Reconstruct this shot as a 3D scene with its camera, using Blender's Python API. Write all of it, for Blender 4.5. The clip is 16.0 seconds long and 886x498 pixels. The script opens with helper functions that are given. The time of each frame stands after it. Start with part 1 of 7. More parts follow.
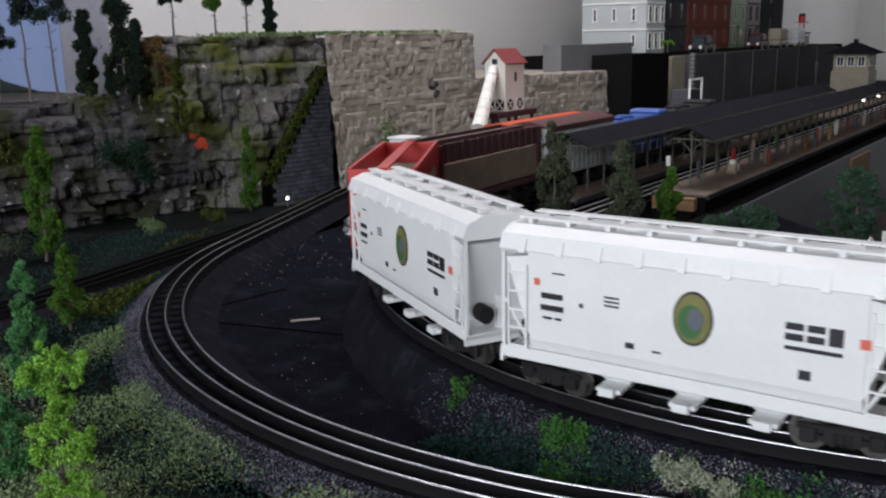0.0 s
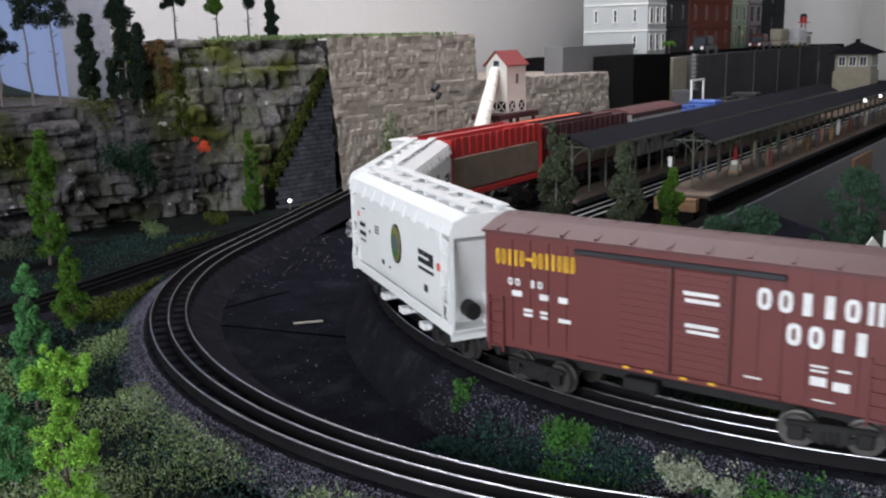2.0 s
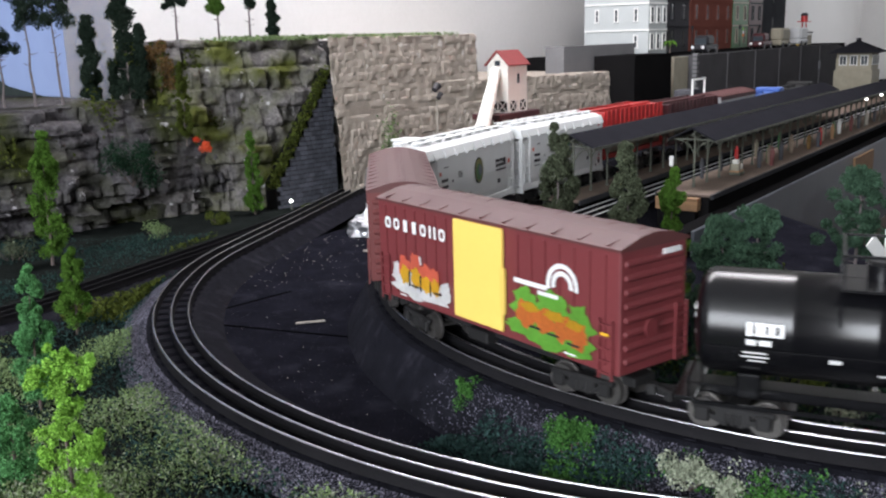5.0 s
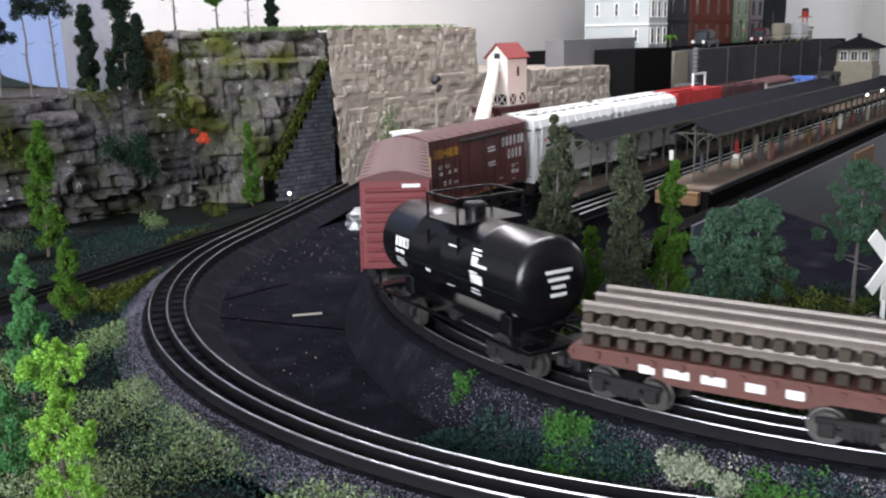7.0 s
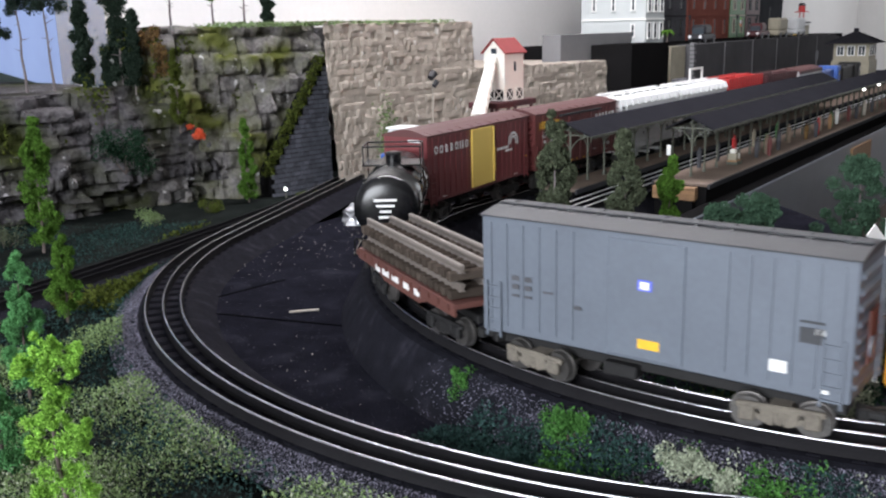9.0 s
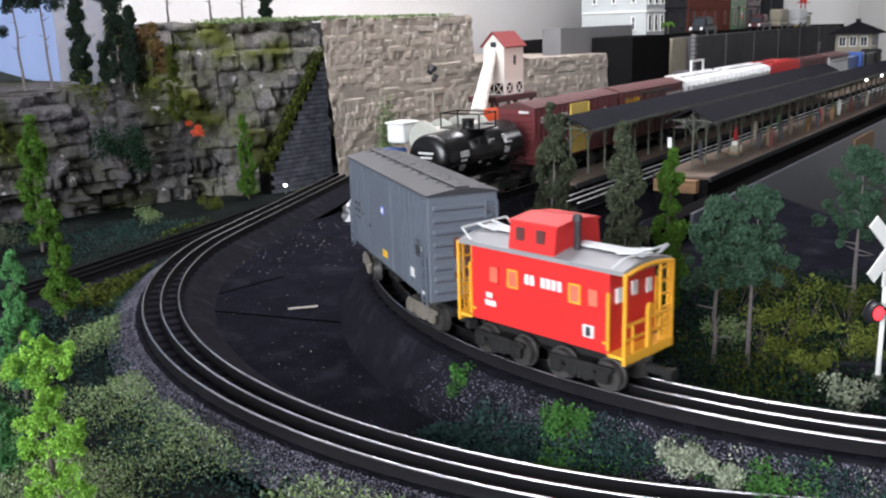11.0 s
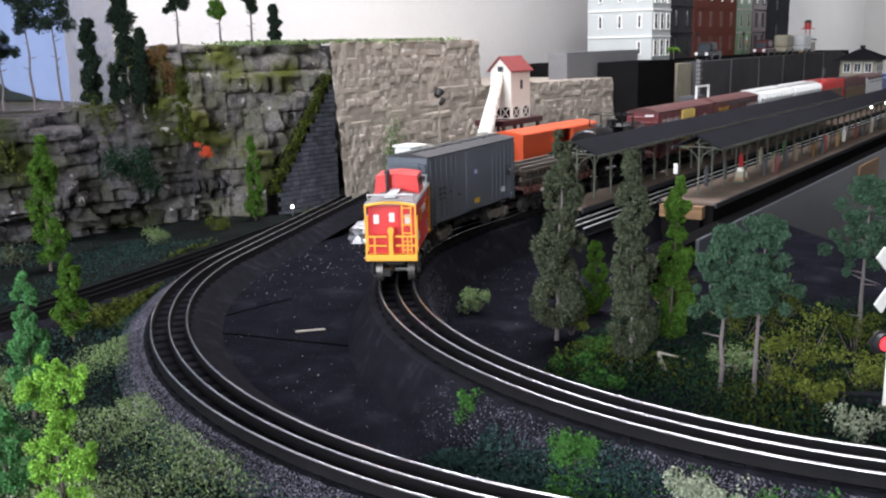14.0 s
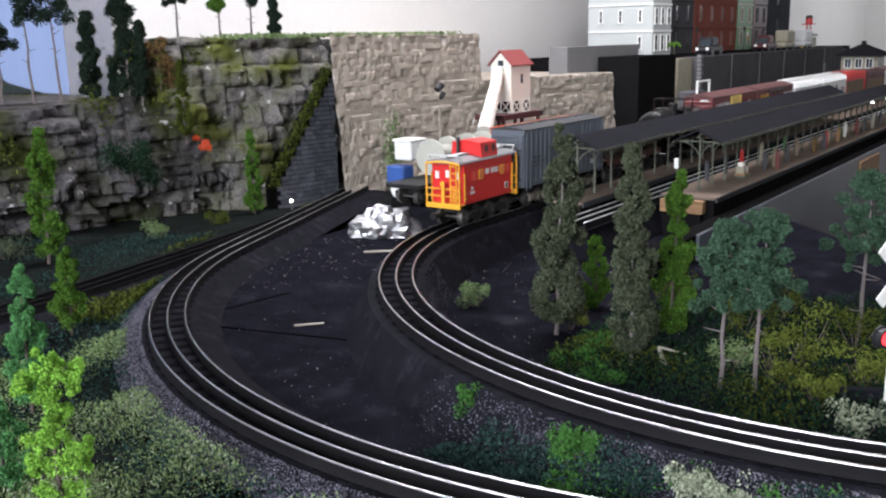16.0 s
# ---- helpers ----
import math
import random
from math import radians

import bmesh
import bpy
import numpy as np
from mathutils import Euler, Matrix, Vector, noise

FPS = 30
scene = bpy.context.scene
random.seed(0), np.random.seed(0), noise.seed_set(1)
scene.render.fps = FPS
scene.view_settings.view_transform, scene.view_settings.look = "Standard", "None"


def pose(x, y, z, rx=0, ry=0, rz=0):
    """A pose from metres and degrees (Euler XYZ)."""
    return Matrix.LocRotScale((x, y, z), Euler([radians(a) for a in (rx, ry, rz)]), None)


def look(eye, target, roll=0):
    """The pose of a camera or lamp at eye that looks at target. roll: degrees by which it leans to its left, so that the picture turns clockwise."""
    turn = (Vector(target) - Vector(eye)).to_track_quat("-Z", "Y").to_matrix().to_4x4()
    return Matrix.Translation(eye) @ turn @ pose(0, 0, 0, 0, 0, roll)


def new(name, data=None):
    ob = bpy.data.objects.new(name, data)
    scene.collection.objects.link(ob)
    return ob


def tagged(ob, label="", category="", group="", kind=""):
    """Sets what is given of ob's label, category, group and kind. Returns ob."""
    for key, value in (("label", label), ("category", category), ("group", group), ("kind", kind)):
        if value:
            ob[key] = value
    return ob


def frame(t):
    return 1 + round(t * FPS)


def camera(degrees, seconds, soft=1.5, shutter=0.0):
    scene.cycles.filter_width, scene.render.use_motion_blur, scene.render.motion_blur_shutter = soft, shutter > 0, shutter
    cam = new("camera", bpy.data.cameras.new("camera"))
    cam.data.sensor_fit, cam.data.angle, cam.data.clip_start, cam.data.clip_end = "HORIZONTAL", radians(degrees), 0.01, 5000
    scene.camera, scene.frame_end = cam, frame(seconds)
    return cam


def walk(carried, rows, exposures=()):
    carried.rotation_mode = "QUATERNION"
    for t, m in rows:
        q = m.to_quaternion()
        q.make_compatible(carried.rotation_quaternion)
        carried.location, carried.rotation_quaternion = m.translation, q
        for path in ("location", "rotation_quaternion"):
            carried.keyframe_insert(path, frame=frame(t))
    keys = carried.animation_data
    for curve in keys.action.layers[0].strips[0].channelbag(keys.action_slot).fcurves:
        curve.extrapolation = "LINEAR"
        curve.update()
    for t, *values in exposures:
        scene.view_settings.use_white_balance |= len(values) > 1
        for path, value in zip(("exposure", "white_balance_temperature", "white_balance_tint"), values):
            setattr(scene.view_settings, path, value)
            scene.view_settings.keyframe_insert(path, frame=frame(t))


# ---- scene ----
# ---- camera ----
cam = camera(51.66, 16.0, soft=2.2, shutter=0.5)
PATH = [
    (0, 0.0007, -0.0123, 0.2154, -0.314, 13.042, 1.190),
    (0.5, 0.0006, -0.0116, 0.2145, -0.323, 13.149, 1.139),
    (1, 0.0016, -0.0120, 0.2143, -0.296, 13.132, 1.264),
    (1.5, 0.0016, -0.0130, 0.2150, -0.200, 13.091, 1.413),
    (2, 0.0010, -0.0137, 0.2157, -0.152, 12.918, 1.489),
    (2.5, 0.0004, -0.0133, 0.2147, -0.166, 12.951, 1.389),
    (3, 0.0019, -0.0135, 0.2149, -0.121, 12.928, 1.465),
    (3.5, 0.0016, -0.0141, 0.2149, -0.111, 12.893, 1.563),
    (4, 0.0001, -0.0150, 0.2155, -0.074, 12.900, 1.638),
    (6.5, 0.0004, -0.0143, 0.2149, -0.157, 12.944, 1.522),
    (7, 0.0006, -0.0092, 0.2128, -0.155, 13.275, 1.296),
    (7.5, 0.0016, -0.0051, 0.2117, -0.102, 13.562, 1.489),
    (8, 0.0016, -0.0039, 0.2121, -0.114, 13.656, 1.590),
    (8.5, 0.0006, -0.0055, 0.2127, -0.250, 13.565, 1.538),
    (9, 0.0005, -0.0065, 0.2121, -0.345, 13.547, 1.375),
    (9.2, 0.0002, -0.0041, 0.2122, -0.337, 13.388, 1.244),
    (11.3, 0.0041, -0.0003, 0.2107, -0.139, 13.884, 1.948),
    (11.5, 0.0041, -0.0013, 0.2119, -0.104, 13.560, 1.846),
    (12, 0.0033, -0.0028, 0.2126, -0.008, 13.209, 1.803),
    (12.5, -0.0001, -0.0031, 0.2135, 0.229, 13.257, 1.671),
    (13, -0.0004, -0.0034, 0.2144, 0.207, 13.057, 1.454),
    (13.5, -0.0010, -0.0038, 0.2151, 0.084, 12.857, 1.265),
    (14, 0.0000, -0.0034, 0.2159, 0.014, 12.593, 1.360),
    (14.5, -0.0009, -0.0028, 0.2158, -0.024, 12.523, 1.232),
    (15, -0.0005, -0.0033, 0.2162, 0.021, 12.490, 1.392),
    (15.5, -0.0008, -0.0021, 0.2151, 0.013, 12.626, 1.150),
    (16, 0.0000, 0.0000, 0.2140, 0.000, 12.899, 1.203),
]


def cam_pose(x, y, z, yaw, pitch, roll):
    """Yaw to the left of +y, pitch down, roll with the picture turned counter-clockwise; degrees."""
    return Matrix.Translation((x, y, z)) @ pose(0, 0, 0, 0, 0, yaw) @ pose(0, 0, 0, 90 - pitch, 0, 0) @ pose(0, 0, 0, 0, 0, -roll)


EXPOSURES = [(0, -1.02), (0.5, -1.04), (1.0, -1.0), (1.5, -0.85), (2.0, -0.64), (3.0, -0.36), (4.0, -0.22), (6.5, 0.0), (7.5, 0.05), (9.0, 0.05), (12.0, 0.02), (16.0, 0.05)]
walk(cam, [(t, cam_pose(*row)) for t, *row in PATH], [(t, e + 0.32) for t, e in EXPOSURES])

# ---- light: daylight window behind the camera, ceiling light, fill lamp added at the far end ----
world = bpy.data.worlds.new("world")
scene.world = world
world.use_nodes = True
sky = world.node_tree.nodes.new("ShaderNodeTexSky")
sky.sky_type, sky.sun_disc, sky.sun_elevation, sky.sun_rotation = "NISHITA", False, radians(35), radians(200)
world.node_tree.links.new(sky.outputs[0], world.node_tree.nodes["Background"].inputs[0])
world.node_tree.nodes["Background"].inputs[1].default_value = 0.1


def area_lamp(name, eye, target, w, h, watts, color):
    lamp = bpy.data.lights.new(name, "AREA")
    lamp.shape, lamp.size, lamp.size_y, lamp.energy, lamp.color = "RECTANGLE", w, h, watts, color
    ob = new(name, lamp)
    ob.matrix_world = look(eye, target)
    return ob


area_lamp("window_daylight", (-1.35, -1.72, 0.75), (0.3, 1.0, 0.0), 1.7, 1.3, 114, (0.89, 0.93, 1.0))
# added fill lamp, brightens back wall and rails; the far wall has no window
area_lamp("far_window_daylight", (4.05, 5.0, 1.0), (1.18, 4.0, 0.25), 1.5, 1.2, 21, (0.91, 0.94, 1.0))
area_lamp("ceiling_light_glow", (0.14, 1.68, 1.52), (0.14, 1.68, 0.0), 1.3, 0.3, 37, (0.98, 0.95, 1.0))

# ---- materials ----
def mat(name, color, rough=0.7, metal=0.0, color2=None, scale=60.0, fine=400.0, bump=0.2, island=0.0, contrast=0.5, spec=0.5, bumpd=0.001, obj=0.0, patch=None, patch_scale=10.0, patch_from=0.52, specks=None, speck_scale=300.0):
    m = bpy.data.materials.new(name)
    m.use_nodes = True
    nt = m.node_tree
    b = nt.nodes["Principled BSDF"]
    b.inputs["Roughness"].default_value, b.inputs["Metallic"].default_value = rough, metal
    b.inputs["Specular IOR Level"].default_value = spec
    tc = nt.nodes.new("ShaderNodeTexCoord")
    n1 = nt.nodes.new("ShaderNodeTexNoise")
    n1.inputs["Scale"].default_value, n1.inputs["Detail"].default_value = scale, 5
    n2 = nt.nodes.new("ShaderNodeTexNoise")
    n2.inputs["Scale"].default_value, n2.inputs["Detail"].default_value = fine, 3
    for n in (n1, n2):
        nt.links.new(tc.outputs["Object"], n.inputs["Vector"])
    c2 = color2 or tuple(c * 0.6 for c in color)
    r = nt.nodes.new("ShaderNodeValToRGB")
    r.color_ramp.elements[0].position, r.color_ramp.elements[1].position = 0.5 - 0.5 * (1 - contrast) - 0.02, 0.5 + 0.5 * (1 - contrast) + 0.02
    r.color_ramp.elements[0].color, r.color_ramp.elements[1].color = (*c2, 1), (*color, 1)
    mx = nt.nodes.new("ShaderNodeMath")
    mx.operation = "MULTIPLY_ADD"
    mx.inputs[1].default_value, mx.inputs[2].default_value = 0.45, 0.0
    nt.links.new(n2.outputs[0], mx.inputs[0])
    ad = nt.nodes.new("ShaderNodeMath")
    ad.operation = "MULTIPLY_ADD"
    ad.inputs[1].default_value = 0.55
    nt.links.new(n1.outputs[0], ad.inputs[0])
    nt.links.new(mx.outputs[0], ad.inputs[2])
    nt.links.new(ad.outputs[0], r.inputs[0])
    out = r.outputs[0]
    for tone, freq, low, high in ((patch, patch_scale, patch_from, patch_from + 0.20), (specks, speck_scale, 0.66, 0.72)):
        if tone:
            # patches of a second substance: moss on rock, dust on paint
            n3, ramp, mixer = nt.nodes.new("ShaderNodeTexNoise"), nt.nodes.new("ShaderNodeMapRange"), nt.nodes.new("ShaderNodeMixRGB")
            n3.inputs["Scale"].default_value, n3.inputs["Detail"].default_value = freq, 6
            nt.links.new(tc.outputs["Object"], n3.inputs["Vector"])
            ramp.inputs[1].default_value, ramp.inputs[2].default_value = low, high
            nt.links.new(n3.outputs[0], ramp.inputs[0])
            nt.links.new(ramp.outputs[0], mixer.inputs[0])
            nt.links.new(out, mixer.inputs[1])
            mixer.inputs[2].default_value = (*tone, 1)
            out = mixer.outputs[0]
    if island or obj:
        hsv = nt.nodes.new("ShaderNodeHueSaturation")
        g = nt.nodes.new("ShaderNodeNewGeometry" if island else "ShaderNodeObjectInfo")
        rng = nt.nodes.new("ShaderNodeMapRange")
        k = island or obj
        rng.inputs[3].default_value, rng.inputs[4].default_value = 1 - k, 1 + k
        nt.links.new(g.outputs["Random Per Island" if island else "Random"], rng.inputs[0])
        nt.links.new(rng.outputs[0], hsv.inputs["Value"])
        nt.links.new(out, hsv.inputs["Color"])
        out = hsv.outputs[0]
    nt.links.new(out, b.inputs["Base Color"])
    if bump:
        bp = nt.nodes.new("ShaderNodeBump")
        bp.inputs["Strength"].default_value, bp.inputs["Distance"].default_value = bump, bumpd
        nt.links.new(ad.outputs[0], bp.inputs["Height"])
        nt.links.new(bp.outputs[0], b.inputs["Normal"])
    return m


def glow(name, color, strength):
    m = bpy.data.materials.new(name)
    m.use_nodes = True
    b = m.node_tree.nodes["Principled BSDF"]
    b.inputs["Base Color"].default_value = (*color, 1)
    b.inputs["Emission Color"].default_value = (*color, 1)
    b.inputs["Emission Strength"].default_value = strength
    return m


M = {}
M["wall"] = mat("wall_paint", (0.77, 0.75, 0.745), 0.85, scale=3, fine=90, color2=(0.69, 0.68, 0.665), bump=0.1, spec=0.0)
M["ceiling"] = mat("ceiling_paint", (0.78, 0.77, 0.74), 0.9, scale=4, fine=120, color2=(0.72, 0.71, 0.69), bump=0.1, spec=0.0)
M["carpet"] = mat("carpet", (0.12, 0.10, 0.09), 0.95, scale=20, fine=400, spec=0.0)
M["board"] = mat("black_board", (0.0150, 0.0150, 0.0215), 0.85, color2=(0.0045, 0.0045, 0.0066), scale=35, fine=900, bump=0.6, bumpd=0.002, spec=0.0, contrast=0.6, patch=(0.024, 0.024, 0.032), patch_scale=22, patch_from=0.56, specks=(0.075, 0.075, 0.085), speck_scale=420)
M["earth"] = mat("dark_earth", (0.018, 0.021, 0.020), 0.95, color2=(0.004, 0.005, 0.0045), scale=30, fine=600, bump=0.8, bumpd=0.004, spec=0.0)
M["ballast"] = mat("ballast_grey", (0.23, 0.22, 0.28), 0.9, color2=(0.060, 0.057, 0.075), scale=120, fine=900, bump=0.9, contrast=0.6, bumpd=0.003, island=0.6, spec=0.0)
M["roadbed"] = mat("roadbed_plastic", (0.0160, 0.0160, 0.0215), 0.75, color2=(0.0045, 0.0045, 0.006), scale=80, fine=900, bump=0.6, spec=0.02, patch=(0.026, 0.025, 0.033), patch_scale=60, patch_from=0.55)
M["rail"] = mat("nickel_rail", (0.70, 0.70, 0.74), 0.27, 1.0, color2=(0.34, 0.33, 0.34), scale=50, fine=700, bump=0.05)
# lighter copy of the nickel rail, reflected room light put into its colour
M["railbright"] = mat("lit_rail", (0.92, 0.92, 0.94), 0.42, 1.0, color2=(0.80, 0.80, 0.82), scale=50, fine=700, bump=0.05)
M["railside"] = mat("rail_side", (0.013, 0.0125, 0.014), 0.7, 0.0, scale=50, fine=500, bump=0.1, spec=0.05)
M["tie"] = mat("tie_plastic", (0.0125, 0.0125, 0.0165), 0.8, color2=(0.005, 0.005, 0.0065), scale=100, fine=800, obj=0.15, spec=0.0)
M["stone"] = mat("quarry_stone", (0.45, 0.40, 0.345), 0.9, color2=(0.27, 0.235, 0.205), scale=26, fine=420, bump=1.0, contrast=0.5, bumpd=0.004, patch=(0.27, 0.235, 0.20), patch_scale=9, patch_from=0.56, specks=(0.60, 0.57, 0.54), speck_scale=60, spec=0.0)
M["rock"] = mat("cliff_rock", (0.130, 0.121, 0.128), 0.9, color2=(0.012, 0.012, 0.013), scale=22, fine=170, bump=1.0, contrast=0.6, bumpd=0.006, spec=0.0, patch=(0.030, 0.035, 0.012), patch_scale=11, patch_from=0.46, specks=(0.30, 0.29, 0.30), speck_scale=55)
M["crag"] = mat("crag_rock", (0.29, 0.27, 0.265), 0.9, color2=(0.045, 0.042, 0.042), scale=26, fine=190, bump=1.0, contrast=0.55, bumpd=0.006, spec=0.0, patch=(0.075, 0.083, 0.024), patch_scale=13, patch_from=0.42, specks=(0.48, 0.47, 0.47), speck_scale=60)
M["cutstone"] = mat("cut_stone", (0.105, 0.109, 0.130), 0.85, color2=(0.055, 0.058, 0.07), scale=40, fine=300, bump=0.8, bumpd=0.002, island=0.22, spec=0.0)
M["backdrop"] = mat("backdrop_sky", (0.31, 0.39, 0.62), 0.85, color2=(0.26, 0.33, 0.55), scale=2, fine=20, bump=0.02, spec=0.0)
M["hill"] = mat("backdrop_hill", (0.05, 0.062, 0.06), 0.9, scale=30, fine=200, bump=0.1, spec=0.0)
for key, c in dict(poplar=(0.085, 0.175, 0.030), mint=(0.10, 0.27, 0.10), lime=(0.25, 0.50, 0.080), dkgreen=(0.018, 0.042, 0.024), olive=(0.080, 0.094, 0.060), spruce=(0.026, 0.040, 0.029), pine=(0.060, 0.112, 0.072), grass=(0.205, 0.285, 0.130), moss=(0.078, 0.098, 0.022), teal=(0.030, 0.060, 0.055), yellowgreen=(0.13, 0.16, 0.035), straw=(0.37, 0.41, 0.30), orange=(0.28, 0.11, 0.02), bright=(0.065, 0.170, 0.042), brown=(0.16, 0.10, 0.045)).items():
    M[key] = mat("foliage_" + key, c, 0.85, color2=tuple(v * 0.5 for v in c), scale=90, fine=500, bump=0, island=0.5, spec=0.0)
M["trunk"] = mat("bark", (0.16, 0.13, 0.12), 0.9, color2=(0.07, 0.055, 0.05), scale=120, fine=600, bump=0.6, spec=0.0)
M["trunkgrey"] = mat("bark_grey", (0.22, 0.19, 0.19), 0.9, color2=(0.10, 0.085, 0.085), scale=120, fine=600, bump=0.6, spec=0.0)
M["white"] = mat("car_white", (0.78, 0.79, 0.79), 0.42, color2=(0.70, 0.71, 0.71), scale=30, fine=300, bump=0.03)
M["paleroof"] = mat("car_pale_grey", (0.55, 0.56, 0.57), 0.5, color2=(0.48, 0.49, 0.5), scale=30, fine=300, bump=0.03)
M["boxred"] = mat("boxcar_brown", (0.130, 0.030, 0.029), 0.5, color2=(0.105, 0.024, 0.023), scale=30, fine=300, bump=0.05)
M["boxred2"] = mat("boxcar_maroon", (0.155, 0.030, 0.034), 0.45, color2=(0.13, 0.026, 0.029), scale=30, fine=300, bump=0.05)
M["boxroof"] = mat("boxcar_roof", (0.085, 0.027, 0.027), 0.55, color2=(0.085, 0.028, 0.028), scale=30, fine=300, bump=0.1)
M["maroon"] = mat("gondola_maroon", (0.070, 0.014, 0.018), 0.5, scale=40, fine=300, bump=0.05)
M["red"] = mat("gondola_red", (0.52, 0.025, 0.025), 0.42, color2=(0.42, 0.02, 0.02), scale=30, fine=300, bump=0.03)
M["cabred"] = mat("caboose_red", (0.62, 0.026, 0.026), 0.38, color2=(0.55, 0.023, 0.023), scale=30, fine=300, bump=0.03)
M["yellow"] = mat("yellow_paint", (0.80, 0.40, 0.035), 0.45, color2=(0.74, 0.36, 0.03), scale=40, fine=300, bump=0.02)
M["dooryellow"] = mat("door_yellow", (0.78, 0.56, 0.13), 0.45, color2=(0.74, 0.52, 0.12), scale=40, fine=300, bump=0.02)
M["lumber"] = mat("lumber_load", (0.30, 0.24, 0.19), 0.8, color2=(0.17, 0.13, 0.10), scale=60, fine=500, bump=0.4, spec=0.0)
M["cabroof"] = mat("caboose_roof_grey", (0.24, 0.24, 0.25), 0.5, color2=(0.19, 0.19, 0.2), scale=30, fine=300, bump=0.05)
M["parapet"] = mat("pale_concrete", (0.20, 0.20, 0.205), 0.85, color2=(0.15, 0.15, 0.155), scale=16, fine=300, bump=0.3, spec=0.0)
M["panelgrey"] = mat("panel_grey", (0.125, 0.137, 0.162), 0.30, color2=(0.085, 0.094, 0.112), scale=14, fine=200, bump=0.2)
M["black"] = mat("tank_black", (0.005, 0.005, 0.006), 0.25, color2=(0.003, 0.003, 0.004), scale=30, fine=300, bump=0.03, spec=0.4)
M["truck"] = mat("truck_black", (0.014, 0.0135, 0.014), 0.6, scale=80, fine=500, bump=0.2, spec=0.3)
M["wheel"] = mat("wheel_steel", (0.20, 0.19, 0.185), 0.38, 0.8, color2=(0.10, 0.095, 0.09), scale=80, fine=500, bump=0.1)
M["dusty"] = mat("weathered_truck", (0.17, 0.15, 0.12), 0.85, color2=(0.08, 0.07, 0.06), scale=90, fine=500, bump=0.3)
M["grey"] = mat("reefer_grey", (0.115, 0.134, 0.165), 0.5, color2=(0.085, 0.097, 0.121), scale=25, fine=300, bump=0.05)
M["greyroof"] = mat("reefer_roof", (0.035, 0.037, 0.043), 0.6, scale=25, fine=300, bump=0.1)
M["rust"] = mat("flatcar_brown", (0.115, 0.040, 0.031), 0.7, color2=(0.068, 0.025, 0.020), scale=50, fine=400, bump=0.2)
M["oldtie"] = mat("weathered_ties", (0.060, 0.048, 0.040), 0.85, color2=(0.045, 0.036, 0.03), scale=80, fine=500, bump=0.4, obj=0.25, spec=0.0)
M["oldrail"] = mat("dull_rail", (0.23, 0.20, 0.18), 0.5, 0.3, color2=(0.14, 0.12, 0.105), scale=60, fine=400, bump=0.1)
M["printwhite"] = mat("print_white", (0.85, 0.85, 0.85), 0.5, scale=60, fine=400, bump=0)
M["printblack"] = mat("print_black", (0.02, 0.02, 0.025), 0.5, scale=60, fine=400, bump=0)
M["printyellow"] = mat("print_yellow", (0.85, 0.48, 0.03), 0.5, scale=60, fine=400, bump=0)
M["printred"] = mat("print_red", (0.80, 0.16, 0.10), 0.5, scale=60, fine=400, bump=0)
M["printgreen"] = mat("print_green", (0.22, 0.62, 0.08), 0.5, scale=60, fine=400, bump=0)
M["printorange"] = mat("print_orange", (0.90, 0.25, 0.06), 0.5, scale=60, fine=400, bump=0)
M["printblue"] = mat("print_blue", (0.10, 0.14, 0.75), 0.5, scale=60, fine=400, bump=0)
M["gold"] = mat("print_gold", (0.21, 0.20, 0.06), 0.5, scale=60, fine=400, bump=0)
M["darkgreen"] = mat("print_dark_green", (0.05, 0.16, 0.05), 0.5, scale=60, fine=400, bump=0)
M["roofdark"] = mat("canopy_roof", (0.024, 0.024, 0.029), 0.85, color2=(0.016, 0.016, 0.0195), scale=30, fine=400, bump=0.3, spec=0.0)
M["iron"] = mat("painted_iron", (0.105, 0.112, 0.085), 0.6, scale=80, fine=400, bump=0.1)
M["platform"] = mat("platform_top", (0.21, 0.165, 0.135), 0.85, color2=(0.13, 0.10, 0.085), scale=25, fine=400, bump=0.3, spec=0.0)
M["plank"] = mat("plank_wood", (0.34, 0.20, 0.10), 0.75, color2=(0.22, 0.12, 0.06), scale=60, fine=500, bump=0.3, obj=0.2)
M["concrete"] = mat("grey_concrete", (0.060, 0.062, 0.068), 0.85, color2=(0.035, 0.036, 0.040), scale=16, fine=300, bump=0.4, spec=0.0)
M["darkwall"] = mat("dark_wall", (0.012, 0.0115, 0.012), 0.85, scale=20, fine=300, bump=0.4, spec=0.0)
M["retain"] = mat("retaining_wall", (0.095, 0.093, 0.098), 0.85, color2=(0.058, 0.057, 0.060), scale=12, fine=260, bump=0.4, spec=0.0)
M["housewall"] = mat("house_siding", (0.50, 0.53, 0.53), 0.75, color2=(0.44, 0.47, 0.47), scale=30, fine=300, bump=0.1)
M["trimwhite"] = mat("white_trim", (0.80, 0.80, 0.78), 0.55, color2=(0.74, 0.74, 0.72), scale=40, fine=300, bump=0.05)
M["paneglass"] = mat("window_glass", (0.05, 0.06, 0.07), 0.1, color2=(0.04, 0.05, 0.06), scale=40, fine=300, bump=0)
M["brick"] = mat("brick_red", (0.20, 0.075, 0.060), 0.85, color2=(0.16, 0.06, 0.048), scale=60, fine=400, bump=0.3, spec=0.0)
M["slate"] = mat("dark_facade", (0.10, 0.10, 0.11), 0.8, scale=60, fine=400, bump=0.3, spec=0.0)
M["shedwhite"] = mat("shed_white", (0.82, 0.81, 0.75), 0.7, color2=(0.72, 0.70, 0.64), scale=50, fine=300, bump=0.2)
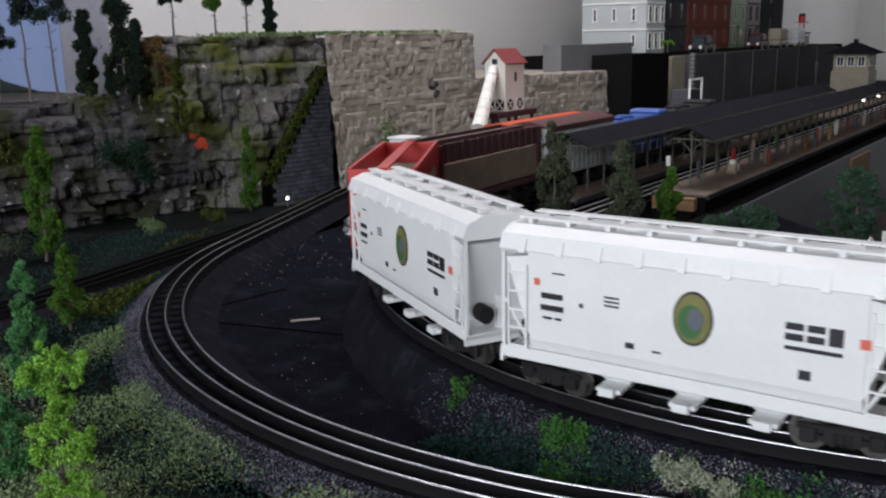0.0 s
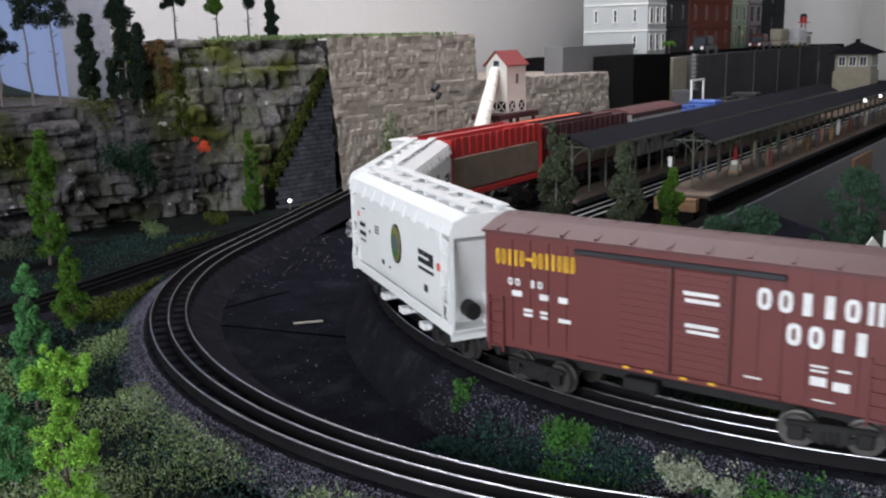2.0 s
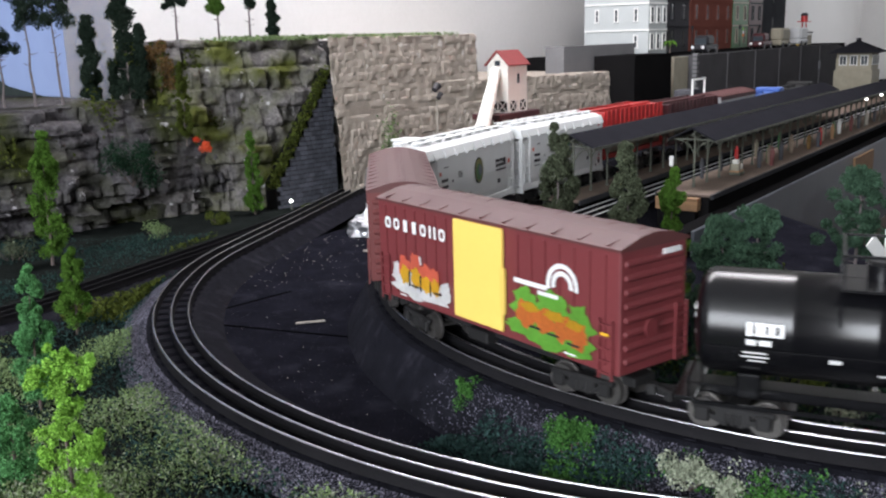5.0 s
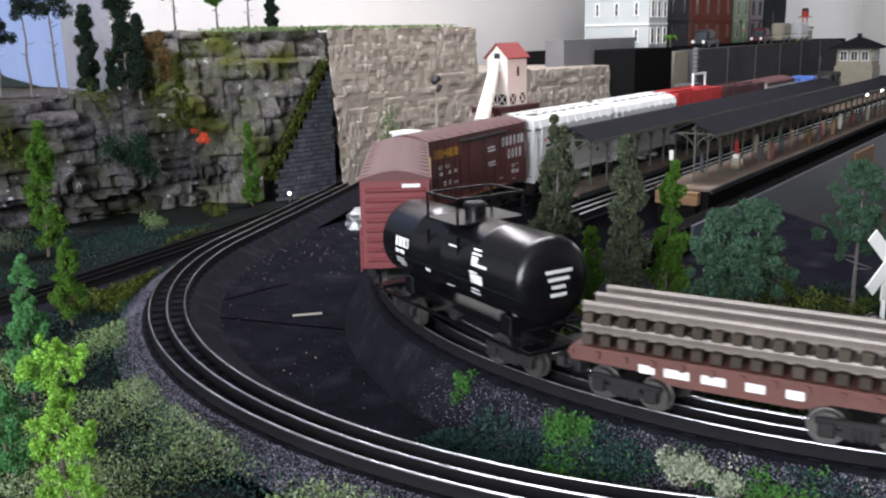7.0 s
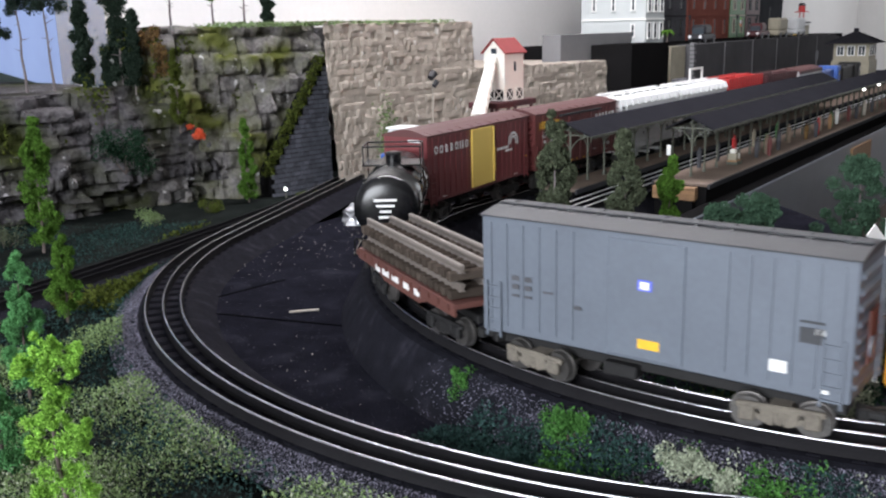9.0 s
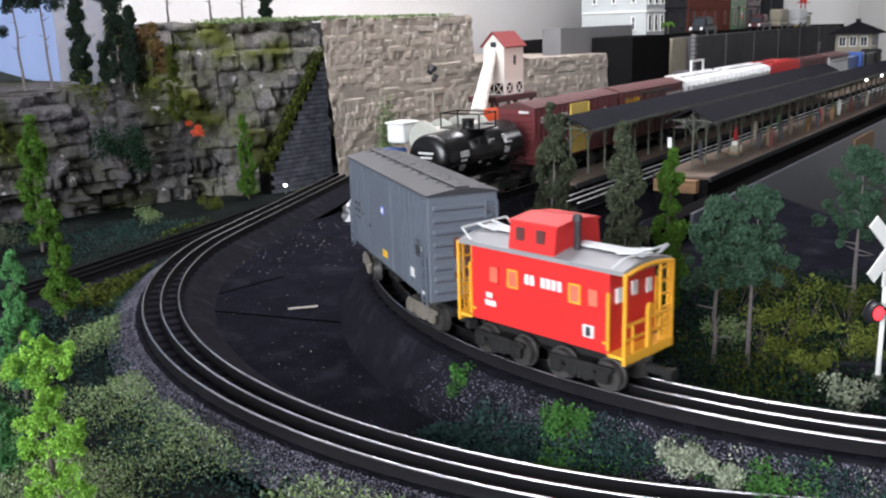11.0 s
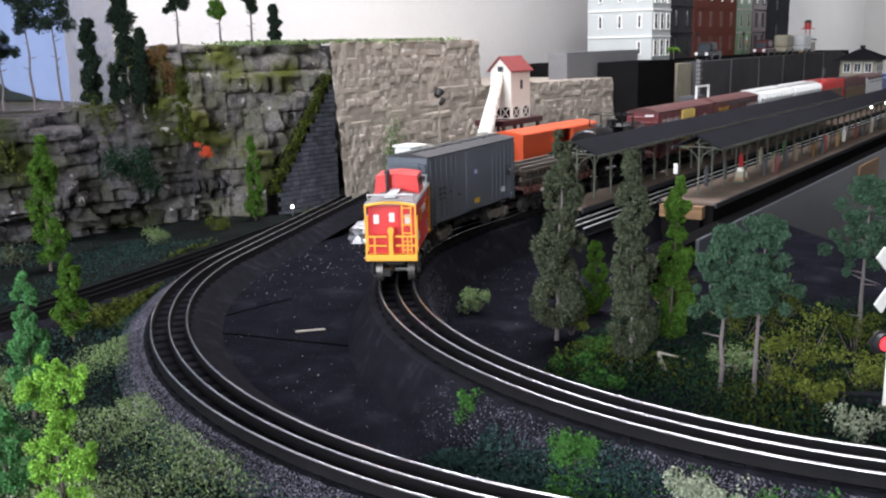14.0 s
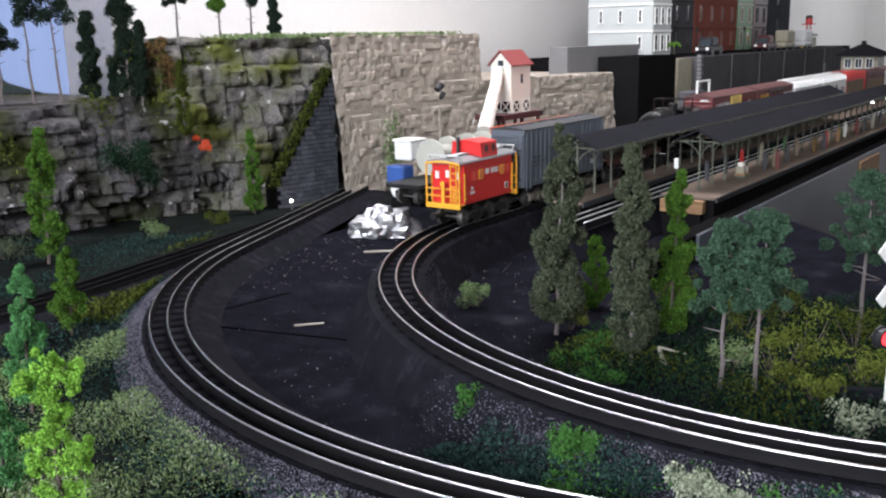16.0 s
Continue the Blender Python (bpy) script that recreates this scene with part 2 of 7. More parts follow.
M["shedroof"] = mat("shed_roof_red", (0.25, 0.040, 0.040), 0.75, color2=(0.19, 0.032, 0.032), scale=60, fine=400, bump=0.3)
M["orange"] = mat("orange_paint", (0.66, 0.085, 0.022), 0.5, color2=(0.58, 0.075, 0.02), scale=40, fine=300, bump=0.05)
M["blue"] = mat("blue_paint", (0.035, 0.10, 0.36), 0.5, color2=(0.03, 0.08, 0.28), scale=40, fine=300, bump=0.05)
M["spool"] = mat("cable_drum_grey", (0.48, 0.48, 0.43), 0.7, color2=(0.38, 0.38, 0.34), scale=40, fine=300, bump=0.2)
M["foil"] = mat("crumpled_foil", (0.55, 0.55, 0.57), 0.46, 1.0, color2=(0.4, 0.4, 0.42), scale=80, fine=400, bump=0.6)
M["seam"] = mat("seam_black", (0.0012, 0.0012, 0.0014), 0.95, scale=80, fine=500, bump=0.2, spec=0.0)
M["stick"] = mat("bare_wood", (0.48, 0.44, 0.38), 0.8, scale=90, fine=400, bump=0.2)
M["lampred"] = glow("red_lens", (1.0, 0.03, 0.04), 2.5)
M["lampwhite"] = glow("white_lens", (1.0, 1.0, 0.95), 6.0)
M["tower"] = mat("tower_cream", (0.36, 0.33, 0.25), 0.75, scale=40, fine=300, bump=0.1)


# ---- mesh helpers ----
def bm_box(bm, c, s, rot=None, bevel=0.0):
    m = Matrix.Translation(c) @ (rot or Matrix.Identity(4)) @ Matrix.Diagonal((*s, 1))
    r = bmesh.ops.create_cube(bm, size=1, matrix=m)
    if bevel:
        edges = list({e for v in r["verts"] for e in v.link_edges})
        bmesh.ops.bevel(bm, geom=edges, offset=bevel, segments=1, affect="EDGES")
    return bm


def bm_cyl(bm, a, b, r1, r2=None, n=12, caps=True):
    a, b = Vector(a), Vector(b)
    d = b - a
    m = Matrix.Translation((a + b) / 2) @ d.to_track_quat("Z", "Y").to_matrix().to_4x4()
    bmesh.ops.create_cone(bm, cap_ends=caps, segments=n, radius1=r1, radius2=r1 if r2 is None else r2, depth=d.length, matrix=m)
    return bm


def box(c, s, rot=None, bevel=0.0):
    return bm_box(bmesh.new(), c, s, rot, bevel)


def cyl(a, b, r1, r2=None, n=12):
    return bm_cyl(bmesh.new(), a, b, r1, r2, n)


def link_mesh(name, bm, material, smooth=False):
    me = bpy.data.meshes.new(name)
    bmesh.ops.recalc_face_normals(bm, faces=bm.faces)
    bm.to_mesh(me)
    bm.free()
    me.materials.append(M[material])
    if smooth:
        me.polygons.foreach_set("use_smooth", [True] * len(me.polygons))
    return me


def part(name, bm, material, parent, label="", smooth=False):
    ob = new(name, link_mesh(name, bm, material, smooth))
    ob.parent = parent
    return tagged(ob, label)


def mesh_part(name, me, parent, m=None):
    ob = new(name, me)
    ob.parent = parent
    if m is not None:
        ob.matrix_basis = m
    return ob


def thing(name, label, category, m=None, group="", kind=""):
    ob = new(name)
    ob.empty_display_size = 0.01
    if m is not None:
        ob.matrix_basis = m
    return tagged(ob, label, category, group, kind)


def solid(name, bm, material, label, category="", kind="", group="", m=None, smooth=False):
    ob = new(name, link_mesh(name, bm, material, smooth))
    if m is not None:
        ob.matrix_basis = m
    return tagged(ob, label, category, group, kind)


def arrays_mesh(name, verts, faces, material, smooth=False):
    me = bpy.data.meshes.new(name)
    me.from_pydata(verts, [], faces)
    me.materials.append(M[material])
    if smooth:
        me.polygons.foreach_set("use_smooth", [True] * len(me.polygons))
    return me


def poly_prism(bm, pts, z0, z1):
    """A flat outline raised from z0 to z1."""
    lo = [bm.verts.new((x, y, z0)) for x, y in pts]
    hi = [bm.verts.new((x, y, z1)) for x, y in pts]
    bm.faces.new(lo[::-1])
    bm.faces.new(hi)
    for i in range(len(pts)):
        j = (i + 1) % len(pts)
        bm.faces.new((lo[i], lo[j], hi[j], hi[i]))
    return bm


# ---- plan: the curve of the main line, its straight along the station, the outer loop ----
C1, R1, TH1 = Vector((0.404, 0.848)), 0.449, radians(143.5)
DIR = Vector((math.sin(TH1), -math.cos(TH1)))
RIGHT = Vector((DIR.y, -DIR.x))
P0 = C1 + R1 * Vector((math.cos(TH1), math.sin(TH1)))
S_BACK = -(radians(270) - TH1) * R1
C2, R2, TH2, Z2 = Vector((0.290, 0.949)), 0.5625, radians(166), -0.025
YAW = math.degrees(math.atan2(DIR.y, DIR.x))
BOARD = -0.047


def main_line(s, o=0.0):
    """Place and heading on the main line at s metres past the curve's end, o metres to its right."""
    if s >= 0:
        p, d = P0 + DIR * s, DIR
    elif s > S_BACK:
        a = TH1 - s / R1
        p, d = C1 + R1 * Vector((math.cos(a), math.sin(a))), Vector((math.sin(a), -math.cos(a)))
    else:
        p, d = C1 + Vector((S_BACK - s, -R1)), Vector((-1, 0))
    return p + Vector((d.y, -d.x)) * o, d


def loop_line(s, o=0.0):
    """The same for the outer loop."""
    if s >= 0:
        d = Vector((math.sin(TH2), -math.cos(TH2)))
        p = C2 + R2 * Vector((math.cos(TH2), math.sin(TH2))) + d * s
    else:
        a = TH2 - s / R2
        p, d = C2 + R2 * Vector((math.cos(a), math.sin(a))), Vector((math.sin(a), -math.cos(a)))
    return p + Vector((d.y, -d.x)) * o, d


def at(s, o, z=0.0):
    """A place in the station's own lines: s along, o to the right of the main line."""
    p = P0 + DIR * s + RIGHT * o
    return Vector((p.x, p.y, z))


def station(s, o, z=0.0, turn=0.0):
    """A pose there, x along the tracks."""
    return Matrix.Translation(at(s, o, z)) @ pose(0, 0, 0, 0, 0, YAW + turn)

# ---- room ----
def wall_panel(name, a, b, z0, z1, material, label, thick=0.1):
    """A wall whose seen face runs from a to b, its thickness to the left of that way."""
    a, b = Vector(a), Vector(b)
    d = (b - a).normalized()
    n = Vector((-d.y, d.x)) * thick
    bm = bmesh.new()
    poly_prism(bm, [a, b, b + n, a + n], z0, z1)
    return solid(name, bm, material, label, "wall", "structure")


FLOOR, CEIL = -0.95, 1.55
CORNER = at(0.022, -0.895).xy
far_end = at(6.2, -0.895).xy
left_end = CORNER - RIGHT * 2.4
wall_panel("wall_north", far_end, CORNER + DIR * 0.001, FLOOR, CEIL, "wall", "off-white painted plaster wall behind the layout", -0.1)
wall_panel("wall_west", CORNER, left_end, FLOOR, CEIL, "backdrop", "wall painted as a pale blue sky backdrop", -0.1)


def wall_with_window(name, a, b, u0, u1, w0, w1, label):
    a, b = Vector(a), Vector(b)
    d = (b - a).normalized()
    n, length = Vector((-d.y, d.x)) * -0.1, (b - a).length
    bm = bmesh.new()
    for p, q, z0, z1 in ((0, u0, FLOOR, CEIL), (u1, length, FLOOR, CEIL), (u0, u1, FLOOR, w0), (u0, u1, w1, CEIL)):
        poly_prism(bm, [a + d * p, a + d * q, a + d * q + n, a + d * p + n], z0, z1)
    return solid(name, bm, "wall", label, "wall", "structure")


se = Vector((4.2, -1.9))
sw = Vector((-3.4, -1.9))
ne = at(6.2, 1.6).xy
wall_with_window("wall_south", sw, se, 1.15, 2.95, 0.1, 1.4, "off-white plaster wall with a wide window")
wall_panel("wall_east", se, ne, FLOOR, CEIL, "wall", "off-white painted plaster wall", -0.1)
wall_panel("wall_far", ne, far_end, FLOOR, CEIL, "wall", "off-white plaster wall at the far end", -0.1)
wall_panel("wall_west_near", left_end, sw, FLOOR, CEIL, "wall", "off-white painted plaster side wall", -0.1)
bm = bmesh.new()
poly_prism(bm, [(-5, -3), (8, -3), (8, 9), (-5, 9)], CEIL, CEIL + 0.1)
solid("ceiling", bm, "ceiling", "plain white ceiling", "ceiling", "structure")
bm = bmesh.new()
poly_prism(bm, [(-5, -3), (8, -3), (8, 9), (-5, 9)], FLOOR - 0.1, FLOOR)
solid("floor", bm, "carpet", "dark carpeted room floor", "floor", "structure")

# painted hill on the blue backdrop
bm = bmesh.new()
outline = [(0.0, 0.02), (0.0, 0.125), (0.06, 0.13), (0.13, 0.14), (0.2, 0.15), (0.26, 0.175), (0.33, 0.19), (0.42, 0.21), (0.55, 0.22), (0.55, 0.02)]
vs = [bm.verts.new(Vector((*(CORNER - RIGHT * (u * 1.0)), z)) - Vector((*DIR, 0)) * 0.004) for u, z in outline]
bm.faces.new(vs)
solid("backdrop_hill", bm, "hill", "dark hill painted on the blue backdrop", "backdrop", "structure")

# ---- layout ground ----
def ground_z(x, y):
    p = Vector((x, y))
    out = (p - C2).length - R2
    z = BOARD + 0.003 * noise.noise((x * 9, y * 9, 0)) + 0.002 * noise.noise((x * 40, y * 40, 3))
    if out > 0.05:
        z += min(out - 0.05, 0.08) * 0.06 - 0.003
    else:
        z -= 0.013
    return z


def terrain():
    xs, ys = np.arange(-1.6, 1.5, 0.022), np.arange(0.12, 3.2, 0.022)
    verts, faces = [], []
    n = len(xs)
    for y in ys:
        for x in xs:
            verts.append((x, y, ground_z(x, y)))
    for j in range(len(ys) - 1):
        for i in range(n - 1):
            k = j * n + i
            p = Vector((xs[i], ys[j]))
            if (p - P0).dot(RIGHT) > 0.21 and (p - P0).dot(DIR) > -0.03:
                continue
            faces.append((k, k + 1, k + n + 1, k + n))
    me = arrays_mesh("ground", verts, faces, "earth", True)
    return tagged(new("ground", me), "dark earth ground of the model layout", "ground", kind="structure")


terrain()
bm = bmesh.new()
poly_prism(bm, [(-1.7, -0.6), (1.35, -0.6), (1.35, 0.2), at(-0.03, 0.85).xy, at(-0.03, 0.222).xy, at(4.8, 0.215).xy, at(4.8, -0.885).xy, at(0.01, -0.885).xy, at(0.01, -1.6).xy, (-1.7, 1.2)], -0.10, -0.075)
solid("layout_table", bm, "darkwall", "dark plywood table top under the layout", "table", "structure")
bm = bmesh.new()
ring = [C2 + Vector((0.01, 0.0)) + 0.548 * Vector((math.cos(a), math.sin(a))) for a in np.linspace(0, 2 * math.pi, 72, endpoint=False)]
notched = []
for p in ring:
    ps, po = (p - P0).dot(DIR), (p - P0).dot(RIGHT)
    if po > 0.22 and ps > -0.03:
        ps, po = (ps, 0.22) if ps + 0.03 > po - 0.22 else (-0.03, po)
    notched.append(P0 + DIR * ps + RIGHT * po)
poly_prism(bm, notched, BOARD - 0.006, BOARD)
solid("black_board", bm, "board", "flat black-painted board with dust and flecks inside the loop", "board", "structure")


# ---- tracks ----
def sweep(fn, ss, profile, z, closed=True):
    verts, faces, n = [], [], len(profile)
    for s in ss:
        for o, h in profile:
            p, d = fn(s, o)
            verts.append((p.x, p.y, z(s) + h if callable(z) else z + h))
    m = n if closed else n - 1
    for k in range(len(ss) - 1):
        for i in range(m):
            j = (i + 1) % n
            faces.append((k * n + i, k * n + j, (k + 1) * n + j, (k + 1) * n + i))
    if closed:
        faces += [tuple(range(n))[::-1], tuple((len(ss) - 1) * n + i for i in range(n))]
    return verts, faces


TIE = link_mesh("tie", box((0, 0, -0.0094), (0.0075, 0.039, 0.0022), None, 0.0005), "tie")
RAIL_TOP = [(-0.0010, -0.0012), (-0.0009, -0.0004), (-0.0004, 0.0), (0.0004, 0.0), (0.0009, -0.0004), (0.0010, -0.0012)]
RAIL_WEB = [(-0.0008, -0.0013), (0.0008, -0.0013), (0.0009, -0.0050), (0.0017, -0.0080), (-0.0017, -0.0080), (-0.0009, -0.0050)]


def track(name, fn, s0, s1, z, label, bed, step=0.014, ties=(), bedmat="roadbed", wide=0.0, heads="rail"):
    """Three rails on a moulded bed and its embankment; ties as pieces over the given stretch."""
    ob = thing(name, label, "track", kind="structure")
    ss = np.arange(s0, s1 + 1e-6, step)
    prof = [(-0.0215, -0.009), (-0.0265 - wide, -0.0105), (-0.047 - wide, bed), (0.047 + wide, bed), (0.0265 + wide, -0.0105), (0.0215, -0.009)]
    mesh_part("embankment", arrays_mesh("embankment", *sweep(fn, ss, prof, z), bedmat), ob)
    for o in (-0.0157, 0.0, 0.0157):
        rail = mesh_part("rail", arrays_mesh("rail", *sweep(fn, ss, [(o + a, b) for a, b in RAIL_TOP], z), heads, True), ob)
        rail["label"] = "bright worn nickel rail head"
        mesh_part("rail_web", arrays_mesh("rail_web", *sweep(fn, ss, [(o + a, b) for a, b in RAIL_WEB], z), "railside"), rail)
    for s in np.arange(*ties) if ties else ():
        p, d = fn(s)
        mesh_part("tie", TIE, ob, Matrix.Translation((p.x, p.y, z)) @ pose(0, 0, 0, 0, 0, math.degrees(math.atan2(d.y, d.x))))
    return ob


def lined(points):
    """A smooth line through a few plan points, as main_line gives it."""
    pts = [Vector(p) for p in points]
    cum = [0.0]
    for a, b in zip(pts, pts[1:]):
        cum.append(cum[-1] + (b - a).length)

    def fn(s, o=0.0):
        k = max(i for i in range(len(pts) - 1) if cum[i] <= max(s, 0))
        u = (s - cum[k]) / (cum[k + 1] - cum[k])
        p0, p1, p2, p3 = pts[max(k - 1, 0)], pts[k], pts[k + 1], pts[min(k + 2, len(pts) - 1)]
        p = 0.5 * (2 * p1 + (p2 - p0) * u + (2 * p0 - 5 * p1 + 4 * p2 - p3) * u * u + (3 * p1 - p0 - 3 * p2 + p3) * u ** 3)
        d = (0.5 * ((p2 - p0) + 2 * (2 * p0 - 5 * p1 + 4 * p2 - p3) * u + 3 * (3 * p1 - p0 - 3 * p2 + p3) * u * u)).normalized()
        return p + Vector((d.y, -d.x)) * o, d

    fn.length = cum[-1]
    return fn


track("main_track", main_line, -1.5, 5.2, 0.0, "curved three-rail toy train track on a black embankment", BOARD, ties=(-0.95, 0.5, 0.021))
track("loop_track", loop_line, -1.25, 0.9, Z2, "outer three-rail loop track on a black plastic bed", BOARD - Z2, ties=(-0.95, 0.55, 0.021))
yard_line = lined([(-0.60, 0.60), (-0.42, 0.86), (-0.335, 1.03), (-0.262, 1.20), (-0.195, 1.38), (-0.12, 1.62)])
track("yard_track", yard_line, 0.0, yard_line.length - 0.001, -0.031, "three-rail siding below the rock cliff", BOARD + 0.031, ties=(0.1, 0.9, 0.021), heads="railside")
station_line = lambda s, o=0.0: (at(s, 0.117 + o).xy, DIR)
# rail heads here take the copy with the reflection in its colour
track("station_track", station_line, 0.03, 3.4, 0.0, "straight three-rail track between two station platforms", BOARD, wide=-0.012, heads="railbright")
back_line = lambda s, o=0.0: (at(s, -0.13 + o).xy, DIR)
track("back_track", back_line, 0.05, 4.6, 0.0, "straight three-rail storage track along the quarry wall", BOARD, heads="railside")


# ---- train ----
def letter_blocks(parent, n, width, height, x, z, y, material, face, gaps=(), label=""):
    """A row of plain shapes the size of letters: open rounded frames and single or paired strokes in turn."""
    bm = bmesh.new()
    pitch = width / n
    w, t = pitch * 0.68, min(pitch * 0.24, height * 0.24)
    for k in range(n):
        if k in gaps:
            continue
        cx = x - face * (-width / 2 + pitch * (k + 0.5))
        kind = "oobbou"[k % 6]
        if kind == "b":
            bm_box(bm, (cx, y, z), (w * 0.6, 0.0005, height))
        elif kind == "u":
            for d in (-1, 1):
                bm_box(bm, (cx + d * (w - t) / 2, y, z), (t * 1.1, 0.0005, height))
        else:
            ring = [(math.cos(a), math.sin(a)) for a in np.linspace(0, 2 * math.pi, 16, endpoint=False)]
            shape = [(math.copysign(abs(c) ** 0.7, c), math.copysign(abs(v) ** 0.7, v)) for c, v in ring]
            outer = [bm.verts.new((cx + c * w / 2, y + face * 0.00025, z + v * height / 2)) for c, v in shape]
            inner = [bm.verts.new((cx + c * (w / 2 - t), y + face * 0.00025, z + v * (height / 2 - t))) for c, v in shape]
            for i in range(16):
                j = (i + 1) % 16
                bm.faces.new((outer[i], outer[j], inner[j], inner[i]))
    return part("inscription", bm, material, parent, label)


def bars(parent, cells, y, material, name="print", face=-1):
    """Plain printed bars on a side: rows of x, z, width, height."""
    if name in ("route_card", "reflector", "door_stripe"):
        for x, z, w, h in cells:
            part(name, box((x, y, z), (w, 0.0005, h)), material, parent)
        return None
    bm = bmesh.new()
    for x, z, w, h in cells:
        bm_box(bm, (x, y, z), (w, 0.0005, h))
    return part(name, bm, material, parent)


def truck(parent, x, frame_mat="truck", r=0.0092):
    """A two-axle truck: side frames, bolster, four wheels."""
    t = new("truck")
    t.empty_display_size = 0.01
    t.parent = parent
    t.location = (x, 0, 0)
    bm = bmesh.new()
    bm_box(bm, (0, 0, 0.0125), (0.012, 0.040, 0.006), None, 0.0008)
    for y in (-0.0205, 0.0205):
        bm_box(bm, (0, y, 0.0115), (0.020, 0.0035, 0.010), None, 0.001)
        bm_box(bm, (0, y, 0.0145), (0.045, 0.0030, 0.0035), None, 0.0008)
        for sx in (-1, 1):
            bm_box(bm, (sx * 0.0165, y * 1.06, 0.0105), (0.0085, 0.004, 0.0085), None, 0.001)
            bm_box(bm, (sx * 0.009, y, 0.0085), (0.012, 0.003, 0.0028), pose(0, 0, 0, 0, sx * -22, 0))
        for k in (-0.0035, 0, 0.0035):
            bm_cyl(bm, (k, y * 1.05, 0.006), (k, y * 1.05, 0.013), 0.0014, n=8)
    part("truck_frame", bm, frame_mat, t)
    for sx in (-1, 1):
        bm = cyl((sx * 0.0165, -0.015, r), (sx * 0.0165, 0.015, r), 0.0018, n=8)
        for sy in (-1, 1):
            bm_cyl(bm, (sx * 0.0165, sy * 0.0135, r), (sx * 0.0165, sy * 0.018, r), r, r * 0.97, n=24)
            bm_cyl(bm, (sx * 0.0165, sy * 0.0118, r), (sx * 0.0165, sy * 0.0137, r), r * 1.12, n=24)
            bm_cyl(bm, (sx * 0.0165, sy * 0.0178, r), (sx * 0.0165, sy * 0.0186, r), r * 0.45, n=12)
        part("wheelset", bm, "wheel", t)
    return t


CARS = []


def car(name, label, category, rear, length, trucks, frame_mat="truck", inset=0.033):
    """A rail car; x forwards, its middle at 0, its rear that far ahead of the train's tail."""
    ob = thing(name, label, category, group="freight train")
    mid = rear + length / 2
    a = length / 2 - inset
    tr = [truck(ob, -a, frame_mat), truck(ob, a, frame_mat)] if trucks else []
    for sx in (-1, 1):
        bm = box((sx * (length / 2 + 0.008), 0, 0.0145), (0.020, 0.005, 0.005), None, 0.001)
        bm_box(bm, (sx * (length / 2 + 0.016), 0.002, 0.0145), (0.006, 0.008, 0.007), None, 0.001)
        part("coupler", bm, "truck", ob)
    CARS.append((ob, mid, a, tr))
    return ob


def lift(ob, dz, k=1.0, z0=0.0, only=None):
    """Raise a car's body parts by dz, stretched k times over z0; trucks, couplers and frame stay."""
    for c in ob.children:
        base = c.name.split(".")[0]
        if base in ("truck", "coupler", "underframe", "outlet_gate") or (only and base not in only):
            continue
        c.matrix_basis = Matrix.Translation((0, 0, dz + z0 * (1 - k))) @ Matrix.Diagonal((1, 1, k, 1)) @ c.matrix_basis


def narrow(ob, k):
    """Draw a car's body in to k of its width over the unchanged trucks."""
    for c in ob.children:
        if c.name.split(".")[0] not in ("truck", "coupler"):
            c.matrix_basis = Matrix.Diagonal((1, k, 1, 1)) @ c.matrix_basis
    return ob


def ladder(parent, x, y, z0, z1, w, axis, material, rungs=6, r=0.0007):
    bm = bmesh.new()
    e = Vector((1, 0, 0)) if axis == "x" else Vector((0, 1, 0))
    c = Vector((x, y, 0))
    for k in (-1, 1):
        q = c + e * (k * w / 2)
        bm_box(bm, (q.x, q.y, (z0 + z1) / 2), (2 * r, 2 * r, z1 - z0))
    for i in range(rungs):
        z = z0 + (z1 - z0) * (i + 0.5) / rungs
        q = c
        bm_box(bm, (q.x, q.y, z), (w, 1.6 * r, 1.6 * r) if axis == "x" else (1.6 * r, w, 1.6 * r))
    return part("ladder", bm, material, parent)


def profile_prism(bm, pts, x0, x1):
    """An outline in y, z drawn out from x0 to x1."""
    a = [bm.verts.new((x0, y, z)) for y, z in pts]
    b = [bm.verts.new((x1, y, z)) for y, z in pts]
    bm.faces.new(a)
    bm.faces.new(b[::-1])
    for i in range(len(pts)):
        j = (i + 1) % len(pts)
        bm.faces.new((a[i], b[i], b[j], a[j]))
    return bm


W = 0.031  # half the width of a car


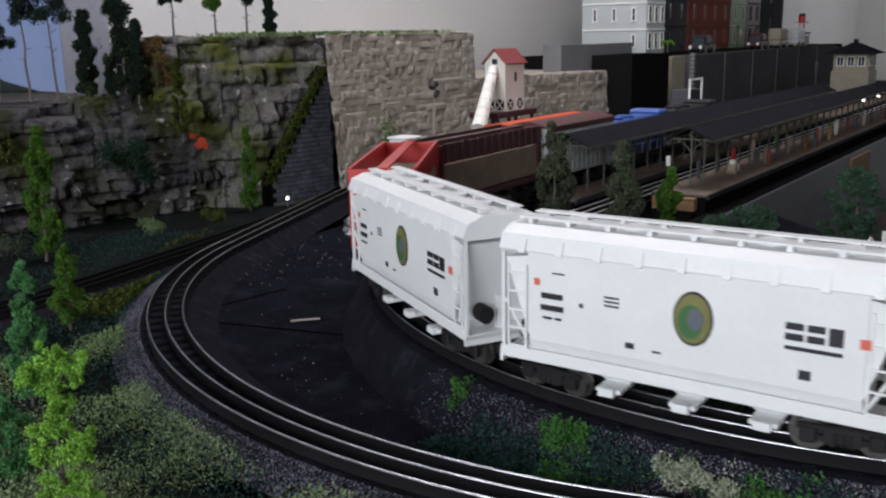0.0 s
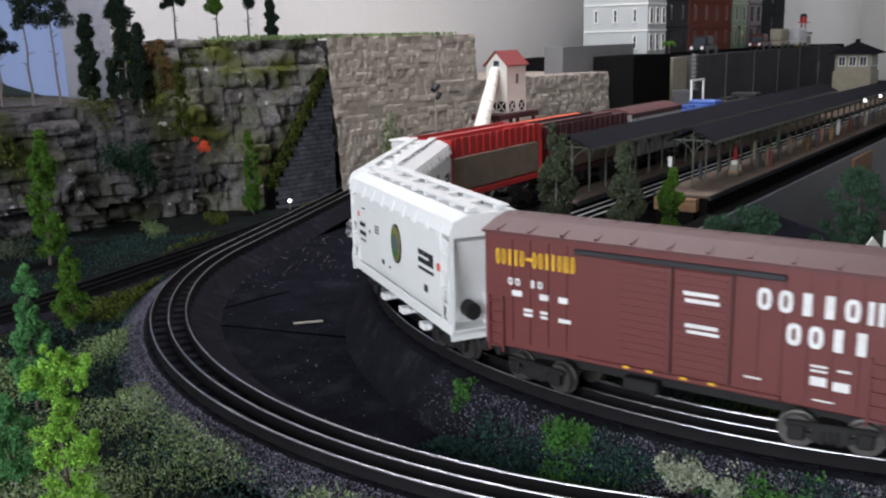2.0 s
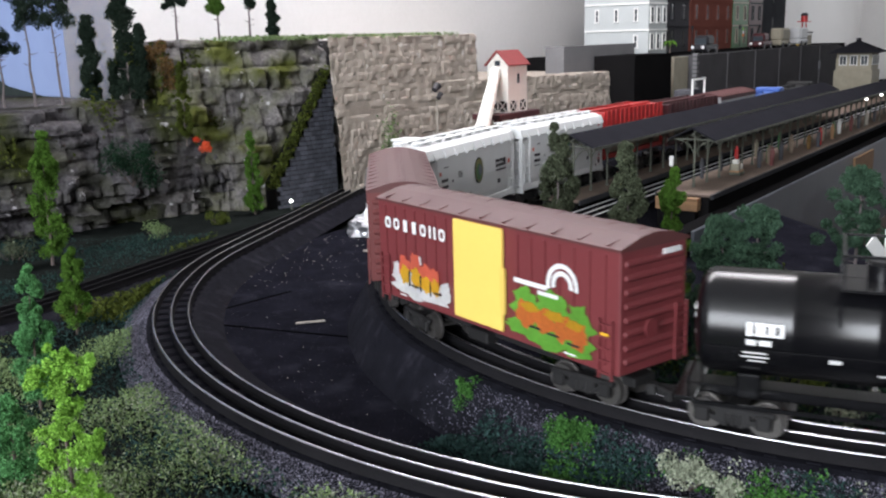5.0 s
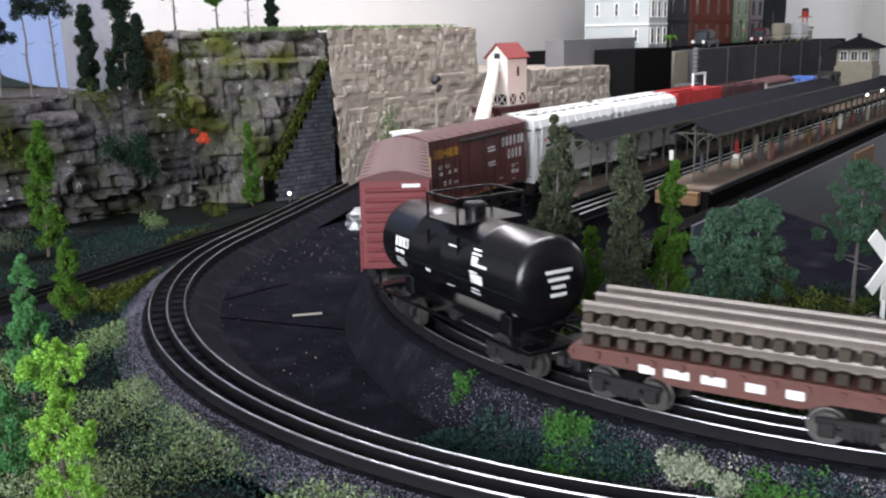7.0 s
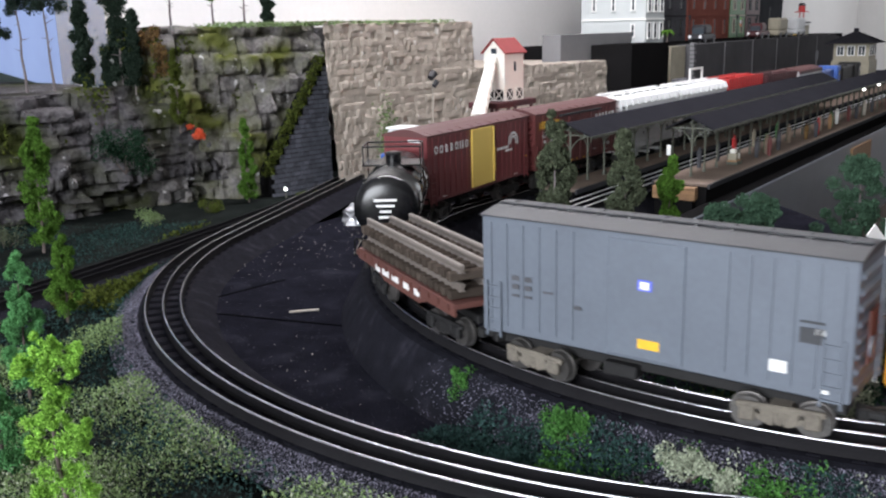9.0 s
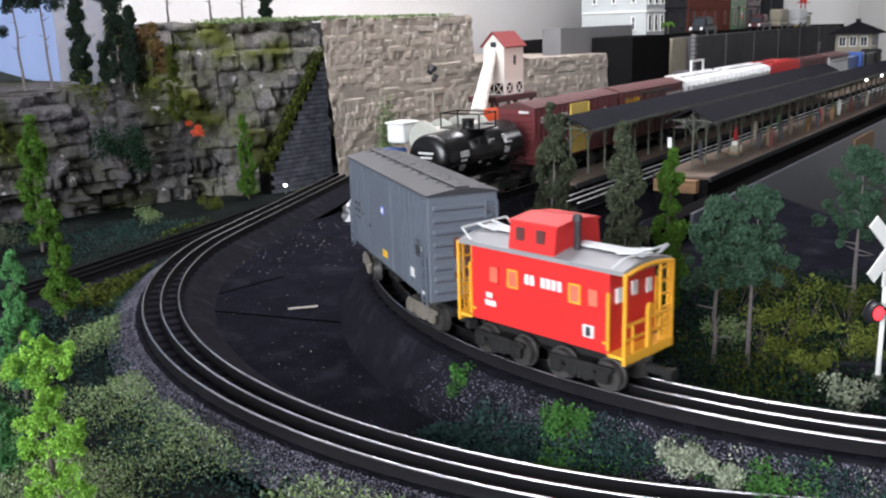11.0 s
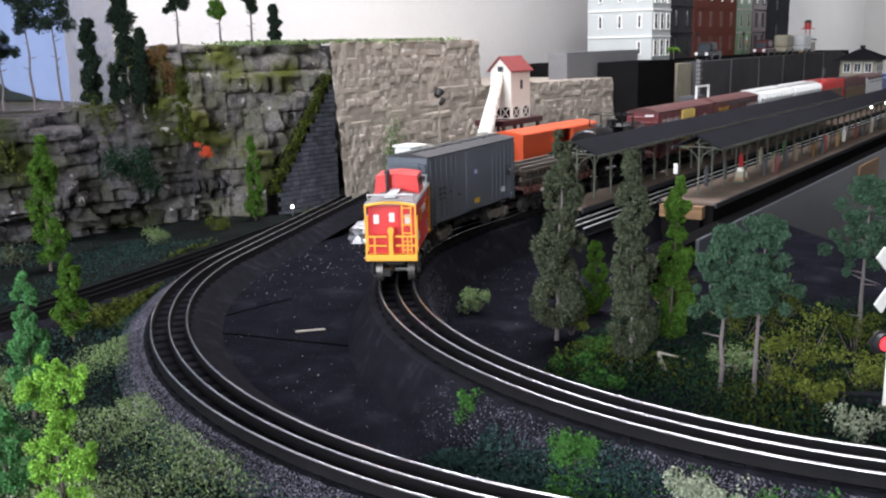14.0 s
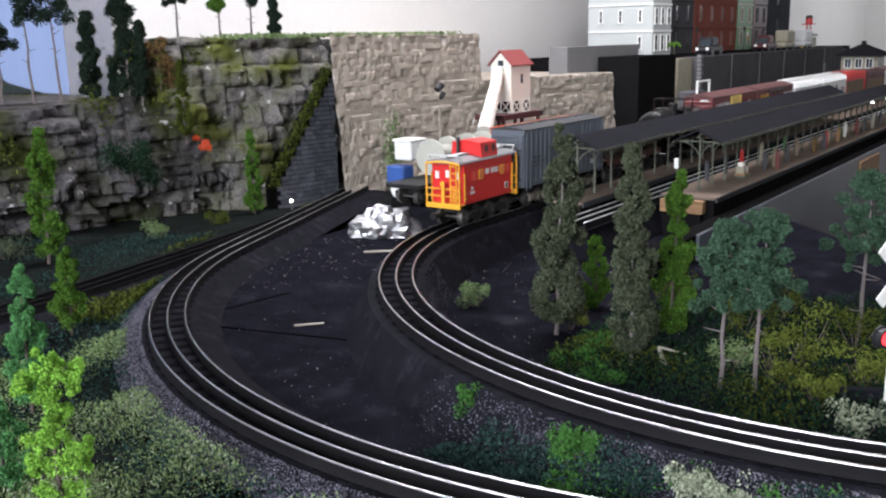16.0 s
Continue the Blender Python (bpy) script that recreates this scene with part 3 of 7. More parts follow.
def hopper(rear):
    L = 0.228
    h = L / 2
    ob = car("covered_hopper", "white covered hopper car with black printing and a round emblem", "train car", rear, L, True)
    body = [(-0.024, 0.022), (-0.0295, 0.034), (-W, 0.055), (-W, 0.082), (-0.0275, 0.0895), (-0.017, 0.0935), (0.017, 0.0935), (0.0275, 0.0895), (W, 0.082), (W, 0.055), (0.0295, 0.034), (0.024, 0.022)]
    bm = profile_prism(bmesh.new(), body, -h + 0.020, h - 0.020)
    # sloped ends under the overhanging roof
    for sx in (-1, 1):
        vs = [bm.verts.new(v) for v in ((sx * (h - 0.0201), -0.029, 0.034), (sx * (h - 0.0201), 0.029, 0.034), (sx * (h - 0.004), 0.030, 0.078), (sx * (h - 0.004), -0.030, 0.078), (sx * (h - 0.0201), -0.029, 0.080), (sx * (h - 0.0201), 0.029, 0.080))]
        for f in ((0, 1, 2, 3), (3, 2, 5, 4), (0, 3, 4), (1, 5, 2)):
            bm.faces.new([vs[i] for i in f])
    part("body", bm, "white", ob)
    bm = profile_prism(bmesh.new(), [(-0.0315, 0.0815), (-0.028, 0.0905), (-0.017, 0.0945), (0.017, 0.0945), (0.028, 0.0905), (0.0315, 0.0815), (0.0302, 0.0795), (-0.0302, 0.0795)], -h, h)
    part("roof", bm, "white", ob)
    bm = bmesh.new()
    for y in (-0.0105, 0.0105):
        bm_box(bm, (0, y, 0.0978), (L - 0.008, 0.0075, 0.0010))
        for k in range(9):
            bm_box(bm, (-h + 0.012 + k * (L - 0.024) / 8, y, 0.0960), (0.003, 0.0075, 0.0034))
    part("running_board", bm, "white", ob)
    for k in range(5):
        part("hatch", cyl((-0.078 + k * 0.039, 0, 0.0942), (-0.078 + k * 0.039, 0, 0.0972), 0.0075, 0.007, n=14), "white", ob)
    for sy in (-1, 1):
        for k in range(9):
            bm = bmesh.new()
            bm_box(bm, (-h + 0.016 + k * (L - 0.032) / 8, sy * 0.0302, 0.0838), (0.0045, 0.0030, 0.0085), pose(0, 0, 0, sy * 22, 0, 0))
            part("roof_bracket", bm, "white", ob)
        bm = box((0, sy * 0.0296, 0.0255), (L, 0.0022, 0.0075), None, 0.0004)
        part("side_sill", bm, "white", ob)
    for sx in (-1, 1):
        bm = bmesh.new()
        bm_box(bm, (sx * (h - 0.0105), 0, 0.0235), (0.021, 0.060, 0.0022))
        bm_box(bm, (sx * (h - 0.001), 0, 0.0222), (0.002, 0.062, 0.007))
        part("end_platform", bm, "white", ob)
        bm = bmesh.new()
        for sy in (-1, 1):
            bm_box(bm, (sx * (h - 0.002), sy * 0.029, 0.053), (0.0022, 0.0022, 0.058))
            bm_cyl(bm, (sx * (h - 0.020), sy * 0.026, 0.027), (sx * (h - 0.003), sy * 0.029, 0.055), 0.0012, n=6)
        bm_box(bm, (sx * (h - 0.012), 0, 0.033), (0.003, 0.004, 0.022))
        part("end_frame", bm, "white", ob)
        ladder(ob, sx * (h - 0.001), -0.021, 0.024, 0.092, 0.011, "y", "white", 7)
        ladder(ob, sx * (h - 0.012), -0.0302, 0.024, 0.075, 0.012, "x", "white", 5)
        ladder(ob, sx * (h - 0.012), 0.0302, 0.024, 0.075, 0.012, "x", "white", 5)
        part("brake_cylinder", cyl((sx * (h - 0.006), 0.012, 0.034), (sx * (h - 0.017), 0.012, 0.034), 0.0055, n=14), "truck", ob)
    for k in (-0.045, 0.0, 0.045):
        bm = bmesh.new()
        r = bmesh.ops.create_cone(bm, cap_ends=True, segments=4, radius1=0.010, radius2=0.026, depth=0.014, matrix=Matrix.Translation((k, 0, 0.0165)) @ pose(0, 0, 0, 0, 0, 45))
        bm_box(bm, (k, 0, 0.0095), (0.016, 0.046, 0.0028), None, 0.0006)
        for sy in (-1, 1):
            bm_box(bm, (k, sy * 0.024, 0.0095), (0.010, 0.006, 0.005), None, 0.0006)
        part("outlet_gate", bm, "white", ob)
    for sy in (-1, 1):
        y = sy * (W + 0.0004)
        e = cyl((sy * -0.009, sy * 0.0300, 0.0600), (sy * -0.009, sy * 0.0318, 0.0600), 0.0135, n=28)
        emblem = part("emblem", e, "printblack", ob, "round emblem, gold ring round a green field")
        emblem.scale = (0.82, 1, 1.0)
        bm = cyl((sy * -0.009, sy * 0.0310, 0.0600), (sy * -0.009, sy * 0.0321, 0.0600), 0.0122, n=28)
        part("emblem_ring", bm, "gold", emblem)
        bm = cyl((sy * -0.0075, sy * 0.0316, 0.0585), (sy * -0.0075, sy * 0.0325, 0.0585), 0.0085, n=20)
        part("emblem_field", bm, "darkgreen", emblem)
        bm = cyl((sy * -0.011, sy * 0.0318, 0.0600), (sy * -0.011, sy * 0.0328, 0.0600), 0.0055, n=16)
        part("emblem_pale_patch", bm, "grey", emblem)
        # plain bars stand for the road's mark
        q = lambda d: -sy * d
        bars(ob, [(q(0.0600), 0.0640, 0.0090, 0.0032), (q(0.0600), 0.0590, 0.0090, 0.0032), (q(0.0705), 0.0640, 0.0085, 0.0032), (q(0.0705), 0.0590, 0.0085, 0.0032), (q(0.0800), 0.0615, 0.0070, 0.0082), (q(0.0695), 0.0538, 0.028, 0.0018)], y, "printblack", "road_mark")
        bars(ob, [(q(-0.078), 0.0600, 0.014, 0.0030), (q(-0.078), 0.0535, 0.015, 0.0030), (q(-0.081), 0.0480, 0.006, 0.0012), (q(-0.074), 0.0480, 0.004, 0.0012), (q(-0.059), 0.0575, 0.0022, 0.0022), (q(-0.040), 0.0640, 0.009, 0.0009), (q(-0.040), 0.0618, 0.009, 0.0009), (q(-0.040), 0.0596, 0.009, 0.0009), (q(-0.074), 0.0725, 0.008, 0.0008)], y, "printblack", "car_data")
        bars(ob, [(q(-0.029), 0.0405, 0.005, 0.003), (q(-0.013), 0.0395, 0.005, 0.001), (q(0.066), 0.0415, 0.006, 0.0045)], sy * 0.0303, "printblack", "car_data")
        bars(ob, [(q(-0.088), 0.0670, 0.0036, 0.0036), (q(0.0935), 0.0605, 0.0050, 0.0045)], y, "printred", "reflector")
    lift(ob, 0.0, 1.13, 0.022, ("body", "end_frame", "ladder", "emblem", "road_mark", "road_mark_gap", "car_data", "reflector", "brake_cylinder"))
    lift(ob, 0.0092, only=("roof", "running_board", "hatch", "roof_bracket"))
    return ob


def boxcar(name, label, rear, L, H, bodymat, roofmat, ribs, inset=0.036, truckmat="truck"):
    """A boxcar's shell: body with ribs, pitched roof, ends with ridges, sill, ladders."""
    h = L / 2
    ob = car(name, label, "train car", rear, L, True, truckmat, inset)
    bm = bmesh.new()
    bm_box(bm, (0, 0, (0.019 + H) / 2), (L, 2 * W - 0.001, H - 0.019), None, 0.0008)
    part("body", bm, bodymat, ob)
    rib = link_mesh("rib", box((0, 0, (0.023 + H - 0.003) / 2), (0.0016, 0.0012, H - 0.028)), bodymat)
    for x in ribs:
        for sy in (-1, 1):
            mesh_part("rib", rib, ob, Matrix.Translation((x, sy * W, 0)))
    bm = profile_prism(bmesh.new(), [(-W - 0.001, H - 0.0015), (-W - 0.001, H + 0.0002), (-0.012, H + 0.0055), (0, H + 0.0068), (0.012, H + 0.0055), (W + 0.001, H + 0.0002), (W + 0.001, H - 0.0015)], -h - 0.001, h + 0.001)
    part("roof", bm, roofmat, ob)
    seam = link_mesh("roof_seam", box((0, 0, 0), (0.002, 0.030, 0.0014)), roofmat)
    for k in range(11):
        x = -h + 0.010 + k * (L - 0.020) / 10
        for sy in (-1, 1):
            mesh_part("roof_seam", seam, ob, pose(x, sy * 0.0155, H + 0.0036, sy * -11.5, 0, 0))
    for sx in (-1, 1):
        ridge = link_mesh("end_ridge", box((0, 0, 0), (0.0034, 2 * W - 0.008, 0.0044), None, 0.0015), bodymat)
        for k in range(8):
            mesh_part("end_ridge", ridge, ob, Matrix.Translation((sx * h, 0, 0.027 + k * (H - 0.036) / 7)))
        ladder(ob, sx * (h + 0.0022), -0.024, 0.020, H - 0.006 if truckmat != "truck" else 0.055, 0.010, "y", bodymat, 7)
        part("brake_wheel", cyl((sx * (h + 0.003), 0.006, 0.045), (sx * (h + 0.0042), 0.006, 0.045), 0.0058, n=16), bodymat, ob)
        for sy in (-1, 1):
            ladder(ob, sx * (h - 0.009), sy * (W + 0.0012), 0.016, 0.052, 0.010, "x", bodymat, 5)
    bm = bmesh.new()
    bm_box(bm, (0, 0, 0.0165), (L - 0.01, 0.020, 0.006), None, 0.0006)
    bm_box(bm, (0.02, 0.012, 0.0135), (0.022, 0.012, 0.008), None, 0.001)
    bm_cyl(bm, (-0.030, -0.012, 0.0135), (-0.008, -0.012, 0.0135), 0.0045, n=12)
    part("underframe", bm, "truck", ob)
    return ob


def ribbed_boxcar(rear):
    L, H = 0.240, 0.093
    ob = boxcar("boxcar", "brown boxcar with white and yellow lettering and double doors", rear, L, H, "boxred", "boxroof", [x * 0.0125 for x in (-8, -7, -6, -5, -4, 5, 6, 7, 8)])
    for sy in (-1, 1):
        y = sy * (W + 0.0004)
        q = lambda d: -sy * d
        for cx in (-0.0135, 0.020):
            bm = box((q(cx), sy * W, 0.0535), (0.031, 0.0022, 0.060), None, 0.0004)
            door = part("door", bm, "boxred", ob)
            bm = bmesh.new()
            for k in range(13):
                bm_box(bm, (q(cx), sy * (W + 0.0014), 0.028 + k * 0.0043), (0.027, 0.0012, 0.0020))
            part("door_rib", bm, "boxred", door)
            part("door_rail", box((q(cx + 0.0165), sy * (W + 0.0012), 0.0535), (0.0014, 0.0028, 0.062)), "boxroof", door)
        part("door_track", box((q(0.004), sy * (W + 0.0016), 0.0865), (0.120, 0.004, 0.0030), None, 0.0005), "printblack", ob, "black upper door track")
        part("lower_door_track", box((q(0.004), sy * (W + 0.001), 0.0215), (0.120, 0.003, 0.0025), None, 0.0005), "boxred", ob)
        letter_blocks(ob, 13, 0.056, 0.0100, q(-0.0835), 0.0775, y + sy * 0.0003, "printyellow", sy, (5,), "row of yellow letter-sized blocks")
        bars(ob, [(q(-0.0870), 0.0775, 0.005, 0.0018)], y + sy * 0.0003, "printyellow")
        letter_blocks(ob, 5, 0.026, 0.0046, q(-0.0900), 0.0625, y + sy * 0.0003, "printwhite", sy, (2,))
        bars(ob, [(q(-0.096), 0.0552, 0.007, 0.0036), (q(-0.077), 0.0552, 0.006, 0.0036), (q(-0.064), 0.0552, 0.006, 0.0036), (q(-0.088), 0.0455, 0.006, 0.0018), (q(-0.088), 0.0425, 0.006, 0.0018), (q(-0.077), 0.0455, 0.005, 0.0018), (q(-0.077), 0.0425, 0.005, 0.0018), (q(-0.063), 0.0425, 0.008, 0.0024)], y, "printwhite", "car_data")
        bars(ob, [(q(0.020), 0.0715, 0.019, 0.0022), (q(0.021), 0.0675, 0.019, 0.0022), (q(0.021), 0.0535, 0.018, 0.0022), (q(0.022), 0.0500, 0.018, 0.0018)], sy * (W + 0.0022), "printwhite", "door_stripe")
        letter_blocks(ob, 6, 0.064, 0.0118, q(0.0800), 0.0740, y + sy * 0.0003, "printwhite", sy, (), "row of white letter-sized blocks")
        letter_blocks(ob, 4, 0.0430, 0.0118, q(0.0850), 0.0575, y + sy * 0.0003, "printwhite", sy, (), "row of white letter-sized blocks")
        bars(ob, [(q(0.082), 0.0425, 0.008, 0.0012), (q(0.082), 0.0400, 0.008, 0.0012), (q(0.094), 0.0420, 0.006, 0.0012), (q(0.082), 0.0345, 0.008, 0.0048), (q(0.093), 0.0335, 0.008, 0.0048), (q(0.049), 0.0300, 0.009, 0.0010), (q(0.085), 0.0245, 0.010, 0.0008)], y, "printwhite", "car_data")
        bars(ob, [(q(k), 0.0225, 0.004, 0.0016) for k in (-0.022, -0.008, 0.012, 0.028)], sy * (W + 0.0026), "printyellow", "door_stop")
    lift(ob, 0.0073)
    return ob


def blob(bm, cx, cz, w, hgt, y, seed, n=22, rough=0.22):
    """A sprayed patch with a lobed outline."""
    rnd = random.Random(seed)
    k1, k2 = rnd.randint(4, 6), rnd.randint(8, 11)
    a1, a2 = rnd.random() * 6, rnd.random() * 6
    vs = []
    for i in range(n):
        a = 2 * math.pi * i / n
        r = 1 + rough * (0.6 * math.sin(k1 * a + a1) + 0.5 * math.sin(k2 * a + a2))
        vs.append(bm.verts.new((cx + w / 2 * r * math.cos(a), y, cz + hgt / 2 * r * math.sin(a))))
    bm.faces.new(vs)
    e = bmesh.ops.extrude_face_region(bm, geom=list(bm.faces)[-1:])
    return bm


def patch(parent, name, cells, y, material, seed):
    bm = bmesh.new()
    for k, (x, z, w, h) in enumerate(cells):
        blob(bm, x, z, w, h, y, seed + k)
    return part(name, bm, material, parent)


def graffiti_boxcar(rear):
    L, H = 0.245, 0.093
    ob = boxcar("boxcar", "maroon boxcar with yellow doors and sprayed graffiti", rear, L, H, "boxred2", "boxroof", [x * 0.0124 for x in (-9, -8, -7, -6, -5, -4, -3, 3, 4, 5, 6, 7, 8, 9)], 0.04)
    for sy in (-1, 1):
        y = sy * (W + 0.0010)
        q = lambda d: -sy * d
        door = part("door", box((q(-0.002), sy * (W + 0.0004), 0.0565), (0.050, 0.0030, 0.068), None, 0.0006), "dooryellow", ob, "plain yellow plug door")
        part("door_bar", bm_box(box((q(0.0245), sy * (W + 0.002), 0.0565), (0.0016, 0.002, 0.066)), (q(0.0258), sy * (W + 0.002), 0.05), (0.003, 0.002, 0.03)), "dooryellow", door)
        letter_blocks(ob, 7, 0.078, 0.0088, q(-0.0735), 0.0765, y + sy * 0.0003, "printwhite", sy, (), "row of white letter-sized blocks")
        if sy == 1:
            patch(ob, "graffiti_white", [(q(-0.073), 0.0330, 0.064, 0.020), (q(-0.098), 0.0400, 0.010, 0.016), (q(-0.070), 0.0530, 0.008, 0.008), (q(-0.038), 0.0350, 0.012, 0.016), (q(-0.066), 0.0285, 0.066, 0.009)], y, "printwhite", 5)
            patch(ob, "graffiti_red", [(q(-0.088), 0.0450, 0.014, 0.018), (q(-0.074), 0.0490, 0.013, 0.018), (q(-0.061), 0.0440, 0.016, 0.016), (q(-0.050), 0.0430, 0.010, 0.016)], y + sy * 0.0003, "printred", 15)
            patch(ob, "graffiti_yellow", [(q(-0.087), 0.0400, 0.012, 0.014), (q(-0.073), 0.0400, 0.012, 0.015), (q(-0.060), 0.0370, 0.014, 0.012), (q(-0.049), 0.0370, 0.009, 0.013)], y + sy * 0.0006, "printyellow", 25)
            bars(ob, [(q(-0.081), 0.0375, 0.0012, 0.011), (q(-0.067), 0.0365, 0.0012, 0.012), (q(-0.055), 0.0350, 0.0012, 0.011), (q(-0.074), 0.0330, 0.008, 0.0012), (q(-0.047), 0.0330, 0.008, 0.0012)], y + sy * 0.0008, "printblack", "graffiti_line")
            patch(ob, "graffiti_green", [(q(0.068), 0.0370, 0.074, 0.030), (q(0.045), 0.0490, 0.020, 0.016), (q(0.070), 0.0500, 0.026, 0.018), (q(0.092), 0.0440, 0.018, 0.022), (q(0.060), 0.0300, 0.060, 0.015), (q(0.090), 0.0290, 0.026, 0.014)], y, "printgreen", 35)
            patch(ob, "graffiti_orange", [(q(0.046), 0.0400, 0.018, 0.018), (q(0.063), 0.0390, 0.018, 0.016), (q(0.078), 0.0380, 0.016, 0.018), (q(0.092), 0.0360, 0.014, 0.018)], y + sy * 0.0003, "printorange", 45)
            patch(ob, "graffiti_gold", [(q(0.050), 0.0450, 0.016, 0.006), (q(0.072), 0.0440, 0.018, 0.006), (q(0.089), 0.0420, 0.014, 0.006)], y + sy * 0.0006, "printyellow", 55)
            bars(ob, [(q(0.055), 0.0330, 0.010, 0.0012), (q(0.071), 0.0320, 0.010, 0.0012), (q(0.088), 0.0300, 0.010, 0.0012)], y + sy * 0.0008, "printblack", "graffiti_line")
        # arched road mark as plain shapes
        bm = bmesh.new()
        for r0, r1 in ((0.0135, 0.0105), (0.0090, 0.0060)):
            pts = [(q(0.078) + r0 * math.cos(a), 0.064 + r0 * math.sin(a)) for a in np.linspace(-0.3, math.pi + 0.15, 20)] + [(q(0.078) + r1 * math.cos(a), 0.064 + r1 * math.sin(a)) for a in np.linspace(math.pi + 0.15, -0.3, 20)]
            for i in range(19):
                vs = [bm.verts.new((x, y, z)) for x, z in (pts[i], pts[i + 1], pts[38 - i], pts[39 - i])]
                bm.faces.new(vs)
        bm_box(bm, (q(0.0500), y, 0.0600), (0.030, 0.0004, 0.0030))
        bm_box(bm, (q(0.0660), y, 0.0560), (0.018, 0.0004, 0.0024))
        part("road_mark", bm, "printwhite", ob)
        bars(ob, [(q(0.112), 0.0420, 0.007, 0.0028)], y, "printyellow", "car_data")
        bars(ob, [(q(-0.090), 0.0235, 0.008, 0.0010), (q(0.085), 0.0235, 0.010, 0.0010)], y, "printwhite", "car_data")
    bm = bmesh.new()
    for dy, w in ((-0.020, 0.004), (-0.012, 0.012)):
        bm_box(bm, (-L / 2 - 0.002, dy, 0.0875), (0.001, w, 0.0030))
    part("end_print", bm, "printwhite", ob)
    lift(ob, 0.0073)
    return ob


def tank_car(rear):
    L = 0.200
    h = L / 2
    ob = car("tank_car", "glossy black tank car with white printing", "train car", rear, L, True, inset=0.034)
    r, z = 0.0290, 0.0600
    bm = bmesh.new()
    rings = [(-0.0915, 0.40), (-0.0905, 0.70), (-0.0880, 0.90), (-0.0850, 0.985), (-0.082, 1.0), (-0.040, 1.0), (-0.0395, 1.012), (-0.038, 1.0), (0.0, 1.0), (0.0005, 1.012), (0.002, 1.0), (0.040, 1.0), (0.0405, 1.012), (0.042, 1.0), (0.082, 1.0), (0.0850, 0.985), (0.0880, 0.90), (0.0905, 0.70), (0.0915, 0.40)]
    n, prev = 36, None
    for x, k in rings:
        cur = [bm.verts.new((x, r * k * math.cos(2 * math.pi * i / n), z + r * k * math.sin(2 * math.pi * i / n))) for i in range(n)]
        if prev:
            for i in range(n):
                bm.faces.new((prev[i], prev[(i + 1) % n], cur[(i + 1) % n], cur[i]))
        else:
            bm.faces.new(cur[::-1])
        prev = cur
    bm.faces.new(prev)
    part("tank", bm, "black", ob, smooth=True)
    dome = part("dome", bm_cyl(cyl((0, 0, 0.086), (0, 0, 0.0965), 0.0075, n=20), (0, 0, 0.0965), (0, 0, 0.0985), 0.0085, 0.0070, n=20), "black", ob)
    bm = bmesh.new()
    bm_box(bm, (0, 0, 0.0880), (0.040, 0.056, 0.0014))
    for sx in (-1, 1):
        for sy in (-1, 1):
            bm_box(bm, (sx * 0.019, sy * 0.027, 0.0970), (0.0014, 0.0014, 0.018))
            bm_box(bm, (sx * 0.019, sy * 0.027, 0.066), (0.0014, 0.0014, 0.028))
    for sy in (-1, 1):
        bm_box(bm, (0, sy * 0.027, 0.1055), (0.040, 0.0014, 0.0014))
    for sx in (-1, 1):
        bm_box(bm, (sx * 0.019, 0, 0.1055), (0.0014, 0.055, 0.0014))
    part("dome_platform", bm, "black", ob)
    bm = bmesh.new()
    bm_box(bm, (0, 0, 0.0205), (L - 0.006, 0.016, 0.006), None, 0.0006)
    for sx in (-1, 1):
        bm_box(bm, (sx * (h - 0.006), 0, 0.0215), (0.012, 0.058, 0.0030), None, 0.0006)
        bm_box(bm, (sx * 0.062, 0, 0.0285), (0.012, 0.040, 0.014), None, 0.001)
    for sy in (-1, 1):
        bm_box(bm, (0, sy * 0.029, 0.0205), (L - 0.02, 0.0016, 0.0022))
    part("underframe", bm, "black", ob)
    bm = bmesh.new()
    for sx in (-1, 1):
        for sy in (-1, 1):
            bm_cyl(bm, (sx * 0.092, sy * 0.028, 0.022), (sx * 0.092, sy * 0.028, 0.034), 0.0008, n=6)
        bm_cyl(bm, (sx * 0.092, -0.028, 0.034), (sx * 0.092, 0.028, 0.034), 0.0008, n=6)
    for sy in (-1, 1):
        bm_cyl(bm, (-0.085, sy * 0.0287, 0.053), (0.085, sy * 0.0287, 0.053), 0.0007, n=6)
    part("handrail", bm, "black", ob)
    for sy in (-1, 1):
        # printing lies on the curve of the tank
        def onto(cells, name):
            bm = bmesh.new()
            for x, zz, w, hh in cells:
                a0, a1 = [math.asin(max(-1, min(1, (v - z) / r))) for v in (zz - hh / 2, zz + hh / 2)]
                k = max(1, int(abs(a1 - a0) / 0.15))
                for i in range(k):
                    b0, b1 = a0 + (a1 - a0) * i / k, a0 + (a1 - a0) * (i + 1) / k
                    vs = [bm.verts.new((-sy * x + dx * w / 2, sy * (r + 0.0004) * math.cos(b), z + (r + 0.0004) * math.sin(b))) for dx, b in ((-1, b0), (1, b0), (1, b1), (-1, b1))]
                    bm.faces.new(vs)
            return part(name, bm, "printwhite", ob)
        onto([(-0.062, 0.0640, 0.003, 0.007), (-0.0585, 0.0640, 0.001, 0.007), (-0.053, 0.0668, 0.013, 0.0012), (-0.053, 0.0612, 0.013, 0.0012), (-0.056, 0.0640, 0.0035, 0.0044), (-0.051, 0.0640, 0.0035, 0.0044), (-0.046, 0.0640, 0.002, 0.007), (-0.061, 0.0570, 0.005, 0.003), (-0.054, 0.0570, 0.006, 0.003), (-0.059, 0.0510, 0.012, 0.001), (-0.059, 0.0485, 0.014, 0.001), (-0.058, 0.0460, 0.009, 0.001)], "car_name")
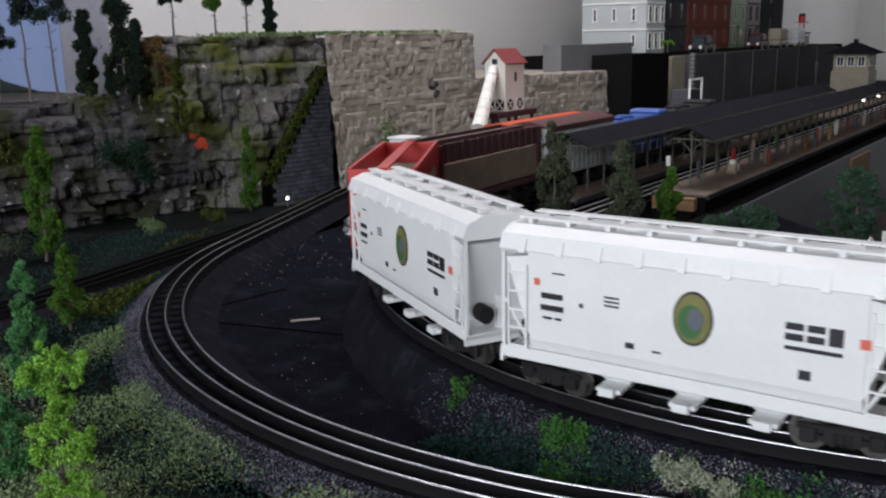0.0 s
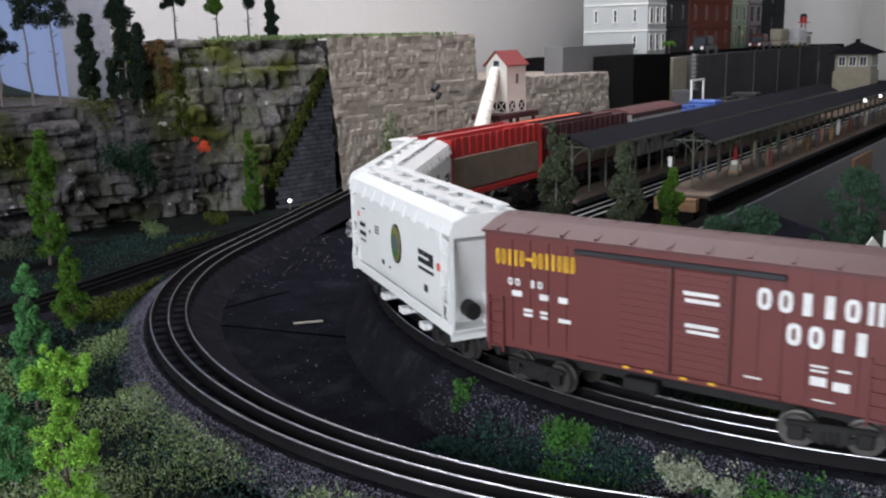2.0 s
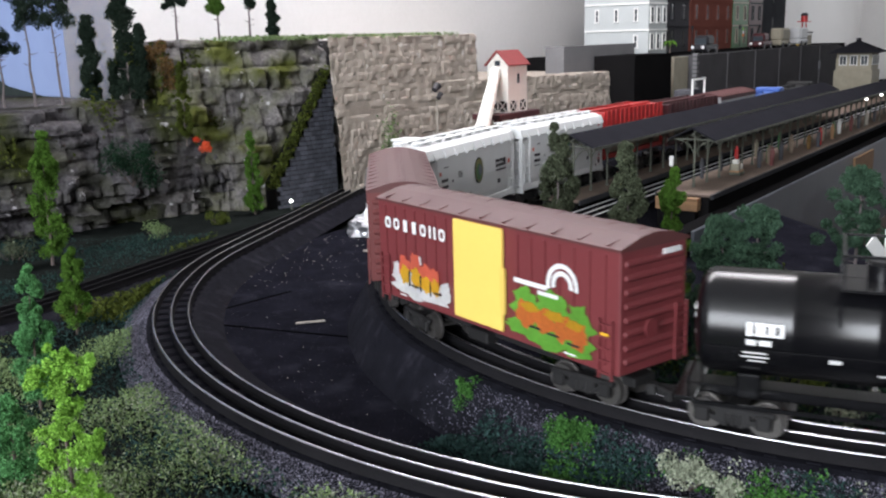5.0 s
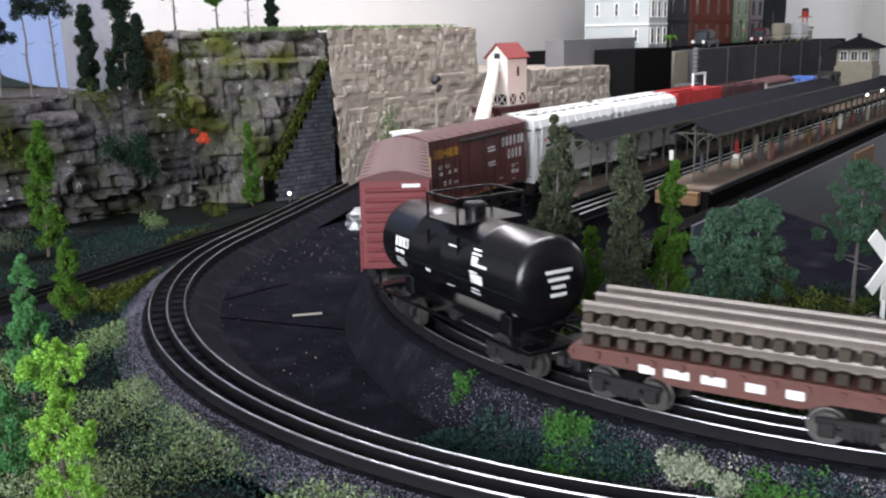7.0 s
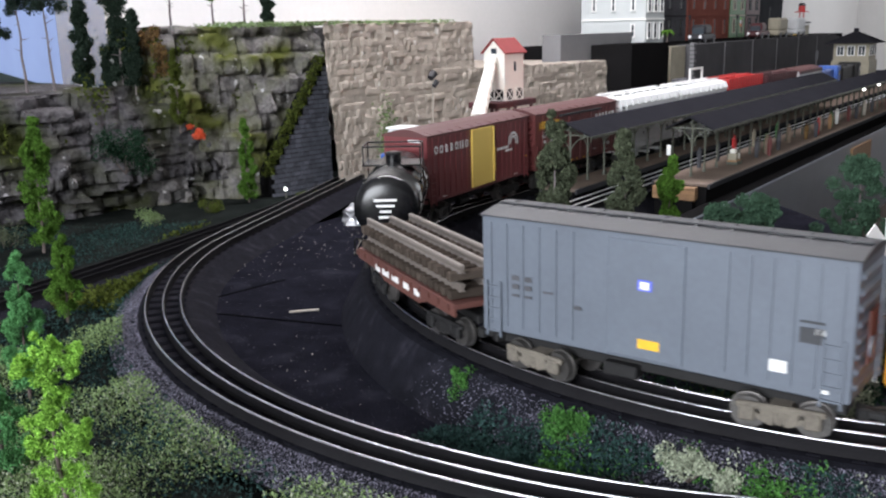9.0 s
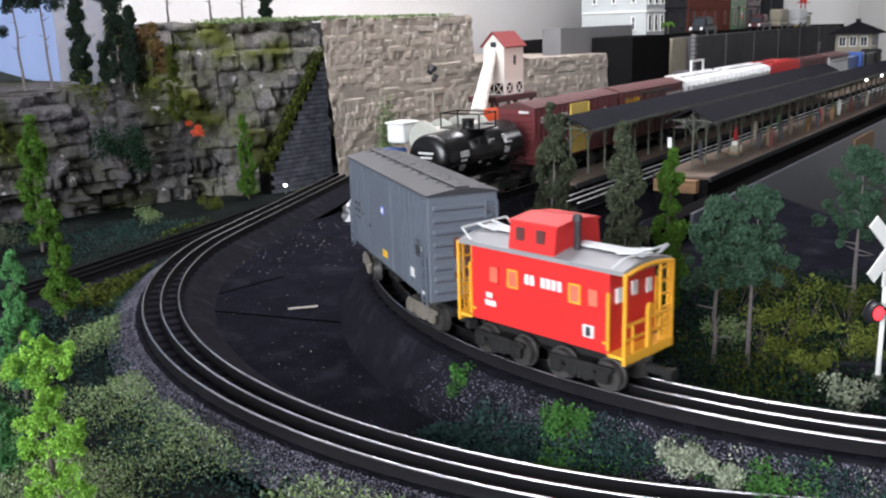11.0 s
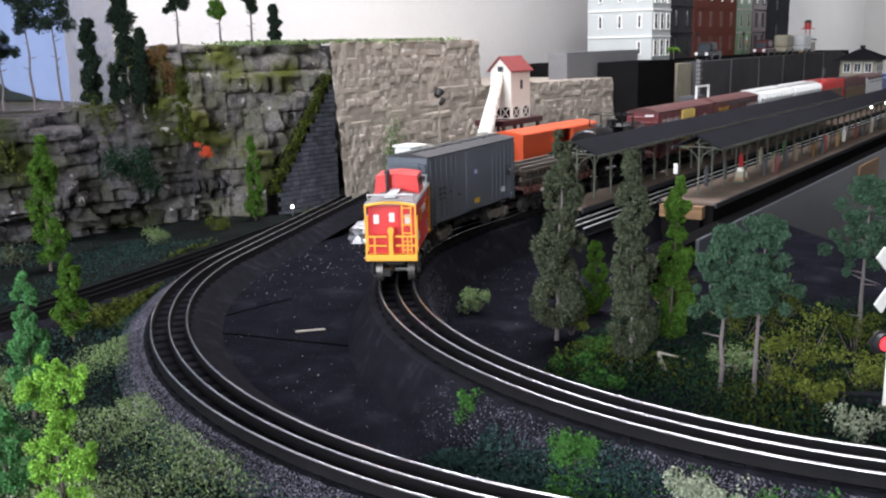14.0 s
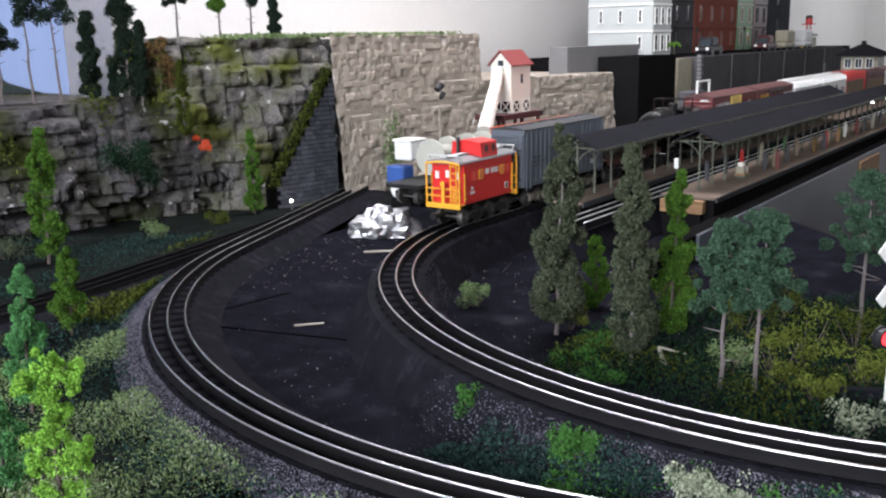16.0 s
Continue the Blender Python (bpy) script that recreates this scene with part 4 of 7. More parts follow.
        onto([(0.040, 0.0750, 0.009, 0.0012), (0.041, 0.0725, 0.011, 0.0012), (0.040, 0.0690, 0.007, 0.0040), (0.046, 0.0660, 0.018, 0.0018), (0.040, 0.0610, 0.009, 0.0012), (0.043, 0.0560, 0.013, 0.0075), (0.040, 0.0490, 0.009, 0.0012), (0.038, 0.0460, 0.011, 0.0012), (0.012, 0.0730, 0.011, 0.0010), (-0.020, 0.0500, 0.006, 0.0024), (0.005, 0.0440, 0.009, 0.0012), (0.072, 0.0380, 0.004, 0.002)], "car_data")
    bm = bmesh.new()
    for sx in (-1, 1):
        for k, w in ((0.068, 0.020), (0.063, 0.016), (0.058, 0.010), (0.053, 0.012)):
            bm_box(bm, (sx * 0.0912, 0, k), (0.0025, w, 0.0020))
    part("end_print", bm, "printwhite", ob)
    return ob


def flat_car(rear):
    L = 0.188
    h = L / 2
    ob = car("flat_car", "rusty brown flat car carrying stacked lengths of track", "train car", rear, L, True, "truck", 0.034)
    bm = bmesh.new()
    bm_box(bm, (0, 0, 0.0300), (L, 0.060, 0.0040), None, 0.0006)
    for sy in (-1, 1):
        pts = [(-h, 0.0285), (-h, 0.0235), (-h + 0.045, 0.0225), (-h + 0.060, 0.0175), (h - 0.060, 0.0175), (h - 0.045, 0.0225), (h, 0.0235), (h, 0.0285)]
        a = [bm.verts.new((x, sy * 0.0300, z)) for x, z in pts]
        b = [bm.verts.new((x, sy * 0.0280, z)) for x, z in pts]
        bm.faces.new(a)
        bm.faces.new(b[::-1])
        for i in range(8):
            j = (i + 1) % 8
            bm.faces.new((a[i], b[i], b[j], a[j]))
        for k in range(12):
            bm_box(bm, (-h + 0.008 + k * 0.0163, sy * 0.0308, 0.0285), (0.0026, 0.0020, 0.0040))
    part("deck", bm, "rust", ob)
    for sy in (-1, 1):
        bars(ob, [(-sy * x, 0.0245, w, 0.0048) for x, w in ((-0.048, 0.009), (-0.031, 0.014), (-0.011, 0.013), (0.011, 0.010), (0.031, 0.009))], sy * 0.0302, "printwhite", "car_data")
    for lvl in (0, 1):
        z = 0.0340 + lvl * 0.0125
        load = new("track_panel")
        load.empty_display_size = 0.01
        load.parent = ob
        for k in range(17):
            part("tie", box((-0.084 + k * 0.0105, 0, z + 0.0022), (0.0060, 0.058, 0.0060), None, 0.0005), "oldtie", load)
        for y in (-0.0205, -0.001, 0.0205):
            bm = profile_prism(bmesh.new(), [(y - 0.0026, z + 0.0046), (y - 0.0009, z + 0.006), (y - 0.0020, z + 0.0090), (y - 0.0015, z + 0.0104), (y + 0.0015, z + 0.0104), (y + 0.0020, z + 0.0090), (y + 0.0009, z + 0.006), (y + 0.0026, z + 0.0046)], -0.090, 0.090)
            part("rail", bm, "oldrail", load)
    bm = box((0, 0, 0.0200), (L - 0.01, 0.016, 0.006), None, 0.0006)
    part("underframe", bm, "truck", ob)
    lift(ob, 0.003)
    return ob


def grey_car(rear):
    L, H = 0.220, 0.093
    ob = boxcar("boxcar", "plain grey boxcar with a dark roof walk and dusty trucks", rear, L, H, "grey", "greyroof", [x * 0.0115 for x in (-9, -8, -7, -6, -5, -4, 4, 5, 6, 7, 8, 9)], 0.038, "dusty")
    bm = bmesh.new()
    bm_box(bm, (0, 0, H + 0.0080), (L, 0.012, 0.0012))
    part("roof_walk", bm, "greyroof", ob)
    for k in range(7):
        part("roof_bracket", box((-0.099 + k * 0.033, 0, H + 0.0068), (0.003, 0.014, 0.0022)), "greyroof", ob)
    for sy in (-1, 1):
        y = sy * (W + 0.0010)
        q = lambda d: -sy * d
        part("door", box((q(0.0), sy * W, 0.055), (0.046, 0.0018, 0.068), None, 0.0005), "grey", ob)
        bars(ob, [(q(0.0), 0.0640, 0.0085, 0.0062)], y, "printblue", "route_card")
        bars(ob, [(q(0.0), 0.0640, 0.0055, 0.0042)], y + sy * 0.0003, "printwhite", "route_card")
        bars(ob, [(q(0.003), 0.0300, 0.013, 0.0055)], y, "printyellow", "route_card")
        bars(ob, [(q(0.0745), 0.0330, 0.009, 0.0065), (q(0.094), 0.0545, 0.005, 0.003), (q(0.098), 0.0240, 0.004, 0.002)], y, "printwhite", "route_card")
        bars(ob, [(q(-0.085), 0.0560, 0.005, 0.003), (q(-0.076), 0.0560, 0.005, 0.003), (q(-0.085), 0.0505, 0.005, 0.003), (q(-0.076), 0.0505, 0.005, 0.003), (q(-0.085), 0.0450, 0.005, 0.0015), (q(-0.076), 0.0450, 0.005, 0.0015), (q(-0.062), 0.0500, 0.007, 0.0012), (q(-0.042), 0.0440, 0.005, 0.0022)], y, "slate", "car_data")
        bars(ob, [(q(0.090), 0.0590, 0.012, 0.0010), (q(0.090), 0.0520, 0.012, 0.0080)], y, "greyroof", "car_data")
    bm = box((-L / 2 - 0.0023, 0, 0.0500), (0.001, 0.020, 0.028))
    part("end_placard", bm, "rust", ob)
    lift(ob, 0.0073)
    lift(ob, 0.0, 0.55, H + 0.0073, ("roof", "roof_seam", "roof_walk", "roof_bracket"))
    return ob


def caboose(rear):
    L = 0.130
    h = L / 2
    ob = car("caboose", "bright red caboose with yellow end rails and a roof cupola", "train car", rear, L, True, "truck", 0.034)
    H = 0.0715
    b0, b1 = -h + 0.011, h - 0.011
    bm = bmesh.new()
    bm_box(bm, (0, 0, (0.022 + H) / 2), (b1 - b0, 0.056, H - 0.022), None, 0.0008)
    part("body", bm, "cabred", ob)
    part("roof", profile_prism(bmesh.new(), [(-0.030, H - 0.001), (-0.029, H + 0.0012), (-0.014, H + 0.0042), (0, H + 0.005), (0.014, H + 0.0042), (0.029, H + 0.0012), (0.030, H - 0.001)], -h + 0.001, h - 0.001), "cabroof", ob, "silver-grey roof")
    cup = part("cupola", profile_prism(bmesh.new(), [(-0.0275, H), (-0.0245, H + 0.0180), (0.0245, H + 0.0180), (0.0275, H)], -0.014, 0.022), "cabred", ob)
    part("cupola_roof", profile_prism(bmesh.new(), [(-0.0255, H + 0.0180), (-0.0245, H + 0.0192), (0, H + 0.0215), (0.0245, H + 0.0192), (0.0255, H + 0.0180)], -0.015, 0.023), "cabred", cup)
    for sy in (-1, 1):
        for x in (-0.003, 0.013):
            part("cupola_window", box((x, sy * 0.0262, H + 0.0115), (0.0062, 0.0012, 0.0080), pose(0, 0, 0, sy * 3, 0, 0)), "boxroof", cup)
    for x in (-0.0123, 0.0223):
        for y in (-0.013, 0.013):
            part("cupola_window", box((x, y, H + 0.0115), (0.0012, 0.0080, 0.0080)), "boxroof", cup)
    part("smokestack", bm_cyl(cyl((-0.020, 0.010, H), (-0.020, 0.010, H + 0.022), 0.0022, n=12), (-0.020, 0.010, H + 0.022), (-0.020, 0.010, H + 0.0255), 0.0034, 0.0026, n=12), "printblack", ob, "black smokestack")
    part("roof_walk", box((-0.040, 0, H + 0.0066), (0.048, 0.012, 0.0012)), "paleroof", ob)
    part("roof_walk", box((0.044, 0, H + 0.0066), (0.036, 0.012, 0.0012)), "paleroof", ob)
    for sy in (-1, 1):
        y = sy * 0.0286
        for x in (-0.034, -0.018, 0.030, 0.043):
            win = part("window", box((-sy * x, sy * 0.0281, 0.0540), (0.0078, 0.0008, 0.0105), None, 0.0002), "printred", ob)
            part("window_frame", bm_box(bm_box(bm_box(bm_box(bmesh.new(), (-sy * x - 0.0038, y, 0.0540), (0.0009, 0.0010, 0.0112)), (-sy * x + 0.0038, y, 0.0540), (0.0009, 0.0010, 0.0112)), (-sy * x, y, 0.0594), (0.0085, 0.0010, 0.0009)), (-sy * x, y, 0.0486), (0.0085, 0.0010, 0.0009)), "printyellow" if x in (-0.018, 0.030) else "cabred", win)
        # the road's name as plain bars
        bars(ob, [(-sy * (0.006 + k * 0.0042 - 0.0125), 0.0560, 0.0030, 0.0062) for k in (0, 1, 3, 4, 5, 6)], y, "printwhite", "road_mark")
        bars(ob, [(sy * 0.038, 0.0400, 0.005, 0.0034), (sy * 0.037, 0.0350, 0.009, 0.0034), (sy * -0.040, 0.0335, 0.0075, 0.0075)], y, "printwhite", "car_data")
        bars(ob, [(sy * -0.040, 0.0335, 0.0035, 0.0055)], y + sy * 0.0003, "printblack", "car_data")
        bars(ob, [(sy * -0.052, 0.0290, 0.004, 0.0015), (sy * 0.052, 0.0290, 0.004, 0.0015)], y, "printyellow", "car_data")
    for sx in (-1, 1):
        x = sx * h
        bm = bmesh.new()
        bm_box(bm, (sx * (h - 0.0055), 0, 0.0225), (0.011, 0.058, 0.0018))
        bm_box(bm, (x, 0, 0.0215), (0.0022, 0.060, 0.0062), None, 0.0005)
        part("end_platform", bm, "yellow", ob)
        bm = bmesh.new()
        for sy in (-1, 1):
            bm_box(bm, (x, sy * 0.0285, 0.0465), (0.0018, 0.0018, 0.050))
            bm_box(bm, (x, sy * 0.0190, 0.0325), (0.0014, 0.0014, 0.018))
            bm_box(bm, (sx * (h - 0.011), sy * 0.0288, 0.042), (0.0016, 0.0016, 0.034))
        bm_box(bm, (x, 0.017, 0.0415), (0.0016, 0.024, 0.0016))
        bm_box(bm, (x, -0.017, 0.0415), (0.0016, 0.024, 0.0016))
        bm_box(bm, (x, 0.017, 0.0330), (0.0014, 0.024, 0.0014))
        bm_box(bm, (x, -0.017, 0.0330), (0.0014, 0.024, 0.0014))
        bm_box(bm, (x, 0, 0.0350), (0.0022, 0.0055, 0.024), None, 0.0008)
        bm_cyl(bm, (x, 0.0, 0.047), (sx * (h + 0.0015), 0.0, 0.047), 0.0036, n=16)
        pts = [Vector((x, yy, 0.0695 + 0.0035 * math.cos(yy / 0.030 * 1.4))) for yy in np.linspace(-0.029, 0.029, 9)]
        for p, q2 in zip(pts, pts[1:]):
            bm_cyl(bm, p, q2, 0.0014, n=6)
        part("end_railing", bm, "yellow", ob, "yellow end railing with brake stand")
        ladder(ob, x, sx * 0.0185, 0.025, 0.072, 0.010, "y", "yellow", 6)
        bm = bmesh.new()
        bm_box(bm, (sx * (h - 0.0107), 0, 0.0475), (0.001, 0.015, 0.040))
        end = part("end_door", bm, "cabred", ob)
        bm = bmesh.new()
        for y in (-0.018, 0.0, 0.018):
            bm_box(bm, (sx * (h - 0.0100), y, 0.0560 if y else 0.0575), (0.001, 0.0062, 0.0085))
        part("end_window", bm, "printred" if sx > 0 else "printwhite", end)
        bm = bmesh.new()
        bm_cyl(bm, (sx * (h - 0.002), -0.026, H + 0.0085), (sx * (h - 0.002), 0.026, H + 0.0085), 0.0008, n=6)
        for sy in (-1, 1):
            bm_cyl(bm, (sx * (h - 0.002), sy * 0.026, H + 0.0085), (sx * (h - 0.010), sy * 0.026, H + 0.001), 0.0008, n=6)
            bm_cyl(bm, (sx * (h - 0.002), sy * 0.008, H + 0.0085), (sx * (h - 0.018), sy * 0.008, H + 0.006), 0.0008, n=6)
        part("roof_grab", bm, "paleroof", ob)
    lift(ob, 0.003)
    part("underframe", box((0, 0, 0.0175), (L - 0.03, 0.024, 0.008), None, 0.001), "truck", ob)
    return ob


def centerbeam(rear, L, label, material="maroon"):
    """A long flat car with end walls and a spine, loaded with wrapped lumber below a ribbed maroon upper part."""
    h = L / 2
    ob = car("gondola", label, "train car", rear, L, True)
    bm = bmesh.new()
    bm_box(bm, (0, 0, 0.0235), (L, 0.060, 0.007), None, 0.0006)
    for sx in (-1, 1):
        bm_box(bm, (sx * (h - 0.002), 0, 0.0565), (0.004, 0.060, 0.066), None, 0.0006)
    for sy in (-1, 1):
        bm_box(bm, (0, sy * 0.0285, 0.0800), (L - 0.006, 0.0020, 0.022))
        for k in range(14):
            bm_box(bm, (-h + 0.008 + k * (L - 0.016) / 13, sy * 0.0300, 0.0800), (0.0036, 0.0022, 0.022))
    bm_box(bm, (0, 0, 0.0905), (L, 0.010, 0.0016))
    part("body", bm, material, ob)
    part("load", box((0, 0, 0.0480), (L - 0.012, 0.056, 0.040), None, 0.0015), "lumber", ob, "stacked lumber load")
    return ob


def insulated(rear, L):
    ob = boxcar("boxcar", "white-sided boxcar with a dark red roof", rear, L, 0.088, "paleroof", "boxroof", [x * 0.014 for x in range(-6, 7)], 0.036)
    for sy in (-1, 1):
        part("upper_band", box((0, sy * (W + 0.0003), 0.0835), (L, 0.002, 0.006)), "maroon", ob)
        bars(ob, [(sy * (-0.08 + k * 0.018), 0.0735, 0.013, 0.0020) for k in range(9)], sy * (W + 0.001), "slate", "car_data")
    return ob


def diesel(rear, L, material, label):
    h = L / 2
    ob = car("locomotive", label, "locomotive", rear, L, True, inset=0.042)
    bm = box((0, 0, 0.0245), (L, 0.060, 0.006), None, 0.0008)
    part("deck", bm, "truck", ob)
    part("hood", box((-0.012, 0, 0.0550), (L - 0.075, 0.036, 0.056), None, 0.003), material, ob)
    part("nose", box((h - 0.016, 0, 0.0440), (0.024, 0.036, 0.034), None, 0.003), material, ob)
    cab = part("cab", box((h - 0.043, 0, 0.0580), (0.032, 0.056, 0.064), None, 0.003), material, ob)
    for sy in (-1, 1):
        part("cab_window", box((h - 0.043, sy * 0.0282, 0.0720), (0.018, 0.001, 0.012)), "paneglass", cab)
    for k in (-0.06, -0.02):
        part("roof_fan", cyl((k, 0, 0.0825), (k, 0, 0.0865), 0.014, n=18), material, ob)
    bm = bmesh.new()
    for sy in (-1, 1):
        for k in range(8):
            bm_cyl(bm, (-h + 0.01 + k * (L - 0.02) / 7, sy * 0.029, 0.027), (-h + 0.01 + k * (L - 0.02) / 7, sy * 0.029, 0.043), 0.0007, n=6)
        bm_cyl(bm, (-h + 0.01, sy * 0.029, 0.043), (h - 0.01, sy * 0.029, 0.043), 0.0007, n=6)
    part("handrail", bm, "printwhite", ob)
    part("fuel_tank", box((0, 0, 0.0150), (0.07, 0.05, 0.014), None, 0.003), "truck", ob)
    return ob


narrow(caboose(0.0), 0.81)
narrow(grey_car(0.145), 0.82)
narrow(flat_car(0.380), 0.92)
tank_car(0.583)
narrow(graffiti_boxcar(0.798), 0.92)
narrow(ribbed_boxcar(1.058), 0.92)
hopper(1.313)
hopper(1.556)
lift(centerbeam(1.790, 0.215, "bright red ribbed freight car with lumber load", "red"), 0.014)
lift(centerbeam(2.029, 0.235, "dark maroon ribbed freight car with lumber load"), 0.008)
lift(insulated(2.279, 0.200), 0.007)
diesel(2.494, 0.225, "blue", "blue diesel locomotive with white handrails")
diesel(2.734, 0.225, "truck", "black diesel locomotive leading the train")


# ---- rock walls behind the layout ----
def face_mesh(name, line, z0, top, material, lean, rough, layer, step=0.005, seed=0.0, block=0.045, back=0.05, undercut=-9.0):
    """A rock face over a plan line: layered courses of uneven blocks, top height by a function of the way along."""
    fn = lined(line)
    n = int(fn.length / step)
    zs = np.arange(z0, max(top(u) for u in np.linspace(0, 1, 50)) + step, step)
    verts, faces = [], []
    for i in range(n + 1):
        s = min(i * step, fn.length - 1e-4)
        h = top(s / fn.length)
        h += 0.004 * noise.noise((s * 30, seed, 0))
        for z in zs:
            zz = min(z, h)
            wav = zz + 0.006 * noise.noise((s * 6, zz * 3, seed))
            k = math.floor(wav / layer)
            b = math.floor(s / (block * (0.7 + 0.6 * noise.cell((k, seed, 1)))) + 7.3 * noise.cell((k, 2, seed)))
            d = rough * (noise.cell((k * 1.7, b * 2.3, seed)) * (1.2 if rough < 0.005 else 0.9) + noise.cell((k * 3.1, 5.5, seed)) * (0.25 if rough < 0.005 else 0.9))
            joint = min((wav / layer) % 1, 1 - (wav / layer) % 1)
            if joint < 0.14:
                d += rough * 0.25
            d += rough * 0.8 * noise.noise((s * 60, zz * 60, seed)) + rough * 1.2 * noise.noise((s * 15, zz * 20, seed + 3))
            d += lean * (zz - z0)
            if zz < undercut + 0.012 * noise.noise((s * 9, 0, seed)):
                d += 0.035
            if z > h:
                d += back * min((z - h) / 0.02, 1.0)
            p, _ = fn(s, -d)
            verts.append((p.x, p.y, zz))
    m = len(zs)
    for i in range(n):
        for j in range(m - 1):
            k = i * m + j
            faces.append((k, k + m, k + m + 1, k + 1))
    return arrays_mesh(name, verts, faces, material)


def quarry_top(u):
    return 0.224 if u < 0.405 else 0.136 - 0.012 * (u - 0.388) / 0.612


tagged(new("quarry_wall", face_mesh("quarry_wall", [at(0.184, -0.385).xy, at(0.5, -0.385).xy, at(0.9, -0.385).xy, at(1.25, -0.385).xy], BOARD - 0.01, quarry_top, "stone", 0.08, 0.0018, 0.0115, 0.0028, 1.0, 0.020)), "tan layered stone quarry wall with rough courses", "rock wall", kind="structure")


def cliff_top(u):
    return 0.136 + 0.006 * math.sin(9 * u)


CLIFF = [(-0.98, 0.90), (-0.80, 1.03), (-0.60, 1.20), (-0.475, 1.305), (-0.335, 1.435), (-0.262, 1.475), (-0.172, 1.56)]
tagged(new("rock_cliff", face_mesh("rock_cliff", CLIFF[:5] + [(-0.300, 1.462)], BOARD - 0.012, cliff_top, "rock", 0.20, 0.0100, 0.019, 0.0045, 4.0, 0.060, 0.08, -0.012)), "dark layered grey rock cliff with mossy ledges", "rock cliff", kind="structure")
tagged(new("rock_crag", face_mesh("rock_crag", [(-0.462, 1.395), (-0.405, 1.405), (-0.345, 1.432), (-0.262, 1.475), (-0.172, 1.56)], BOARD - 0.012, lambda u: 0.225, "crag", 0.10, 0.0125, 0.030, 0.0042, 9.0, 0.040, 0.08)), "tall weathered grey crag overgrown with olive moss", "rock cliff", kind="structure")
bm = bmesh.new()
poly_prism(bm, [(-1.1, 0.97), (-0.83, 1.08), (-0.63, 1.25), (-0.50, 1.36), (-0.455, 1.40), CORNER - DIR * 0.01 - RIGHT * 0.02, CORNER - RIGHT * 1.6], 0.08, 0.133)
solid("upper_ledge", bm, "rock", "rocky ledge on top of the cliff", "ground", "structure")
bm = bmesh.new()
poly_prism(bm, [(-0.440, 1.450), (-0.345, 1.545), (-0.235, 1.640), at(0.60, -0.43).xy, at(0.60, -0.885).xy, at(0.125, -0.885).xy], 0.10, 0.219)
solid("plateau", bm, "rock", "grassy plateau above the quarry", "ground", "structure")
bm = bmesh.new()
poly_prism(bm, [at(0.62, -0.42).xy, at(1.3, -0.42).xy, at(1.3, -0.885).xy, at(0.62, -0.885).xy], 0.05, 0.122)
solid("quarry_terrace", bm, "stone", "flat stone terrace behind the low quarry wall", "ground", "structure")

# wing wall of dressed stone
wing = thing("wing_wall", "blue-grey dressed stone wing wall of a tunnel", "stone wall", kind="structure")
A, B = Vector((-0.262, 1.440, 0)), Vector((-0.176, 1.532, 0))
e = (B - A).normalized()
out = Vector((e.y, -e.x, 0))
bm = bmesh.new()
pts = [A - out * 0.03, B - out * 0.03]
vs = [bm.verts.new(v) for v in (A + Vector((0, 0, -0.05)), B + Vector((0, 0, -0.05)), B + Vector((0, 0, 0.172)), A + Vector((0, 0, -0.005)), A - out * 0.03 + Vector((0, 0, -0.05)), B - out * 0.03 + Vector((0, 0, -0.05)), B - out * 0.03 + Vector((0, 0, 0.172)), A - out * 0.03 + Vector((0, 0, -0.005)))]
for f in ((0, 1, 2, 3), (5, 4, 7, 6), (1, 5, 6, 2), (4, 0, 3, 7), (3, 2, 6, 7), (0, 4, 5, 1)):
    bm.faces.new([vs[i] for i in f])
part("core", bm, "darkwall", wing)
bm = bmesh.new()
rnd = random.Random(3)
length = (B - A).length
z, row = -0.046, 0
while z < 0.165:
    hgt = 0.0075
    u0 = length * max(0.0, (z + hgt + 0.004) / 0.177)
    u = u0 + (0.006 if row % 2 else 0)
    while u < length - 0.004:
        w = rnd.uniform(0.009, 0.015)
        w = min(w, length - u)
        c = A + e * (u + w / 2) + out * rnd.uniform(0.0004, 0.0020)
        bm_box(bm, (c.x, c.y, z + hgt / 2), (w - 0.0012, 0.005, hgt - 0.0012), pose(0, 0, 0, 0, 0, math.degrees(math.atan2(e.y, e.x))))
        u += w
    z += hgt
    row += 1
tagged(part("stone_course", bm, "cutstone", wing), kind="stuff")


# ---- station ----
def platform(name, s0, s1, o0, o1, label):
    ob = thing(name, label, "platform", kind="structure")
    m = station(0, 0)
    bm = bmesh.new()
    poly_prism(bm, [at(s0, o0).xy, at(s1, o0).xy, at(s1, o1).xy, at(s0, o1).xy], BOARD - 0.01, 0.0035)
    part("base", bm, "darkwall", ob)
    k = 0
    for i in range(int((s1 - s0) / 0.06)):
        a, b = s0 + i * 0.06, s0 + (i + 1) * 0.06 - 0.0008
        bm = bmesh.new()
        poly_prism(bm, [at(a, o0 - 0.002).xy, at(b, o0 - 0.002).xy, at(b, o1 + 0.002).xy, at(a, o1 + 0.002).xy], 0.0035, 0.0065)
        part("deck_slab", bm, "platform", ob)
    for o in (o0 - 0.003, o1 + 0.003):
        bm = bmesh.new()
        poly_prism(bm, [at(s0 - 0.001, o - 0.0014).xy, at(s1, o - 0.0014).xy, at(s1, o + 0.0014).xy, at(s0 - 0.001, o + 0.0014).xy], 0.0005, 0.0068)
        part("edging", bm, "concrete", ob)
    return ob


platform("platform_1", 0.110, 2.6, 0.040, 0.086, "narrow brown station platform between two tracks")
platform("platform_2", 0.225, 2.4, 0.147, 0.218, "wide brown station platform at the layout's edge")


